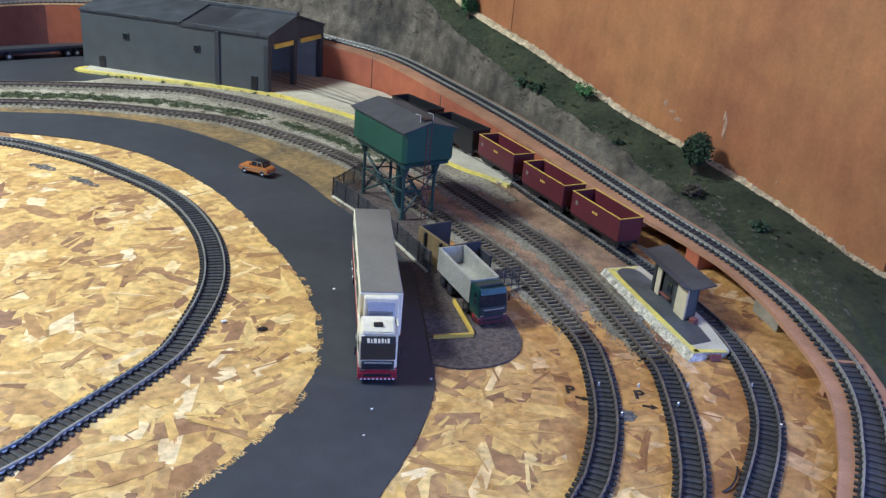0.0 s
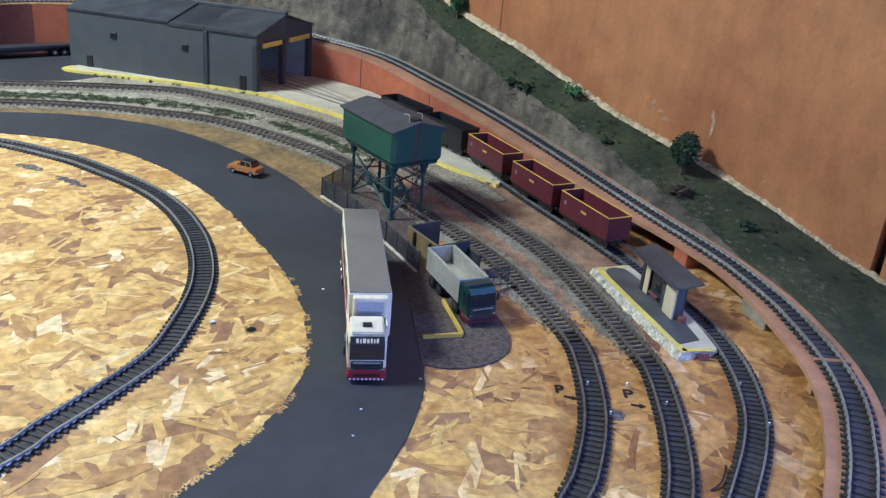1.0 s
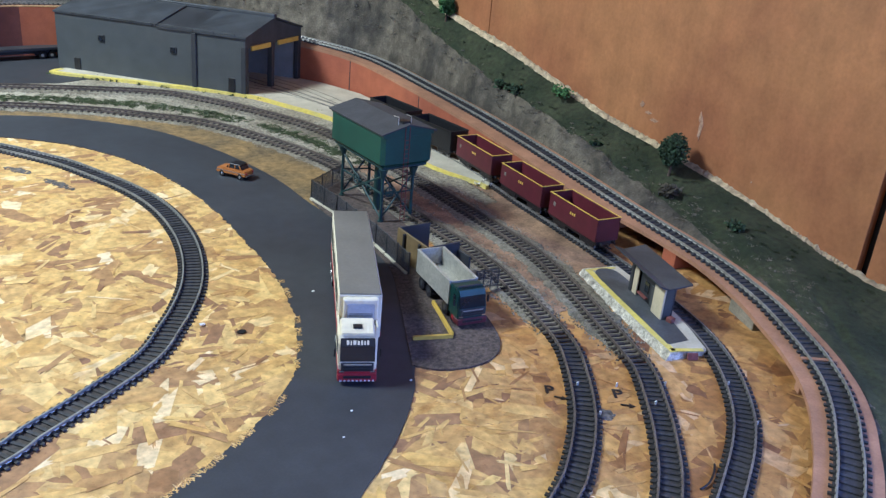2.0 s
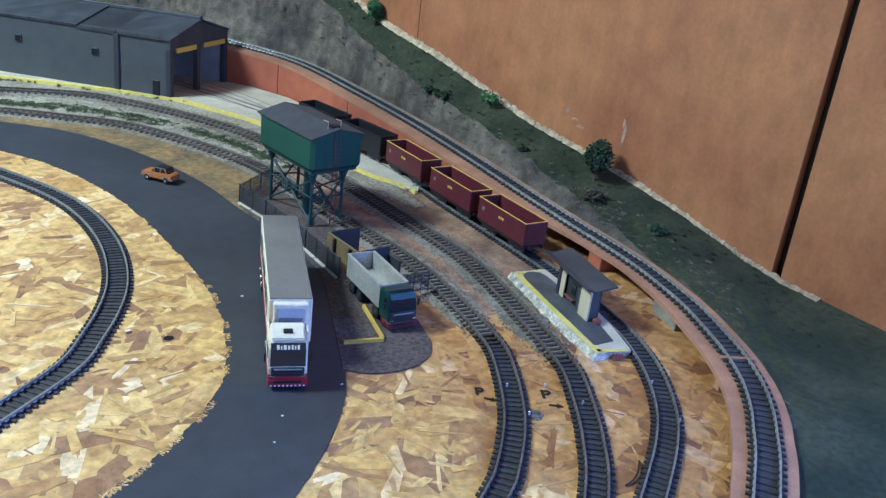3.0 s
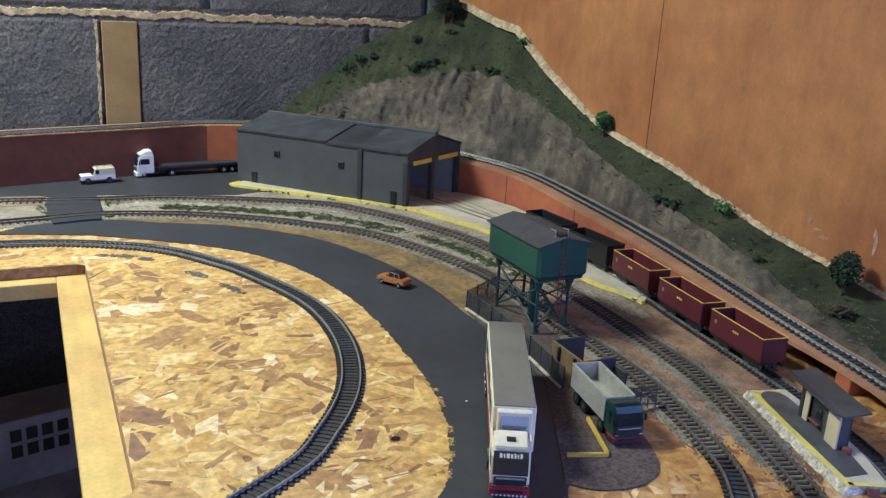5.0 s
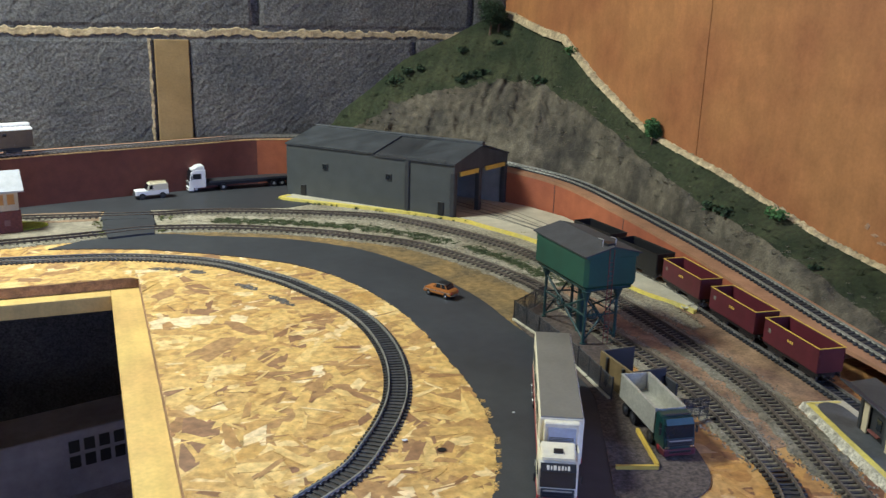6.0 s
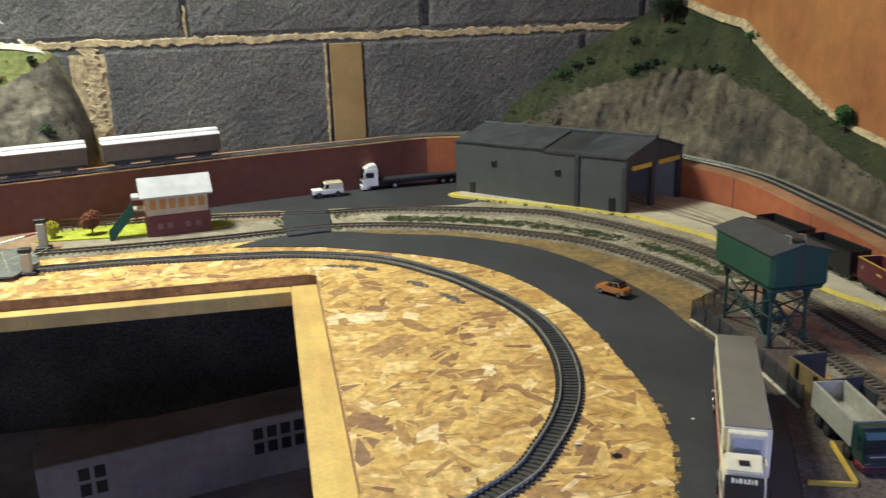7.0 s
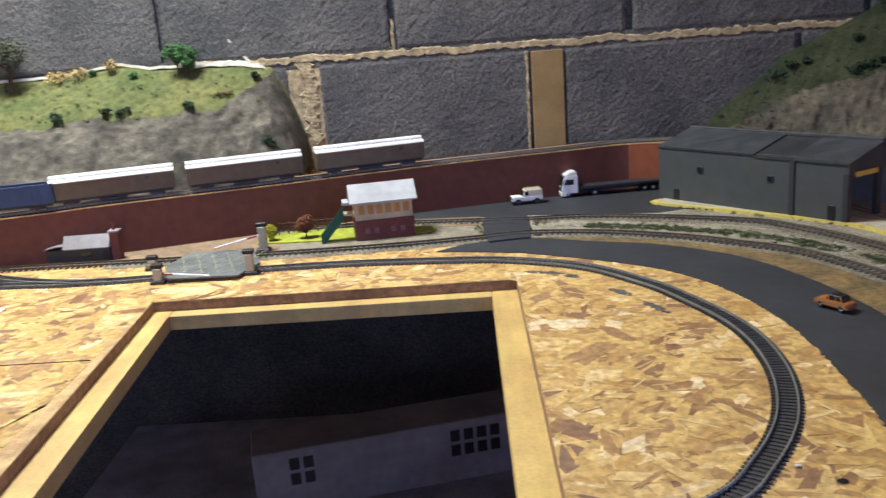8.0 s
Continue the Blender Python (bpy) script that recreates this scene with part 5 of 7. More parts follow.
# ---- engine shed ----
shed = thing("engine_shed", "grey two road engine shed with open front bays", "shed", at=pose(0.545, 1.305, 0.005, 0, 0, 131.5))
SL, SW, SH, SR = 0.334, 0.155, 0.087, 0.110
part("side_wall", block(0.0, SL, -0.003, 0.0, 0, SH), SHED_GREY, shed)
part("side_wall", block(0.0, SL, -SW, -SW + 0.003, 0, SH), SHED_GREY, shed)
for y0 in (-0.003, -SW):
    part("wall_plate", block(0.1502, SL, y0 + 0.0002, y0 + 0.0028, SH, SH + 0.0038), SHED_GREY, shed)
    part("wall_plate", block(0.0, 0.1498, y0 + 0.0002, y0 + 0.0028, SH, SH + 0.0012), SHED_GREY, shed)
# Paler grey than outside, standing for light that reaches into the bays.
for y0 in (-0.0046, -SW + 0.0032):
    part("lining", block(0.005, SL - 0.0065, y0, y0 + 0.0014, 0, SH - 0.001), LIT_LINING, shed, "inside face of the wall, paled as if lit")
part("end_wall", prism(bmesh.new(), [(-0.0032, 0.073), (-0.0032, SH), (-SW / 2, SR), (-SW + 0.0032, SH), (-SW + 0.0032, 0.073)], SL - 0.003, SL, "x"), SHED_GREY, shed)
for y0, y1 in ((-0.010, -0.0048), (-0.078, -0.070), (-SW + 0.0048, -SW + 0.010)):
    part("pillar", block(SL - 0.006, SL - 0.0002, y0, y1, 0, 0.0729, 0.0006), SHED_GREY, shed)
part("gable", prism(bmesh.new(), [(0.001, 0.073), (0.001, SH + 0.001), (-SW / 2, SR), (-SW - 0.001, SH + 0.001), (-SW - 0.001, 0.073)], -0.004, -0.0003, "x"), SHED_ROOF, shed, "dark gable over the open bays")
for y0, y1 in ((-0.0075, 0.0012), (-0.078, -0.070), (-SW - 0.0012, -SW + 0.0075)):
    part("pillar", block(-0.0044, 0.004, y0, y1, 0, 0.0745, 0.0006), DARK_GREY, shed)
for y0, y1 in ((-0.063, -0.012), (-0.143, -0.085)):
    part("sign_board", block(-0.0075, -0.0044, y0, y1, 0.068, 0.0755, 0.0004), GOLD, shed, "amber yellow board under the gable")
for x, z, w, d in ((0.250, 0.058, 0.0055, 0.0055), (0.121, 0.055, 0.0055, 0.0055)):
    win = part("window", block(x - w, x + w, 0.0, 0.0022, z - d, z + d, 0.0005), DARK_GREY, shed)
    part("pane", block(x - w * 0.72, x + w * 0.72, 0.0021, 0.0027, z - d * 0.72, z + d * 0.72), GLASS, win)
part("door", block(0.292, 0.303, 0.0, 0.0016, 0.0, 0.020, 0.0004), BLACK, shed, "small black door")
part("door", block(0.0145, 0.0255, 0.0, 0.0016, 0.0, 0.024, 0.0004), BLACK, shed, "small black door")
part("downpipe", block(0.080, 0.0885, 0.0, 0.003, 0, SH, 0.0008), DARK_GREY, shed)


def roof_slab(x0, x1, lift, over, side):
    s = -1 if side else 1
    e, r = (SH + lift - over * 0.28), SR + lift
    y_e, y_m = (over if not side else -SW - over), -SW / 2
    return prism(bmesh.new(), [(y_e, e), (y_m, r), (y_m, r + 0.0028), (y_e, e + 0.0028)], x0, x1, "x")


for side in (False, True):
    part("roof_panel", roof_slab(0.150, SL + 0.001, 0.0036, 0.0022, side), SHED_ROOF, shed)
    part("roof_panel", roof_slab(0.0885, 0.1495, 0.0006, 0.0022, side), DARK_GREY, shed, "darker recessed roof bay")
    part("roof_panel", roof_slab(-0.006, 0.088, 0.0016, 0.0030, side), SHED_ROOF, shed)
part("ridge_cap", block(-0.006, SL + 0.001, -SW / 2 - 0.004, -SW / 2 + 0.004, SR + 0.0025, SR + 0.0085, 0.001), SHED_ROOF, shed)
b = bmesh.new()
for k in range(9):
    rod(b, (0.012 + k * 0.036, 0.0035, SH + 0.001), (0.012 + k * 0.036, 0.0035, SH + 0.0072), 0.0005, 5)
rod(b, (0.012, 0.0035, SH + 0.0070), (0.300, 0.0035, SH + 0.0070), 0.0003, 4)
part("snow_guard", b, DARK_GREY, shed)
part("roof_rib", block(0.086, 0.0905, -0.070, 0.003, SH + 0.0008, SH + 0.0036), SHED_ROOF, shed).matrix_local = Matrix.Identity(4)

# the front stands askew to the long side
for o in shed.children_recursive:
    for v in o.data.vertices:
        v.co.x += 0.18 * v.co.y

# rails set in the concrete
for off in (-0.036, 0.036):
    inset = thing("inset_track", "rails set flush in the pale concrete", "railway track")
    base = curve([(0.604 + off * 0.7, 1.377 + off * 0.7), (0.640 + off * 0.5, 1.30 + off * 0.4), (0.662 + off * 0.3, 1.20), (0.672, 1.10 - off)], 0.008)
    for sgn in (-1, 1):
        bm = bmesh.new()
        c = sgn * GAUGE / 2
        sweep(bm, base, [(c - 0.0008, 0.0048), (c + 0.0008, 0.0048), (c + 0.0008, 0.0053), (c - 0.0008, 0.0053)])
        part("rail", bm, SILVER, inset)

# ---- water tower ----
tower = thing("water_tower", "bottle green water tank on four braced legs", "water tower", at=pose(0.4705, 0.7545, 0.0, 0, 0, 0.5))
TX0, TX1, TY0, TY1, TZ0, TZ1 = -0.0015, 0.0640, -0.0010, 0.1130, 0.0645, 0.1025
part("tank", block(TX0, TX1, TY0, TY1, TZ0, TZ1, 0.0042), TANK_GREEN, tower)
part("tank_floor", block(TX0 + 0.004, TX1 - 0.004, TY0 + 0.004, TY1 - 0.004, TZ0 - 0.003, TZ0 + 0.0005, 0.001), TOWER_GREEN, tower)
bm = bmesh.new()
cx, o_ = (TX0 + TX1) / 2, 0.0022
prism(bm, [(TX0 - o_, TZ1 - 0.0010), (TX0 - o_, TZ1 + 0.0004), (cx, TZ1 + 0.0092), (TX1 + o_, TZ1 + 0.0004), (TX1 + o_, TZ1 - 0.0010), (cx, TZ1 + 0.0076)], TY0 - 0.0014, TY1 + 0.0014)
part("roof", bm, TANK_ROOF, tower, "low pitched slate grey roof")
part("gable", prism(bmesh.new(), [(TX0 + 0.001, TZ1 - 0.004), (TX0 + 0.001, TZ1 - 0.0002), (cx, TZ1 + 0.0074), (TX1 - 0.001, TZ1 - 0.0002), (TX1 - 0.001, TZ1 - 0.004)], TY0 + 0.0002, TY1 - 0.0002), TANK_GREEN, tower)
part("hatch", block(0.026, 0.036, 0.004, 0.015, TZ1 + 0.004, TZ1 + 0.0108, 0.0006), BLACK, tower)
b = bmesh.new()
for x in (0.0225, 0.0385):
    rod(b, (x, 0.008, TZ1 + 0.003), (x, 0.008, TZ1 + 0.0150), 0.0005, 6)
    rod(b, (x, 0.008, TZ1 + 0.0150), (x, 0.018, TZ1 + 0.0140), 0.0005, 6)
part("handrail", b, ALUMINIUM, tower, "pale wire handrail on the roof")
legs = [(0.0050, 0.0050), (0.0430, 0.0040), (0.0060, 0.0940), (0.0370, 0.0860)]
for x, y in legs:
    b = bmesh.new()
    rod(b, (x, y, 0.0), (x, y, TZ0 - 0.002), 0.0018, 10)
    rod(b, (x, y, TZ0 - 0.012), (x, y, TZ0 - 0.002), 0.0023, 10, 0.0055)
    rod(b, (x, y, 0.0), (x, y, 0.0035), 0.0036, 10)
    part("leg", b, TOWER_GREEN, tower)
part("riser_pipe", rod(bmesh.new(), (0.0206, 0.0400, 0.0), (0.0206, 0.0400, TZ0 - 0.002), 0.0042, 12), TOWER_GREEN, tower)


def brace(a, c):
    bm = bmesh.new()
    for z0, z1 in ((0.006, TZ0 - 0.010), (TZ0 - 0.010, 0.006)):
        rod(bm, (*a, z0), (*c, z1), 0.0011, 6)
    rod(bm, (*a, 0.034), (*c, 0.034), 0.0010, 6)
    return bm


for a, c in ((legs[0], legs[1]), (legs[2], legs[3]), (legs[0], legs[2]), (legs[1], legs[3])):
    part("brace", brace(a, c), TOWER_GREEN, tower)
for x, y in ((0.014, 0.004), (0.002, 0.055)):
    bm = bmesh.new()
    pts = [(x + 0.0055 * math.cos(t * 0.524) * (1 if y < 0.01 else 0), y + 0.0055 * math.cos(t * 0.524) * (0 if y < 0.01 else 1), 0.036 + 0.0055 * math.sin(t * 0.524)) for t in range(13)]
    for p, q in zip(pts, pts[1:]):
        rod(bm, p, q, 0.0009, 5)
    rod(bm, pts[0], pts[6], 0.0006, 5)
    rod(bm, pts[3], pts[9], 0.0006, 5)
    part("valve_wheel", bm, TOWER_GREEN, tower)
bm = bmesh.new()
for s in (-0.0028, 0.0028):
    rod(bm, (0.0290 + s, -0.0012, 0.002), (0.0290 + s, -0.0012, TZ1 + 0.006), 0.0005, 6)
for k in range(19):
    rod(bm, (0.0262, -0.0012, 0.004 + k * 0.005), (0.0318, -0.0012, 0.004 + k * 0.005), 0.0004, 5)
part("ladder", bm, BRICK, tower, "thin red brown ladder")

# ---- fence and kerb beside the tower ----
fence_line = [(0.500, 0.893), (0.438, 0.852), (0.4415, 0.797), (0.4385, 0.707), (0.431, 0.632)]
fence = thing("mesh_fence", "low dark wire mesh fence on a pale kerb", "fence")
for p, q in zip(fence_line, fence_line[1:]):
    p, q = Vector((*p, 0)), Vector((*q, 0))
    n = max(2, int((q - p).length / 0.022))
    bm = bmesh.new()
    for z in (0.004, 0.0235):
        rod(bm, p + Vector((0, 0, z)), q + Vector((0, 0, z)), 0.0005, 5)
    m = int((q - p).length / 0.0013)
    for k in range(m):
        a = p + (q - p) * k / m
        rod(bm, a + Vector((0, 0, 0.003)), a + Vector((0, 0, 0.0235)), 0.00022, 4)
    for z in range(1, 13):
        rod(bm, p + Vector((0, 0, 0.004 + z * 0.0015)), q + Vector((0, 0, 0.004 + z * 0.0015)), 0.0002, 4)
    part("mesh_panel", bm, DARK_GREY, fence)
    for k in range(n + 1):
        a = p + (q - p) * k / n
        part("post", rod(bmesh.new(), a, a + Vector((0, 0, 0.025)), 0.0008, 6), DARK_GREY, fence)
kerb = thing("kerb", "weathered pale kerb along the road edge", "kerb", kind="structure")
line = [Vector((*p, 0)) for p in fence_line[1:]]
for p, q in zip(line, line[1:]):
    n = max(1, round((q - p).length / 0.030))
    for k in range(n):
        a, c = p + (q - p) * (k + 0.04) / n, p + (q - p) * (k + 0.96) / n
        bm = bmesh.new()
        sweep(bm, [a, (a + c) / 2, c], [(0.0012, 0), (-0.0032, 0), (-0.0030, 0.0034), (0.0010, 0.0034)])
        part("kerb_stone", bm, CONCRETE, kerb)
fence2 = thing("mesh_fence", "short dark wire fence beside the tipper lorry", "fence")
p, q = Vector((0.4690, 0.5745, 0.002)), Vector((0.4925, 0.5705, 0.002))
bm = bmesh.new()
for z in (0.004, 0.012, 0.0205):
    rod(bm, p + Vector((0, 0, z)), q + Vector((0, 0, z)), 0.0005, 5)
for k in range(22):
    a = p + (q - p) * k / 21
    rod(bm, a + Vector((0, 0, 0.002)), a + Vector((0, 0, 0.0205)), 0.00022, 4)
for k in range(10):
    rod(bm, p + Vector((0, 0, 0.004 + k * 0.0016)), q + Vector((0, 0, 0.004 + k * 0.0016)), 0.0002, 4)
part("mesh_panel", bm, DARK_GREY, fence2)
for k in range(4):
    a = p + (q - p) * k / 3
    part("post", rod(bmesh.new(), a, a + Vector((0, 0, 0.021)), 0.0005, 6), DARK_GREY, fence2)

# ---- coal bunker ----
bunker = thing("coal_bunker", "open timber coal bunker with an ochre side board", "bunker", at=pose(0.4445, 0.6210, 0.002, 0, 0, -1.0))
part("side_board", block(-0.0012, 0.0012, 0.0, 0.0555, 0, 0.030, 0.0004), OCHRE, bunker, "ochre painted side board")
part("back_board", block(0.0014, 0.037, 0.0535, 0.0555, 0, 0.030, 0.0004), DARK_GREY, bunker)
part("front_board", block(0.0014, 0.037, 0.0, 0.0022, 0, 0.030, 0.0004), DARK_GREY, bunker)
part("wing_board", block(0.0345, 0.0368, -0.020, -0.0003, 0, 0.023, 0.0004), DARK_GREY, bunker)
part("coal_floor", block(0.0014, 0.0368, 0.0024, 0.0533, 0, 0.004), GRAVEL, bunker)
for y in (0.012, 0.040):
    part("post", block(-0.0036, -0.0013, y - 0.0016, y + 0.0016, 0, 0.029, 0.0004), BLACK, bunker)

# yellow corner kerb
marker = thing("corner_kerb", "yellow painted corner kerb on the hardstanding", "kerb")
for p, q in (((0.366, 0.5225), (0.3985, 0.5110)), ((0.3995, 0.5130), (0.4185, 0.5705))):
    bm = bmesh.new()
    sweep(bm, [Vector((*p, 0.002)), Vector(((p[0] + q[0]) / 2, (p[1] + q[1]) / 2, 0.002)), Vector((*q, 0.002))], [(0.0014, 0), (-0.0014, 0), (-0.0012, 0.0034), (0.0012, 0.0034)])
    part("kerb_bar", bm, GOLD, marker)

# ---- vehicles ----


def tyre(parent, x, y, r, w, rim=ALUMINIUM):
    b = bmesh.new()
    wheel(b, x, y, r, w, 16)
    o = part("wheel", b, BLACK, parent)
    b = bmesh.new()
    s = 1 if y > 0 else -1
    rod(b, (x, y + s * w * 0.30, r), (x, y + s * (w * 0.5 + 0.0004), r), r * 0.55, 12, r * 0.42)
    part("rim", b, rim, o)


def cab(parent, w, paint, lower, z0, z1, depth, visor, stripes=True):
    """A flat-fronted lorry cab whose front is at x = 0."""
    h_ = w / 2
    prof = [(-depth, z0 + 0.002), (-depth, z1), (-0.010, z1), (-0.0035, z1 - 0.0045), (-0.0012, z0 + (z1 - z0) * 0.50), (0.0, z0 + (z1 - z0) * 0.32), (0.0, z0 + 0.002)]
    b = prism(bmesh.new(), prof, -h_, h_)
    bmesh.ops.bevel(b, geom=b.edges[:], offset=0.0009, segments=2, affect="EDGES")
    part("cab_body", b, paint, parent)
    hh = z1 - z0
    part("windscreen", prism(bmesh.new(), [(0.0000, z0 + hh * 0.43), (-0.0026, z0 + hh * 0.84), (-0.0038, z0 + hh * 0.84), (-0.0016, z0 + hh * 0.43)], -h_ + 0.0014, h_ - 0.0014), GLASS, parent)
    part("visor", prism(bmesh.new(), [(-0.0012, z0 + hh * 0.82), (-0.0046, z0 + hh * 0.97), (-0.0056, z0 + hh * 0.97), (-0.0030, z0 + hh * 0.82)], -h_ + 0.0016, h_ - 0.0016), visor, parent)
    g = part("grille", block(0.0002, 0.0011, -h_ + 0.0022, h_ - 0.0022, z0 + hh * 0.17, z0 + hh * 0.41, 0.0003), DARK_GREY, parent)
    for k in range(3):
        part("grille_bar", block(0.0010, 0.0016, -h_ + 0.004, h_ - 0.004, z0 + hh * (0.21 + 0.07 * k), z0 + hh * (0.24 + 0.07 * k)), BARE if k == 2 else BLACK, g)
    part("bumper", block(-0.008, 0.0018, -h_ - 0.0003, h_ + 0.0003, z0 - 0.003, z0 + hh * 0.10, 0.0006), lower, parent)
    part("lower_grille", block(0.0017, 0.0024, -h_ + 0.004, h_ - 0.004, z0 - 0.0002, z0 + hh * 0.07, 0.0002), BLACK, parent)
    for s in (-1, 1):
        part("headlight", block(0.0004, 0.0013, s * (h_ - 0.0028) - 0.0020, s * (h_ - 0.0028) + 0.0020, z0 + hh * 0.14, z0 + hh * 0.19, 0.0003), CHROME, parent)
        part("side_window", block(-depth + 0.008, -0.0065, s * h_ - 0.0003, s * h_ + 0.0003, z0 + hh * 0.52, z0 + hh * 0.80), GLASS, parent)
        part("mirror", block(-0.005, -0.003, s * (h_ + 0.0026) - 0.0008, s * (h_ + 0.0026) + 0.0008, z0 + hh * 0.50, z0 + hh * 0.72, 0.0003), BLACK, parent)
    if stripes:
        for k in range(9):
            y = -h_ + 0.0022 + k * (w - 0.0044) / 8
            part("bumper_stripe", block(0.0017, 0.0020, y - 0.0007, y + 0.0007, z0 - 0.0030, z0 - 0.0016), WHITE, parent)


artic = thing("articulated_lorry", "white and dark green articulated lorry with a grey roofed box trailer", "lorry", at=pose(0.2912, 0.4850, 0.0016, 0, 0, -116.3))
W = 0.031
cab(artic, W * 0.93, OFF_WHITE, RED, 0.0065, 0.0375, 0.027, BLACK)
part("lower_cab", block(-0.0265, 0.0004, -W * 0.465 - 0.0003, W * 0.465 + 0.0003, 0.0085, 0.0130, 0.0006), RED, artic)
b = prism(bmesh.new(), [(-0.027, 0.0370), (-0.0265, 0.0430), (-0.020, 0.0425), (-0.0075, 0.0388), (-0.0075, 0.0370)], -W / 2 + 0.0026, W / 2 - 0.0026)
bmesh.ops.bevel(b, geom=b.edges[:], offset=0.001, segments=2, affect="EDGES")
part("wind_deflector", b, OFF_WHITE, artic)
part("roof_hatch", block(-0.0175, -0.0125, -0.0035, 0.0035, 0.0405, 0.0424, 0.0003), BLACK, artic)
for k in range(9):
    y = -0.0108 + k * 0.0027
    part("roof_rib", prism(bmesh.new(), [(-0.0195, 0.0420), (-0.0195, 0.0428), (-0.0080, 0.0394), (-0.0080, 0.0385)], y - 0.0005, y + 0.0005), OFF_WHITE, artic)
for k, (y0, y1) in enumerate(((-0.0085, -0.0066), (-0.0056, -0.0046), (-0.0036, -0.0014), (-0.0004, 0.0012), (0.0022, 0.0036), (0.0046, 0.0056), (0.0066, 0.0082))):
    part("visor_mark", prism(bmesh.new(), [(-0.0021, 0.0332), (-0.0036, 0.0354 if k % 2 else 0.0359), (-0.0030, 0.0354 if k % 2 else 0.0359), (-0.0015, 0.0332)], y0, y1), OFF_WHITE, artic)
part("chassis", block(-0.220, -0.020, -0.006, 0.006, 0.0085, 0.0145, 0.0005), BLACK, artic)
# Blocks added under the lorry so no light streaks through its shadow.
part("side_tank", block(-0.0500, -0.0195, -0.0130, 0.0150, 0.0020, 0.0145, 0.0008), DARK_GREY, artic)
part("tank_guard", block(-0.0860, -0.0640, -0.0125, 0.0160, 0.0015, 0.0149, 0.0006), DARK_GREY, artic)
part("trailer_body", block(-0.221, -0.0445, -W / 2, W / 2, 0.0150, 0.0530, 0.0007), OFF_WHITE, artic)
part("trailer_roof", block(-0.2206, -0.0449, -W / 2 + 0.0006, W / 2 - 0.0006, 0.0529, 0.0540, 0.0003), SILVER, artic, "silver grey trailer roof")
part("trailer_skirt", block(-0.200, -0.085, -W / 2 + 0.0005, W / 2 - 0.0005, 0.0060, 0.0149, 0.0004), RED, artic, "red side skirts")
# Plates and a block added to close the gap behind the cab to light.
for y0, y1 in ((-0.0140, -0.0125), (0.0155, 0.0170)):
    part("side_fairing", block(-0.0445, -0.0260, y0, y1, 0.0100, 0.0350, 0.0004), OFF_WHITE, artic)
part("rear_cab_wall", block(-0.0385, -0.0272, -0.0120, 0.0150, 0.0140, 0.0345, 0.0006), DARK_GREY, artic)
ref = part("cooling_unit", block(-0.0445, -0.0385, -0.0125, 0.0125, 0.0325, 0.0518, 0.0009), OFF_WHITE, artic)
part("cooling_panel", block(-0.0387, -0.0378, -0.0098, 0.0098, 0.0345, 0.0482, 0.0007), ROOF_WHITE, ref, "pale grey front panel")
for k in range(4):
    part("cooling_slat", block(-0.0380, -0.0375, -0.0085, 0.0085, 0.0362 + 0.0012 * k, 0.0367 + 0.0012 * k), SILVER, ref)
for s in (-1, 1):
    for k in range(9):
        x = -0.212 + k * 0.0172
        part("side_mark", block(x, x + 0.0105, s * W / 2 - 0.0003, s * W / 2 + 0.0003, 0.028, 0.0445 if k % 3 else 0.040), DEEP_GREEN if k % 2 else SILVER, artic)
    part("side_band", block(-0.2205, -0.045, s * W / 2 - 0.0003, s * W / 2 + 0.0003, 0.0155, 0.0200), RED, artic)
    for x in (-0.012, -0.058, -0.168, -0.184, -0.200):
        tyre(artic, x, s * (W / 2 - 0.0045), 0.0062, 0.0058)

TRAILER = ("trailer_body", "trailer_roof", "trailer_skirt", "cooling_unit", "cooling_panel", "cooling_slat", "side_mark", "side_band")
for o in artic.children_recursive:
    if o.name.split(".")[0] in TRAILER:
        for v in o.data.vertices:
            v.co.y = v.co.y * 1.09 + 0.0035

tipper = thing("tipper_lorry", "dark green tipper lorry with an empty bare metal body", "lorry", at=pose(0.4245, 0.5205, 0.0024, 0, 0, -99.5))
cab(tipper, 0.0275, DEEP_GREEN, MAROON, 0.0055, 0.034, 0.019, DEEP_GREEN, False)
part("roof_lights", block(-0.0105, -0.0085, -0.011, 0.011, 0.0340, 0.0352, 0.0004), DARK_GREY, tipper)
part("chassis", block(-0.088, -0.004, -0.006, 0.006, 0.0075, 0.0130, 0.0005), BLACK, tipper)
part("tipper_floor", prism(bmesh.new(), [(-0.0895, 0.0185), (-0.0245, 0.0185), (-0.0215, 0.0345), (-0.0205, 0.0345), (-0.0205, 0.0130), (-0.0895, 0.0130)], -0.0118, 0.0118), BARE, tipper, "bare pale metal load floor")
for sgn in (-1, 1):
    side = part("body_side", block(-0.0905, -0.0205, min(sgn * 0.0119, sgn * 0.0138), max(sgn * 0.0119, sgn * 0.0138), 0.0125, 0.0345, 0.0003), BARE, tipper, "dull silver body side")
    part("liner", block(-0.0895, -0.0215, min(sgn * 0.0114, sgn * 0.0118), max(sgn * 0.0114, sgn * 0.0118), 0.0186, 0.0343), BARE, side)
    part("top_rail", block(-0.0905, -0.0205, min(sgn * 0.0115, sgn * 0.0142), max(sgn * 0.0115, sgn * 0.0142), 0.0346, 0.0354, 0.0002), BARE, side)
    for x in (-0.010, -0.027, -0.062, -0.078):
        tyre(tipper, x, sgn * 0.0105, 0.0060, 0.0054, RED if x > -0.02 else DARK_GREY)
part("tailgate", block(-0.0915, -0.0898, -0.0118, 0.0118, 0.0130, 0.0350, 0.0003), BARE, tipper)

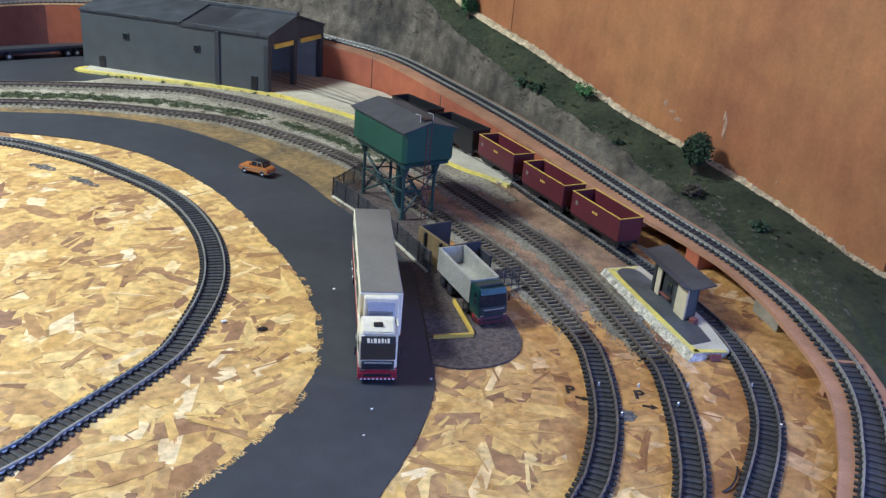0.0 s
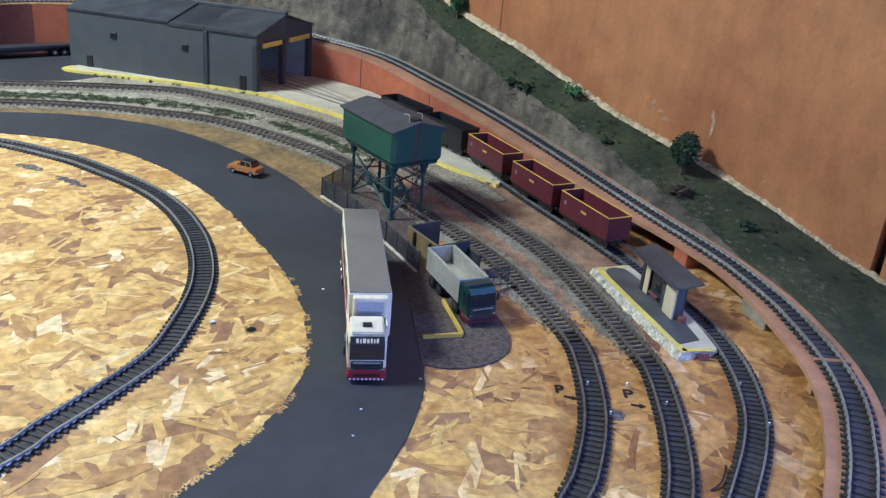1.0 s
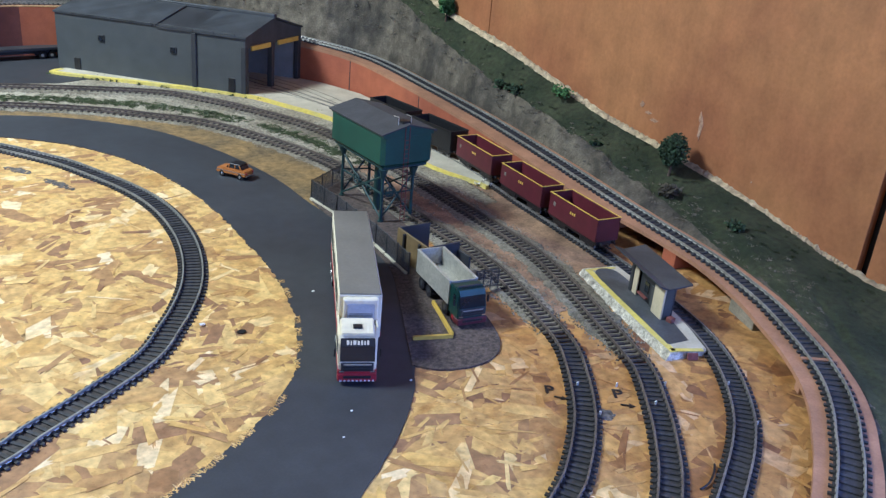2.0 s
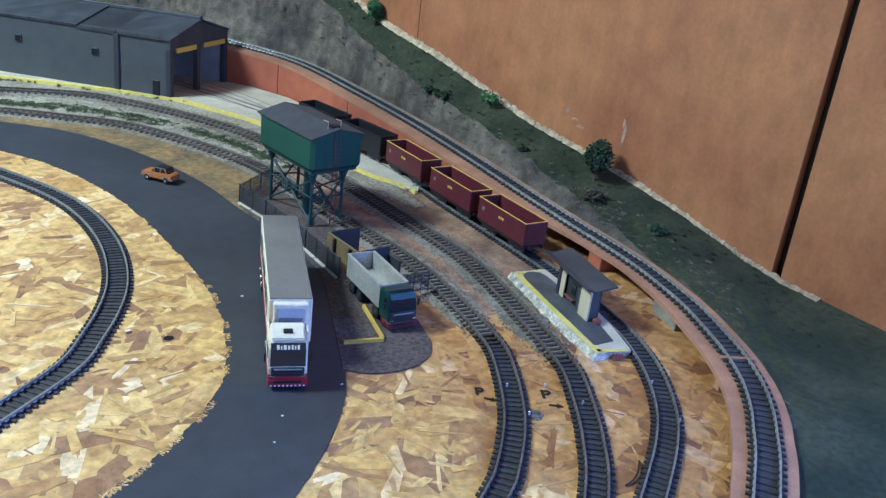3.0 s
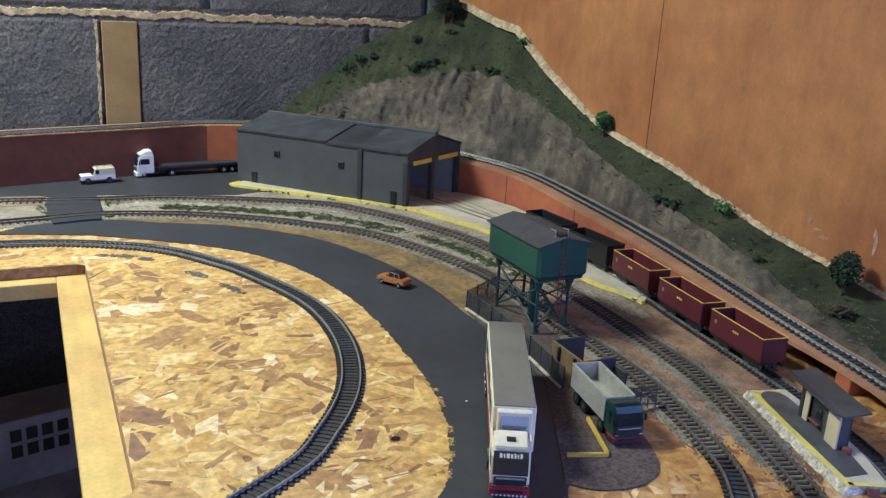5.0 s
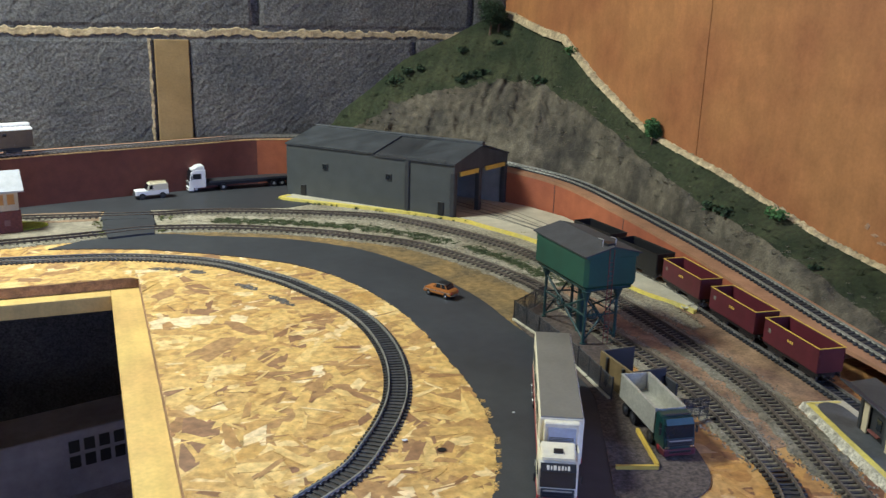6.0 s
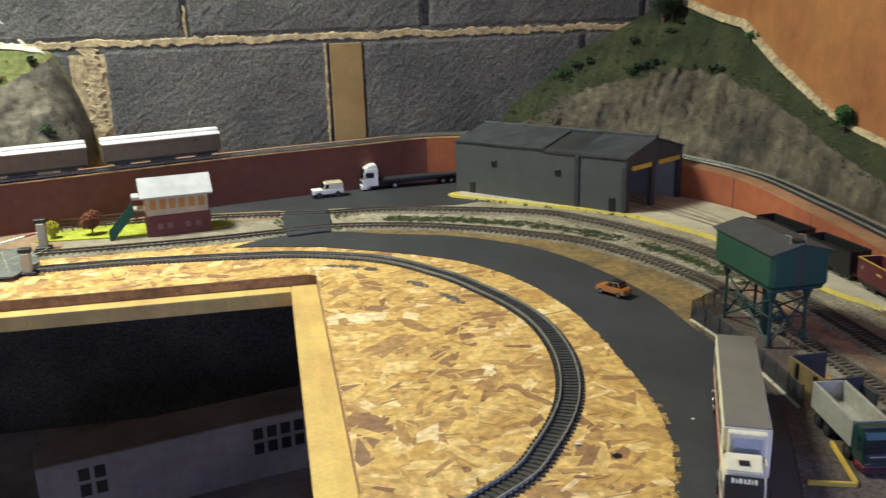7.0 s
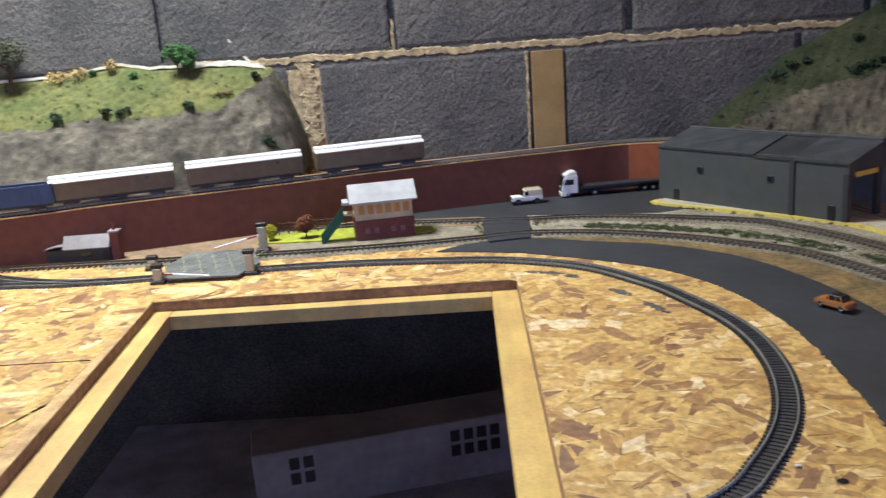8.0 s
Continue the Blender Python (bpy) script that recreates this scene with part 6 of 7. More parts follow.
car = thing("estate_car", "orange saloon car with a black roof on the road", "car", at=pose(0.3865, 0.9535, 0.0016, 0, 0, 122) @ Matrix.Diagonal((0.78, 0.80, 0.98, 1.0)))
b = prism(bmesh.new(), [(-0.0265, 0.0045), (-0.0270, 0.0100), (-0.0245, 0.0122), (-0.0130, 0.0128), (0.0120, 0.0122), (0.0250, 0.0108), (0.0270, 0.0080), (0.0268, 0.0045)], -0.0105, 0.0105)
bmesh.ops.bevel(b, geom=b.edges[:], offset=0.0010, segments=2, affect="EDGES")
part("body", b, ORANGE, car)
b = prism(bmesh.new(), [(-0.0205, 0.0122), (-0.0160, 0.0178), (0.0030, 0.0180), (0.0105, 0.0122)], -0.0092, 0.0092)
bmesh.ops.bevel(b, geom=b.edges[:], offset=0.0012, segments=2, affect="EDGES")
part("glasshouse", b, GLASS, car)
part("roof", block(-0.0158, 0.0028, -0.0088, 0.0088, 0.0174, 0.0186, 0.0005), BLACK, car, "black vinyl roof")
for s in (-1, 1):
    for x0, x1 in ((-0.0192, -0.0172), (-0.0080, -0.0066), (0.0040, 0.0058)):
        part("pillar", prism(bmesh.new(), [(x0 + 0.0002, 0.0122), (x0 + (0.003 if x0 < -0.01 else -0.0022 if x0 > 0 else 0), 0.0177), (x1 + (0.003 if x0 < -0.01 else -0.0022 if x0 > 0 else 0), 0.0177), (x1, 0.0122)], s * 0.0090, s * 0.0096), ORANGE, car)
    part("side_trim", block(-0.0255, 0.0255, s * 0.0104 - 0.0003, s * 0.0104 + 0.0003, 0.0082, 0.0090), CHROME, car)
    part("headlight", rod(bmesh.new(), (0.0262, s * 0.0075, 0.0088), (0.0272, s * 0.0075, 0.0088), 0.0011, 10), SILVER, car)
    part("tail_light", block(-0.0275, -0.0266, s * 0.0085 - 0.0012, s * 0.0085 + 0.0012, 0.0080, 0.0102), RED, car)
    for x in (-0.0165, 0.0165):
        tyre(car, x, s * 0.0093, 0.0040, 0.0026, CHROME)
for x in (-0.0275, 0.0272):
    part("bumper", block(x - 0.0007, x + 0.0007, -0.0104, 0.0104, 0.0052, 0.0066, 0.0003), SILVER, car)

jeep = thing("off_road_car", "small white off-road estate car in the yard", "car", at=pose(0.090, 1.594, 0.0016, 0, 0, 188))
b = prism(bmesh.new(), [(-0.0280, 0.0070), (-0.0280, 0.0150), (0.0285, 0.0150), (0.0290, 0.0070)], -0.0112, 0.0112)
bmesh.ops.bevel(b, geom=b.edges[:], offset=0.0008, segments=2, affect="EDGES")
part("body", b, WHITE, jeep)
b = prism(bmesh.new(), [(-0.0280, 0.0145), (-0.0272, 0.0262), (0.0050, 0.0262), (0.0100, 0.0145)], -0.0106, 0.0106)
bmesh.ops.bevel(b, geom=b.edges[:], offset=0.0008, segments=2, affect="EDGES")
part("upper_body", b, OFF_WHITE, jeep, "off-white upper body")
part("windscreen", prism(bmesh.new(), [(0.0060, 0.0248), (0.0098, 0.0160), (0.0104, 0.0160), (0.0066, 0.0248)], -0.0094, 0.0094), GLASS, jeep)
for s in (-1, 1):
    part("side_window", block(-0.0010, 0.0052, s * 0.0106 - 0.0004, s * 0.0106 + 0.0004, 0.0170, 0.0240), GLASS, jeep)
    part("wing", block(0.0125, 0.0240, s * 0.0105 - 0.0010, s * 0.0105 + 0.0010, 0.0085, 0.0150, 0.0005), WHITE, jeep)
    for x in (-0.0170, 0.0180):
        tyre(jeep, x, s * 0.0104, 0.0055, 0.0038, DARK_GREY)
part("grille", block(0.0286, 0.0296, -0.006, 0.006, 0.0085, 0.0140), BLACK, jeep)
part("front_bumper", block(0.0285, 0.0305, -0.0115, 0.0115, 0.0060, 0.0078, 0.0003), DARK_GREY, jeep)
b = bmesh.new()
for y in (-0.009, -0.003, 0.003, 0.009):
    rod(b, (-0.026, y, 0.0278), (0.003, y, 0.0278), 0.0004, 5)
for x in (-0.024, -0.010, 0.002):
    rod(b, (x, -0.0095, 0.0270), (x, 0.0095, 0.0270), 0.0005, 5)
part("roof_rack", b, CREAM, jeep)

flat = thing("flatbed_lorry", "white lorry with an empty flat trailer in the yard", "lorry", at=pose(0.156, 1.630, 0.0016, 0, 0, 186))
cab(flat, 0.032, WHITE, WHITE, 0.006, 0.041, 0.030, GLASS, False)
b = prism(bmesh.new(), [(-0.029, 0.0405), (-0.028, 0.0480), (-0.018, 0.0475), (-0.006, 0.0415), (-0.006, 0.0405)], -0.0145, 0.0145)
bmesh.ops.bevel(b, geom=b.edges[:], offset=0.0012, segments=2, affect="EDGES")
part("wind_deflector", b, WHITE, flat)
part("chassis", block(-0.205, -0.020, -0.006, 0.006, 0.0085, 0.0150, 0.0005), BLACK, flat)
part("flat_bed", block(-0.208, -0.036, -0.0155, 0.0155, 0.0150, 0.0185, 0.0005), DARK_GREY, flat)
part("bed_edge", block(-0.2085, -0.0355, 0.0150, 0.0160, 0.0155, 0.0196, 0.0003), DARK_GREY, flat)
for s in (-1, 1):
    for x in (-0.012, -0.062, -0.158, -0.174, -0.190):
        tyre(flat, x, s * 0.0115, 0.0062, 0.0056)

# ---- wagons ----


def bogie(parent, x):
    b = bmesh.new()
    box(b, x - 0.013, x + 0.013, -0.0115, -0.0100, 0.0035, 0.0080, 0.0005)
    box(b, x - 0.013, x + 0.013, 0.0100, 0.0115, 0.0035, 0.0080, 0.0005)
    box(b, x - 0.003, x + 0.003, -0.010, 0.010, 0.0050, 0.0085)
    o = part("bogie", b, BLACK, parent)
    for d in (-0.0080, 0.0080):
        b = bmesh.new()
        for y in (-0.0086, 0.0086):
            wheel(b, x + d, y, 0.0052, 0.0016, 16)
        rod(b, (x + d, -0.008, 0.0052), (x + d, 0.008, 0.0052), 0.0009, 6)
        part("wheelset", b, RAIL, o)


def open_wagon(label, paint, rim, m):
    t = thing("box_wagon", label, "wagon", "wagons in the siding", at=m)
    ln, w, z0, z1 = 0.088, 0.030, 0.0125, 0.0375
    part("floor", block(-ln / 2 + 0.0016, ln / 2 - 0.0016, -w / 2 + 0.0016, w / 2 - 0.0016, z0, z0 + 0.0015), paint, t)
    for nm, r in (("side", (-ln / 2, ln / 2, -w / 2, -w / 2 + 0.0015)), ("side", (-ln / 2, ln / 2, w / 2 - 0.0015, w / 2)), ("end", (-ln / 2, -ln / 2 + 0.0015, -w / 2 + 0.0016, w / 2 - 0.0016)), ("end", (ln / 2 - 0.0015, ln / 2, -w / 2 + 0.0016, w / 2 - 0.0016))):
        part(nm, block(*r, z0, z1, 0.0002), paint, t)
    for nm, r in (("top_rail", (-ln / 2 - 0.0004, ln / 2 + 0.0004, -w / 2 - 0.0003, -w / 2 + 0.0010)), ("top_rail", (-ln / 2 - 0.0004, ln / 2 + 0.0004, w / 2 - 0.0010, w / 2 + 0.0003)),
                  ("top_rail", (-ln / 2 - 0.0003, -ln / 2 + 0.0010, -w / 2 + 0.0018, w / 2 - 0.0018)), ("top_rail", (ln / 2 - 0.0010, ln / 2 + 0.0003, -w / 2 + 0.0018, w / 2 - 0.0018))):
        part(nm, block(*r, z1 + 0.0001, z1 + 0.0008), rim, t)
    part("solebar", block(-ln / 2, ln / 2, -w / 2 + 0.002, w / 2 - 0.002, 0.0085, z0, 0.0003), BLACK, t)
    if rim is GOLD:
        for s in (-1, 1):
            for x in (-0.0045, -0.0010, 0.0025):
                part("side_mark", block(x, x + 0.0024, s * w / 2 - 0.0002, s * w / 2 + 0.0002, 0.0265, 0.0292), GOLD, t)
            part("data_panel", block(-0.036, -0.032, s * w / 2 - 0.0002, s * w / 2 + 0.0002, 0.0250, 0.0295), SILVER if s > 0 else SILVER, t)
    for x in (-0.0255, 0.0255):
        bogie(t, x)
    for s in (-1, 1):
        for y in (-0.0085, 0.0085):
            part("buffer", rod(bmesh.new(), (s * ln / 2, y, 0.0105), (s * (ln / 2 + 0.0045), y, 0.0105), 0.0014, 8), BLACK, t)
        part("coupling", block(min(s * ln / 2, s * (ln / 2 + 0.008)), max(s * ln / 2, s * (ln / 2 + 0.008)), -0.0012, 0.0012, 0.0065, 0.0080), BLACK, t)
    return t


sid = curve(SIDING, 0.002)


def on_siding(y):
    k = min(range(len(sid)), key=lambda i: abs(sid[i].y - y))
    d = sid[min(k + 8, len(sid) - 1)] - sid[max(k - 8, 0)]
    return pose(sid[k].x, sid[k].y, 0.0056, 0, 0, math.degrees(math.atan2(d.y, d.x)))


first_wagon = open_wagon("maroon open box wagon with a yellow top rail", MAROON, GOLD, on_siding(0.846))
for y in (0.733, 0.630):
    copy_thing(first_wagon, on_siding(y))
dark = open_wagon("black open coal wagon beside the retaining wall", BLACK, BLACK, on_siding(0.952))
copy_thing(dark, on_siding(1.058))

# ---- island platform ----
platform = thing("platform", "white edged grey island platform with yellow lines", "platform")
PL_IN = [(0.5410, 0.3975), (0.5560, 0.4505), (0.5740, 0.5075), (0.5900, 0.5575)]
PL_OUT = [(0.6280, 0.5475), (0.6160, 0.4925), (0.5990, 0.4375), (0.5730, 0.3835)]
outline = [(p.x, p.y) for p in curve(PL_IN, 0.008)] + [(p.x, p.y) for p in curve(PL_OUT, 0.008)]
mid_p = (0.5855, 0.4735)


def inset(o, k):
    return [(mid_p[0] + (x - mid_p[0]) * k[0], mid_p[1] + (y - mid_p[1]) * k[1]) for x, y in o]


bm = bmesh.new()
fine = [(p.x, p.y) for p in curve(PL_IN, 0.0022)] + [(p.x, p.y) for p in curve(PL_OUT, 0.006)]
left = len(curve(PL_IN, 0.0022))
rings = []
for f in (0.0, 0.35, 0.7, 1.0):
    ring = []
    for i, (x, y) in enumerate(fine):
        out = (0.0050 + 0.0018 * wob(x, y, 160)) if i < left else -0.001
        rough = 0.0016 * math.sin(f * math.pi) if i < left else 0.0
        ring.append(bm.verts.new((x - out * (1 - f) ** 1.15 + rough * wob(x, y, 500, f), y + (y - mid_p[1]) * 0.010 * (1 - f), 0.0110 * f + rough * wob(x, y, 400, 3 + f))))
    rings.append(ring)
for a, c in zip(rings, rings[1:]):
    for k in range(len(a)):
        j = (k + 1) % len(a)
        bm.faces.new((a[k], a[j], c[j], c[k]))
for t in tessellate_polygon([[v.co for v in rings[-1]]]):
    bm.faces.new([rings[-1][k] for k in t])
bmesh.ops.recalc_face_normals(bm, faces=bm.faces[:])
part("plaster_base", bm, CRUMBLY, platform, "rough white plaster sides")
part("surface", sheet(inset(outline, (0.97, 0.985)), 0.0106, 0.0116), CONCRETE, platform)
inner = curve([(p[0] + 0.0042, p[1]) for p in PL_IN], 0.006)
bm = bmesh.new()
sweep(bm, inner, [(0.0030, 0.0112), (-0.0030, 0.0112), (-0.0030, 0.0122), (0.0030, 0.0122)])
part("edge_line", bm, YELLOW, platform, "yellow edge line")
bm = bmesh.new()
sweep(bm, [Vector((0.5455, 0.4010, 0)), Vector((0.558, 0.3945, 0)), Vector((0.571, 0.3880, 0))], [(0.0022, 0.0112), (-0.0022, 0.0112), (-0.0022, 0.0122), (0.0022, 0.0122)])
part("edge_line", bm, YELLOW, platform, "yellow edge line")
bm = bmesh.new()
sweep(bm, [Vector((0.593, 0.5515, 0)), Vector((0.605, 0.5485, 0)), Vector((0.622, 0.5445, 0))], [(0.0018, 0.0112), (-0.0018, 0.0112), (-0.0018, 0.0122), (0.0018, 0.0122)])
part("edge_line", bm, YELLOW, platform, "yellow edge line")
TAR = [(0.5500, 0.4085), (0.5630, 0.4505), (0.5800, 0.5055), (0.5955, 0.5455), (0.6160, 0.5405), (0.6060, 0.4955), (0.5900, 0.4455), (0.5700, 0.4005)]
part("tarmac", sheet([(p.x, p.y) for p in curve(TAR, 0.006)], 0.0114, 0.0124), PLATFORM_GREY, platform, "dark grey tarmac top")
bm = bmesh.new()
sweep(bm, [Vector((0.5550, 0.3905, 0)), Vector((0.559, 0.3884, 0)), Vector((0.563, 0.3863, 0))], [(0.0006, 0.0015), (-0.0018, 0.0015), (-0.0004, 0.0105), (0.0012, 0.0105)])
part("brick_end", bm, BRICK, platform, "red brick end ramp")

for o in platform.children_recursive:
    for v in o.data.vertices:
        v.co.x, v.co.y, v.co.z = v.co.x * 1.009, v.co.y * 1.009, v.co.z * 0.60
shelter = thing("platform_shelter", "grey pitched platform shelter with cream end panels", "shelter", at=pose(0.6009, 0.4853, 0.0075, 0, 0, 71.5))
part("back_wall", block(-0.0424, 0.0205, -0.0060, -0.0045, 0, 0.029, 0.0003), DARK_GREY, shelter)
part("end_panel", block(-0.0424, -0.0247, 0.0038, 0.0057, 0.0, 0.0300, 0.0003), CREAM, shelter, "cream side panel")
part("end_wall", block(-0.0424, -0.0410, -0.0044, 0.0037, 0.0, 0.0300, 0.0003), SHED_GREY, shelter)
part("end_wall", block(0.0160, 0.0205, -0.0044, 0.0055, 0.0, 0.0300, 0.0003), DARK_GREY, shelter)
part("panel", block(0.0075, 0.0155, 0.0030, 0.0045, 0.0, 0.0300, 0.0003), CREAM, shelter, "cream panel")
part("front_wall", block(-0.0245, 0.0073, 0.0000, 0.0012, 0.0, 0.0300, 0.0003), DARK_GREY, shelter)
part("door", block(-0.0225, -0.0150, 0.0013, 0.0024, 0.0, 0.0210, 0.0003), SHED_GREY, shelter)
part("door_window", block(-0.0100, -0.0020, 0.0013, 0.0021, 0.0090, 0.0200, 0.0003), GLASS, shelter)
part("seat", block(-0.012, 0.004, 0.0024, 0.0060, 0.0050, 0.0064, 0.0003), BRICK, shelter)
for pts in ([(0.0042, 0.0305), (0.0140, 0.0345), (0.0140, 0.0360), (0.0042, 0.0320)], [(0.0040, 0.0305), (-0.0190, 0.0345), (-0.0190, 0.0360), (0.0040, 0.0320)]):
    part("roof_slope", prism(bmesh.new(), pts, -0.046, 0.044, "x"), SHED_ROOF, shelter)
tagged(part("brick_box", block(0.5855, 0.5915, 0.4370, 0.4430, 0.0074, 0.0120, 0.0004), BRICK), "small red brick box on the platform", "box")

# ---- signal box ----
sb = thing("signal_box", "signal box with brick base, amber windows and pale roof", "signal box", at=pose(-0.204, 1.396, 0.001, 0, 0, 10))
BL, BD = 0.098, 0.052
base = part("brick_base", block(0, BL, 0, BD, 0, 0.033, 0.0004), BRICK, sb)
for x in (0.016, 0.031, 0.058, 0.074):
    part("arched_window", block(x, x + 0.008, -0.0008, 0.0004, 0.011, 0.020, 0.0003), DULL_BRICK, base)
part("upper_floor", block(0.002, BL - 0.002, 0.002, BD - 0.002, 0.033, 0.064, 0.0003), CREAM, sb)
for k in range(6):
    x = 0.0065 + k * 0.0146
    w_ = part("window", block(x, x + 0.0125, 0.0008, 0.0024, 0.041, 0.060, 0.0002), CREAM, sb)
    part("pane", block(x + 0.0014, x + 0.0111, 0.0002, 0.0012, 0.043, 0.0585), AMBER, w_)
for k in range(2):
    y = 0.006 + k * 0.021
    part("side_pane", block(0.0008, 0.0024, y, y + 0.016, 0.042, 0.059), AMBER, sb)
for pts in ([(-0.006, 0.0620), (BD / 2, 0.0880), (BD / 2, 0.0900), (-0.006, 0.0642)], [(BD + 0.006, 0.0620), (BD / 2, 0.0880), (BD / 2, 0.0900), (BD + 0.006, 0.0642)]):
    part("roof_slope", prism(bmesh.new(), pts, -0.006, BL + 0.006, "x"), ROOF_WHITE, sb)
for x0 in (0.0021, BL - 0.0036):
    part("gable", prism(bmesh.new(), [(0.004, 0.0642), (BD / 2, 0.0875), (BD - 0.004, 0.0642)], x0, x0 + 0.0015, "x"), CREAM, sb)
part("landing", block(-0.016, 0.0018, 0.006, 0.030, 0.0330, 0.0352, 0.0003), CREAM, sb)
st = part("stair", prism(bmesh.new(), [(-0.016, 0.0350), (-0.056, 0.0), (-0.050, 0.0), (-0.013, 0.0320)], 0.008, 0.0095), STAIR_GREEN, sb, "green painted stair")
part("stringer", prism(bmesh.new(), [(-0.016, 0.0350), (-0.056, 0.0), (-0.050, 0.0), (-0.013, 0.0320)], 0.0225, 0.024), STAIR_GREEN, st)
for k in range(9):
    f = (k + 0.5) / 9
    part("tread", block(-0.0545 + 0.038 * f, -0.0500 + 0.038 * f, 0.0095, 0.0225, 0.035 * f - 0.0005, 0.035 * f + 0.0010), STAIR_GREEN, st)
part("handrail", prism(bmesh.new(), [(-0.056, 0.012), (-0.016, 0.046), (-0.016, 0.0345), (-0.056, 0.0005)], 0.0068, 0.0078), STAIR_GREEN, st)

LAWN = [(-0.375, 1.416), (-0.300, 1.412), (-0.210, 1.408), (-0.100, 1.422), (-0.075, 1.451), (-0.130, 1.476), (-0.250, 1.491), (-0.360, 1.471)]
tagged(part("lawn", sheet([(p.x, p.y) for p in curve(LAWN + LAWN[:1], 0.008)][:-1], 0.0, 0.0030), LIME), "lime green grass mat by the signal box", "grass", kind="structure")
tagged(part("cinder_path", sheet([(-1.0, 1.372), (-0.80, 1.366), (-0.60, 1.358), (-0.33, 1.354), (-0.33, 1.45), (-0.25, 1.46), (-0.10, 1.46), (0.0, 1.45), (0.0, 1.53), (-0.089, 1.60), (-0.376, 1.53), (-0.612, 1.455), (-0.80, 1.395), (-1.0, 1.376)], 0.0, 0.0014), BROWN_SAND), "brown earth below the retaining wall", "ground", kind="structure")
foliage("bush", [(-0.350, 1.432, 0.004, 0.011, 0.026)], YELLOW_CLUMP, None, "round yellow green bush beside the gate", leaves=1500, leaf=0.0015, category="bush", ball=True)
tree("tree", "small rust brown autumn tree on the lawn", -0.293, 1.436, 0.004, 0.041, 0.0155, RUST_CLUMP, 700, 0.0026, True)
for o in (st, *st.children, *[c for c in sb.children if c.name.startswith("landing")]):
    for v in o.data.vertices:
        v.co.z *= 1.3
part("porch_roof", block(-0.017, -0.0062, 0.002, 0.034, 0.0610, 0.0655, 0.0004), ROOF_WHITE, sb)
fl = thing("rail_fence", "low brown post and rail fence behind the lawn", "fence")
p, q = Vector((-0.345, 1.468, 0.002)), Vector((-0.215, 1.490, 0.002))
for z in (0.008, 0.014, 0.020):
    part("rail", rod(bmesh.new(), p + Vector((0, 0, z)), q + Vector((0, 0, z)), 0.0008, 6), BARK, fl)
for k in range(9):
    a = p + (q - p) * k / 8
    part("post", rod(bmesh.new(), a, a + Vector((0, 0, 0.023)), 0.0012, 6), BARK, fl)

# ---- gated crossing ----
gx = thing("crossing_deck", "grey crossing deck with yellow hatching between gate posts", "level crossing", kind="structure")
b = prism(bmesh.new(), [(-0.462, 1.226), (-0.358, 1.222), (-0.338, 1.285), (-0.368, 1.366), (-0.470, 1.368), (-0.486, 1.290)], 0.0055, 0.0078, "z")
part("deck", b, DECK_GREY, gx)
b = bmesh.new()
for k in range(5):
    x = -0.458 + k * 0.024
    for s in (-1, 1):
        a, c = Vector((x - s * 0.020, 1.238, 0.0079)), Vector((x + s * 0.020, 1.352, 0.0079))
        sweep(b, [a, (a + c) / 2, c], [(0.0006, 0), (-0.0006, 0), (-0.0006, 0.0004), (0.0006, 0.0004)])
part("hatching", b, PALE_LINE, gx, "faded yellow painted hatching")
for x, y, hh in ((-0.476, 1.229, 0.024), (-0.510, 1.305, 0.017), (-0.345, 1.248, 0.032), (-0.352, 1.375, 0.042)):
    post = thing("gate_post", "grey crossing gate post with a black lamp top", "gate post", "crossing gate posts", at=pose(x, y, 0.0))
    part("shaft", block(-0.006, 0.006, -0.006, 0.006, 0, hh, 0.0012), CONCRETE, post)
    part("foot", block(-0.011, 0.011, -0.008, 0.008, 0, 0.006, 0.0010), DARK_GREY, post)
    part("lamp", block(-0.0085, 0.0085, -0.005, 0.005, hh, hh + 0.0065, 0.0008), BLACK, post)
for a, c, lab in (((-0.470, 1.226, 0.016), (-0.398, 1.219, 0.0105), "low"), ((-0.358, 1.372, 0.028), (-0.428, 1.362, 0.014), "raised")):
    arm = thing("barrier_arm", "white and red crossing barrier arm, " + lab, "barrier")
    a, c = Vector(a), Vector(c)
    part("arm", rod(bmesh.new(), a, c, 0.0014, 6), WHITE, arm)
    part("arm_band", rod(bmesh.new(), a + (c - a) * 0.02, a + (c - a) * 0.25, 0.0016, 6), RED, arm)

# hut by the far track
hut = thing("lineside_hut", "low dark lineside hut with grey slate roof and brick chimney", "hut", at=pose(-0.676, 1.372, 0.001, 0, 0, 2))
part("walls", block(0, 0.074, 0, 0.028, 0, 0.024, 0.0004), DARK_GREY, hut)
for pts in ([(-0.002, 0.0230), (0.014, 0.0420), (0.014, 0.0434), (-0.002, 0.0244)], [(0.030, 0.0230), (0.014, 0.0420), (0.014, 0.0434), (0.030, 0.0244)]):
    part("roof_slope", prism(bmesh.new(), pts, -0.002, 0.0735, "x"), HUT_ROOF, hut)
part("gable", prism(bmesh.new(), [(0.001, 0.0242), (0.014, 0.0412), (0.027, 0.0242)], 0.0002, 0.0016, "x"), DARK_GREY, hut)
part("lean_to", block(-0.030, -0.0005, 0.003, 0.025, 0, 0.023, 0.0004), DARK_GREY, hut)
b = bmesh.new()
arc = [(-0.033 + 0.032 * k / 6, 0.0236 + 0.006 * math.sin(math.pi * (0.08 + 0.5 * k / 6))) for k in range(7)]
prism(b, arc + [(x, z - 0.0014) for x, z in arc[::-1]], 0.001, 0.027)
part("lean_to_roof", b, HUT_ROOF, hut)
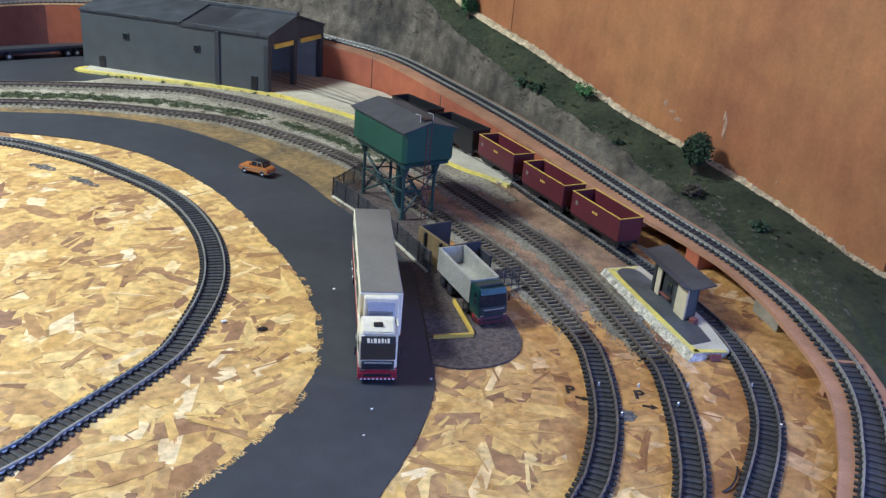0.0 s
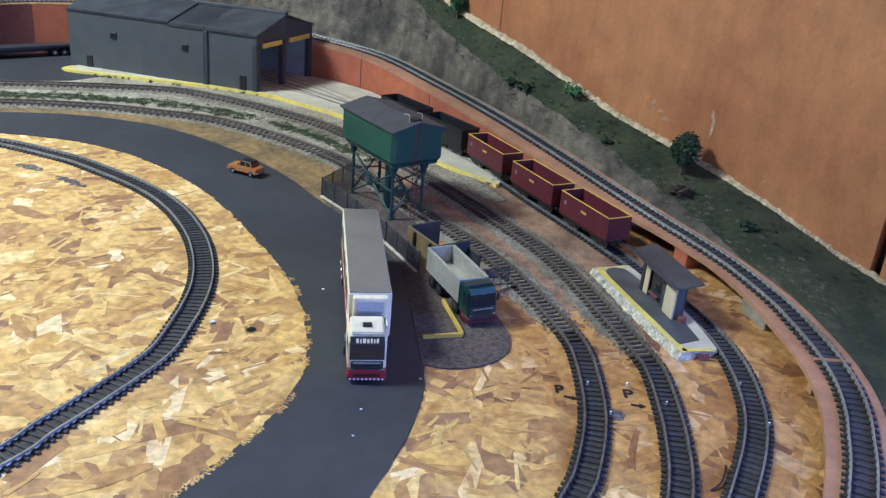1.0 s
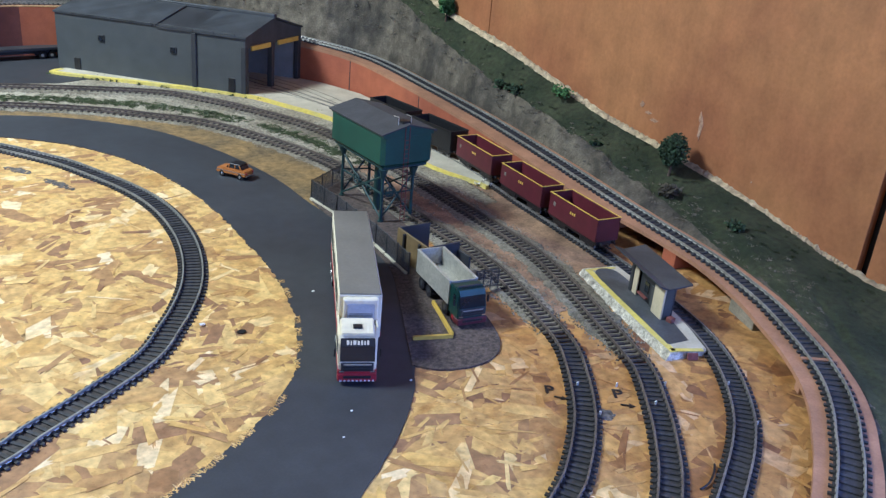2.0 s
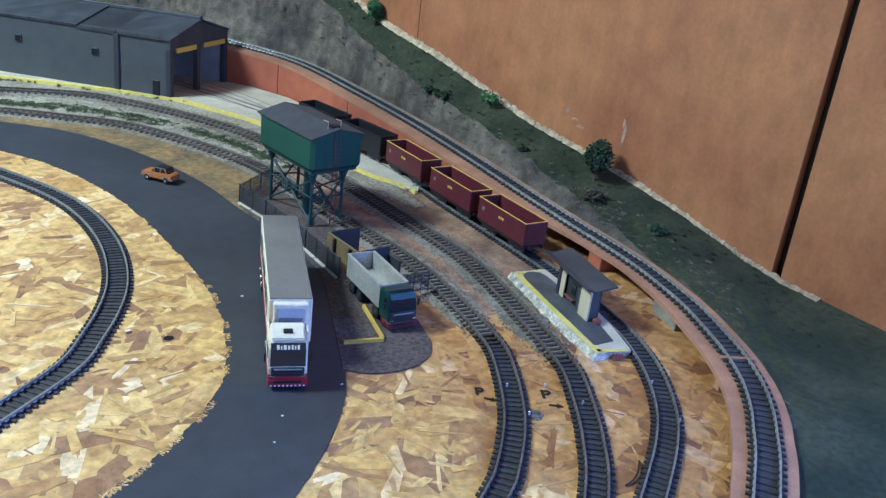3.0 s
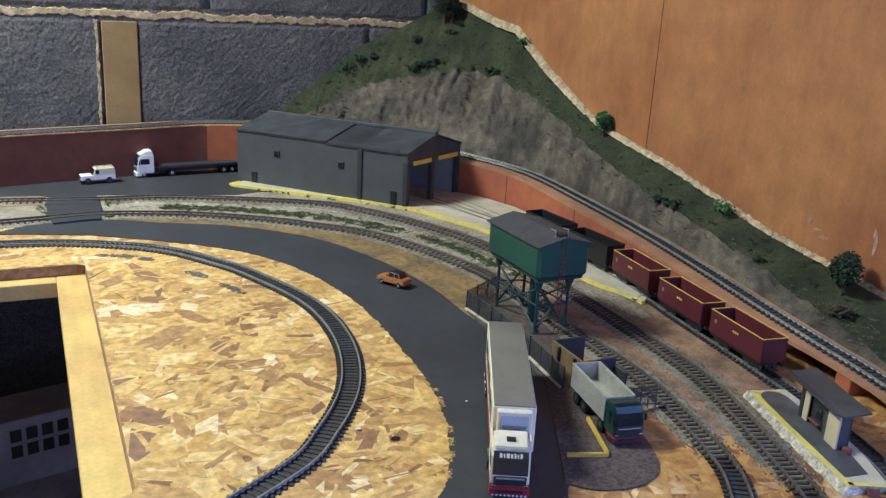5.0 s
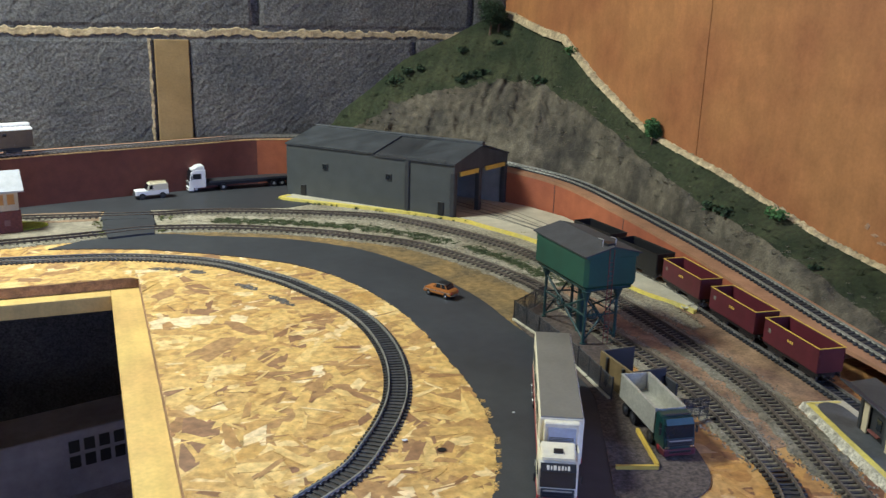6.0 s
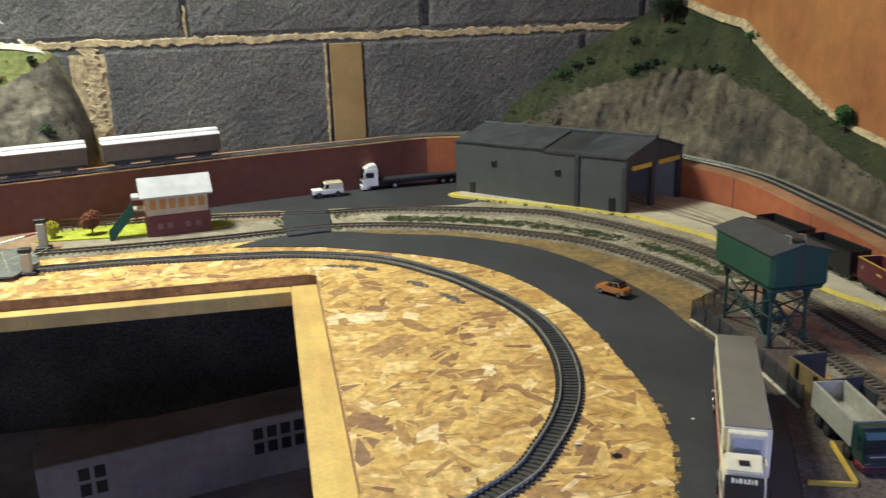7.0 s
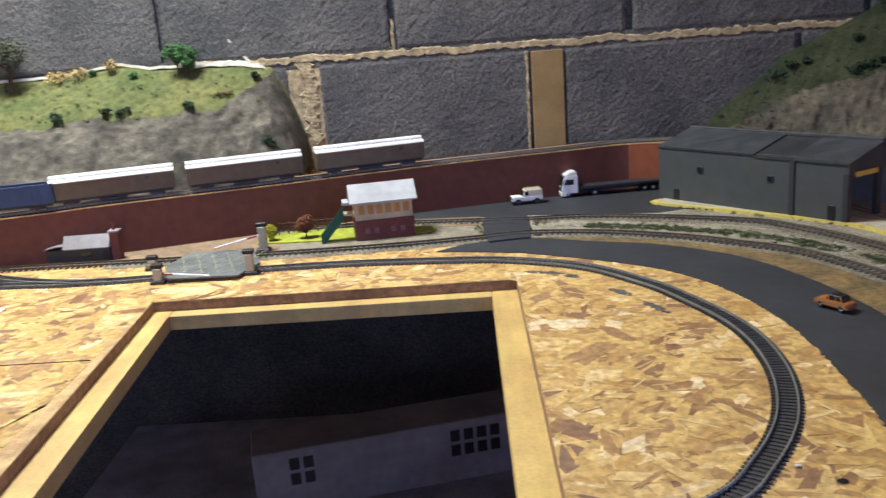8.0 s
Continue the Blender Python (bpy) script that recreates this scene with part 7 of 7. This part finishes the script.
part("chimney", block(0.0745, 0.0885, 0.004, 0.020, 0, 0.046, 0.0006), BRICK, hut)
part("chimney_cap", block(0.0725, 0.0905, 0.0025, 0.0215, 0.046, 0.0488, 0.0004), HUT_ROOF, hut)
part("chimney_pot", rod(bmesh.new(), (0.081, 0.012, 0.0488), (0.081, 0.012, 0.060), 0.0026, 8, 0.002), BRICK, hut)
part("hut_window", block(0.026, 0.044, -0.0008, 0.0004, 0.010, 0.017), GLASS, hut)
part("hut_door", block(0.062, 0.072, -0.0008, 0.0004, 0.0, 0.019), BLACK, hut)

# ---- coaches on the upper track ----


def on_upper(x):
    k = min((i for i in range(len(upper)) if upper[i].y > 1.3), key=lambda i: abs(upper[i].x - x))
    d = upper[k - 10] - upper[k + 10]
    return pose(upper[k].x, upper[k].y, upper[k].z + 0.0047, 0, 0, math.degrees(math.atan2(d.y, d.x)))


coach = thing("van_coach", "tan sided van coach with a white ribbed roof", "coach", "coaches on the raised track", at=on_upper(-0.190))
CL, CW = 0.196, 0.031
part("body", block(-CL / 2, CL / 2, -CW / 2, CW / 2, 0.012, 0.0400, 0.0006), COACH, coach)
for pts in ([(-CW / 2, 0.0402), (-CW / 2 + 0.0010, 0.0424), (-0.0030, 0.0444), (-0.0030, 0.0402)], [(-0.0018, 0.0402), (-0.0018, 0.0464), (-0.0008, 0.0490), (CW / 2 - 0.004, 0.0494), (CW / 2, 0.0402)]):
    part("roof", prism(bmesh.new(), pts, -CL / 2, CL / 2, "x"), WHITE, coach, "glossy white roof half")
part("roof_slot", block(-CL / 2 + 0.001, CL / 2 - 0.001, -0.0029, -0.0019, 0.0402, 0.0447), DARK_GREY, coach)
for k in range(24):
    x = -0.092 + k * 0.008
    part("roof_rib", block(x - 0.0009, x + 0.0009, -0.0031, -0.0018, 0.0442, 0.0452), WHITE, coach)
part("side_stripe", block(-0.070, 0.030, -CW / 2 - 0.0003, -CW / 2 + 0.0003, 0.0352, 0.0364), BRICK, coach, "thin red brown stripe")
part("side_mark", block(0.052, 0.058, -CW / 2 - 0.0003, -CW / 2 + 0.0003, 0.0310, 0.0355), DARK_GREY, coach)
part("underframe", block(-CL / 2 + 0.004, CL / 2 - 0.004, -0.011, 0.011, 0.0075, 0.0119, 0.0004), BLACK, coach)
part("tank_box", block(-0.024, 0.020, -0.0135, 0.0135, 0.0035, 0.0074, 0.0006), DARK_GREY, coach)
for k in range(7):
    x = -0.078 + k * 0.026
    part("side_panel", block(x - 0.0095, x + 0.0095, -CW / 2 - 0.0003, -CW / 2 + 0.0003, 0.0140, 0.0335), COACH, coach)
for x in (-0.068, 0.068):
    bogie(coach, x)
for x in (-0.397, -0.603):
    copy_thing(coach, on_upper(x))
bw = thing("blue_wagon", "blue open wagon coupled behind the coaches", "wagon", at=on_upper(-0.775))
part("floor", block(-0.088, 0.088, -0.0135, 0.0135, 0.0120, 0.0135), BLUE, bw)
for nm, r in (("side", (-0.09, 0.09, -0.0152, -0.0136, 0.012, 0.0440)), ("side", (-0.09, 0.09, 0.0136, 0.0152, 0.012, 0.0440)), ("end", (-0.09, -0.0884, -0.0135, 0.0135, 0.012, 0.0440)), ("end", (0.0884, 0.09, -0.0135, 0.0135, 0.012, 0.0440))):
    part(nm, block(*r, 0.0003), BLUE, bw)
for k in range(13):
    x = -0.084 + k * 0.014
    part("side_rib", block(x, x + 0.0018, -0.0160, -0.0153, 0.0125, 0.0435), BLUE, bw)
part("underframe", block(-0.086, 0.086, -0.011, 0.011, 0.0075, 0.0119, 0.0004), BLACK, bw)
for x in (-0.062, 0.062):
    bogie(bw, x)

# ---- under the board ----
shelf = tagged(part("under_shelf", block(-0.75, 0.35, 1.28, 1.70, -0.872 + 0.40, -0.872 + 0.42), FLOOR_DARK), "dark shelf under the layout", "shelf", kind="structure")
for x in (-0.73, 0.33):
    part("shelf_side", block(x - 0.015, x + 0.015, 1.28, 1.70, -0.85, -0.473), FLOOR_DARK, shelf)
carton = thing("model_kit_carton", "pale carton with printed window shapes stored under the layout", "carton", at=pose(-0.25, 1.36, -0.452, 0, 0, 14))
part("carton_body", block(-0.16, 0.30, 0.0, 0.10, 0.0, 0.115, 0.002), CARTON, carton)
for x0, z0, nx, nz in ((-0.10, 0.050, 2, 2), (0.18, 0.050, 4, 2)):
    for i in range(nx):
        for j in range(nz):
            part("printed_window", block(x0 + i * 0.024, x0 + 0.017 + i * 0.024, -0.001, 0.0005, z0 + j * 0.028, z0 + 0.021 + j * 0.028), BLACK, carton)
tagged(part("storage_box", block(-0.30, 0.02, 0.98, 1.12, -0.85, -0.70, 0.004), CARTON), "dim storage box on the floor", "box")
tagged(part("storage_box", block(-0.42, -0.33, 0.62, 0.80, -0.85, -0.60, 0.004), FLOOR_DARK), "dark storage box on the floor", "box")

# ---- marks and litter on the board ----


def mark(name, outline, z, mat, label):
    return tagged(part(name, sheet(outline, z, z + 0.0003), mat), label, "mark")


def arrow(x, y, a, s):
    c, q = math.cos(a), math.sin(a)
    pts = [(-1, -0.18), (0.1, -0.18), (0.1, -0.55), (1, 0), (0.1, 0.55), (0.1, 0.18), (-1, 0.18)]
    mark("painted_arrow", [(x + s * (u * c - v * q), y + s * (u * q + v * c)) for u, v in pts], 0.0010, BLACK, "black hand painted arrow on the board")


def letter(ch, x, y, a, size):
    cu = bpy.data.curves.new("letter", "FONT")
    cu.body, cu.size, cu.extrude, cu.offset = ch, size, 0.0001, 0.0004
    cu.materials.append(BLACK)
    o = new("painted_letter", cu)
    o.matrix_world = pose(x, y, 0.0012, 0, 0, a)
    tagged(o, "black hand painted letter on the board", "letter")


letter("P", 0.4590, 0.3800, -33, 0.017)
arrow(0.4615, 0.3665, math.radians(-42), 0.0058)
letter("P", 0.4150, 0.4100, -33, 0.015)
arrow(0.4215, 0.3990, math.radians(-48), 0.0052)
mark("paint_dab", [(0.2465 + 0.0042 * math.cos(k * 0.7), 0.5975 + 0.0034 * math.sin(k * 0.7)) for k in range(9)], 0.0010, BLACK, "small black paint dab on the board")
for x, y, rx, ry, a in ((0.165, 1.062, 0.020, 0.004, -1.0), (0.196, 0.998, 0.026, 0.0035, -1.15), (0.081, 1.163, 0.028, 0.0045, -0.35), (0.115, 1.140, 0.010, 0.004, -0.8), (0.437, 0.366, 0.006, 0.004, 0.3)):
    b = bmesh.new()
    for _ in range(110):
        f, t = random.random() ** 0.6, random.random() * math.tau
        u, v = rx * f * math.cos(t), ry * 1.6 * f * math.sin(t)
        q = (x + u * math.cos(a) - v * math.sin(a), y + u * math.sin(a) + v * math.cos(a))
        r = random.uniform(0.0005, 0.0019)
        sheet([(q[0] + r * 1.6 * math.cos(k * 0.9) * random.uniform(0.5, 1.2), q[1] + r * math.sin(k * 0.9) * random.uniform(0.5, 1.2)) for k in range(7)], 0.0003, 0.00062 + 0.000004 * _, b)
    tagged(part("paint_smear", b, SMEAR), "broken smear of dark grey paint on the board", "mark")
for x, y, s in ((0.331, 0.637, 0.0016), (0.306, 0.520, 0.001), (0.27, 0.455, 0.0012), (0.36, 0.64, 0.002), (0.25, 0.43, 0.001), (0.33, 0.47, 0.0014), (0.22, 0.62, 0.003)):
    tagged(part("paper_scrap", block(x, x + s * 1.5, y, y + s, 0.0016, 0.0024, 0.0002), PAPER), "tiny white scrap lying on the road", "scrap", "scraps on the road")
for x, y in ((0.4435, 0.4045), (0.4710, 0.3890), (0.5080, 0.3720), (0.4800, 0.3560), (0.5300, 0.3000), (0.5560, 0.3480), (0.4310, 0.3660)):
    tagged(part("rail_joiner", block(x - 0.0009, x + 0.0009, y - 0.0006, y + 0.0006, 0.0022, 0.0060, 0.0002), ALUMINIUM), "bright metal rail joiner", "rail joiner", "rail joiners")
cu = bpy.data.curves.new("wire", "CURVE")
cu.dimensions, cu.bevel_depth, cu.bevel_resolution = "3D", 0.0008, 2
sp = cu.splines.new("NURBS")
pts = ((0.462, 0.284, 0.002), (0.456, 0.279, 0.003), (0.4473, 0.2736, 0.003), (0.4383, 0.2705, 0.002), (0.4322, 0.2712, 0.0012))
sp.points.add(len(pts) - 1)
for k, v in enumerate(pts):
    sp.points[k].co = (*v, 1)
sp.use_endpoint_u = True
cu.materials.append(BLACK)
tagged(new("track_wire", cu), "loose black feed wire beside the track", "wire")
foliage("rubble", [(0.662 + random.gauss(0, 0.012), 0.822 + random.gauss(0, 0.008), 0.002, 0.005, 0.004) for _ in range(14)], PLASTER, None, "pale plaster rubble at the end of the concrete", leaf=0.002, leaves=20, category="rubble", kind="stuff")
tagged(part("card_offcut", block(-0.76, -0.665, 1.10, 1.15, 0.0012, 0.0022), PAPER), "white card offcut on the board", "card")

# ---- single strands on the open board ----
random.seed(11)
flakes = []
for k in range(40):
    long = random.random() ** 1.5
    bm = sheet(strand_ring(0.0035 + 0.020 * long, random.uniform(0.0008, 0.0030) if k % 3 else random.uniform(0.003, 0.008)), 0.0, 0.00012)
    me = bpy.data.meshes.new("strand")
    bm.to_mesh(me)
    bm.free()
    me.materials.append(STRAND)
    flakes.append(me)
lines = [curve(q, 0.01) for q in (MAIN_A, MAIN_B, SIDING, OVAL)]
pad_ring = [(p.x, p.y) for p in curve(PAD, 0.02)]
made = 0
while made < 290:
    x, y = (random.uniform(0.22, 0.60), random.uniform(0.22, 0.47)) if random.random() < 0.5 else (random.uniform(-0.12, 0.30), random.uniform(0.42, 0.80))
    if inside(x, y, ROAD) or inside(x, y, pad_ring) or x < HX1 + 0.03 and y > HY0 - 0.03 or x > 0.525 and y > 0.36:
        continue
    if min((p.x - x) ** 2 + (p.y - y) ** 2 for q in lines for p in q) < 0.026 ** 2 or min((p.x - x) ** 2 + (p.y - y) ** 2 for p in road_line) < 0.02 ** 2:
        continue
    share("strand", random.choice(flakes), board, Matrix.Translation((x, y, 0.00050 + 0.000004 * (made % 60))) @ Matrix.Rotation(random.gauss(0.4, 0.95), 4, "Z"))
    made += 1
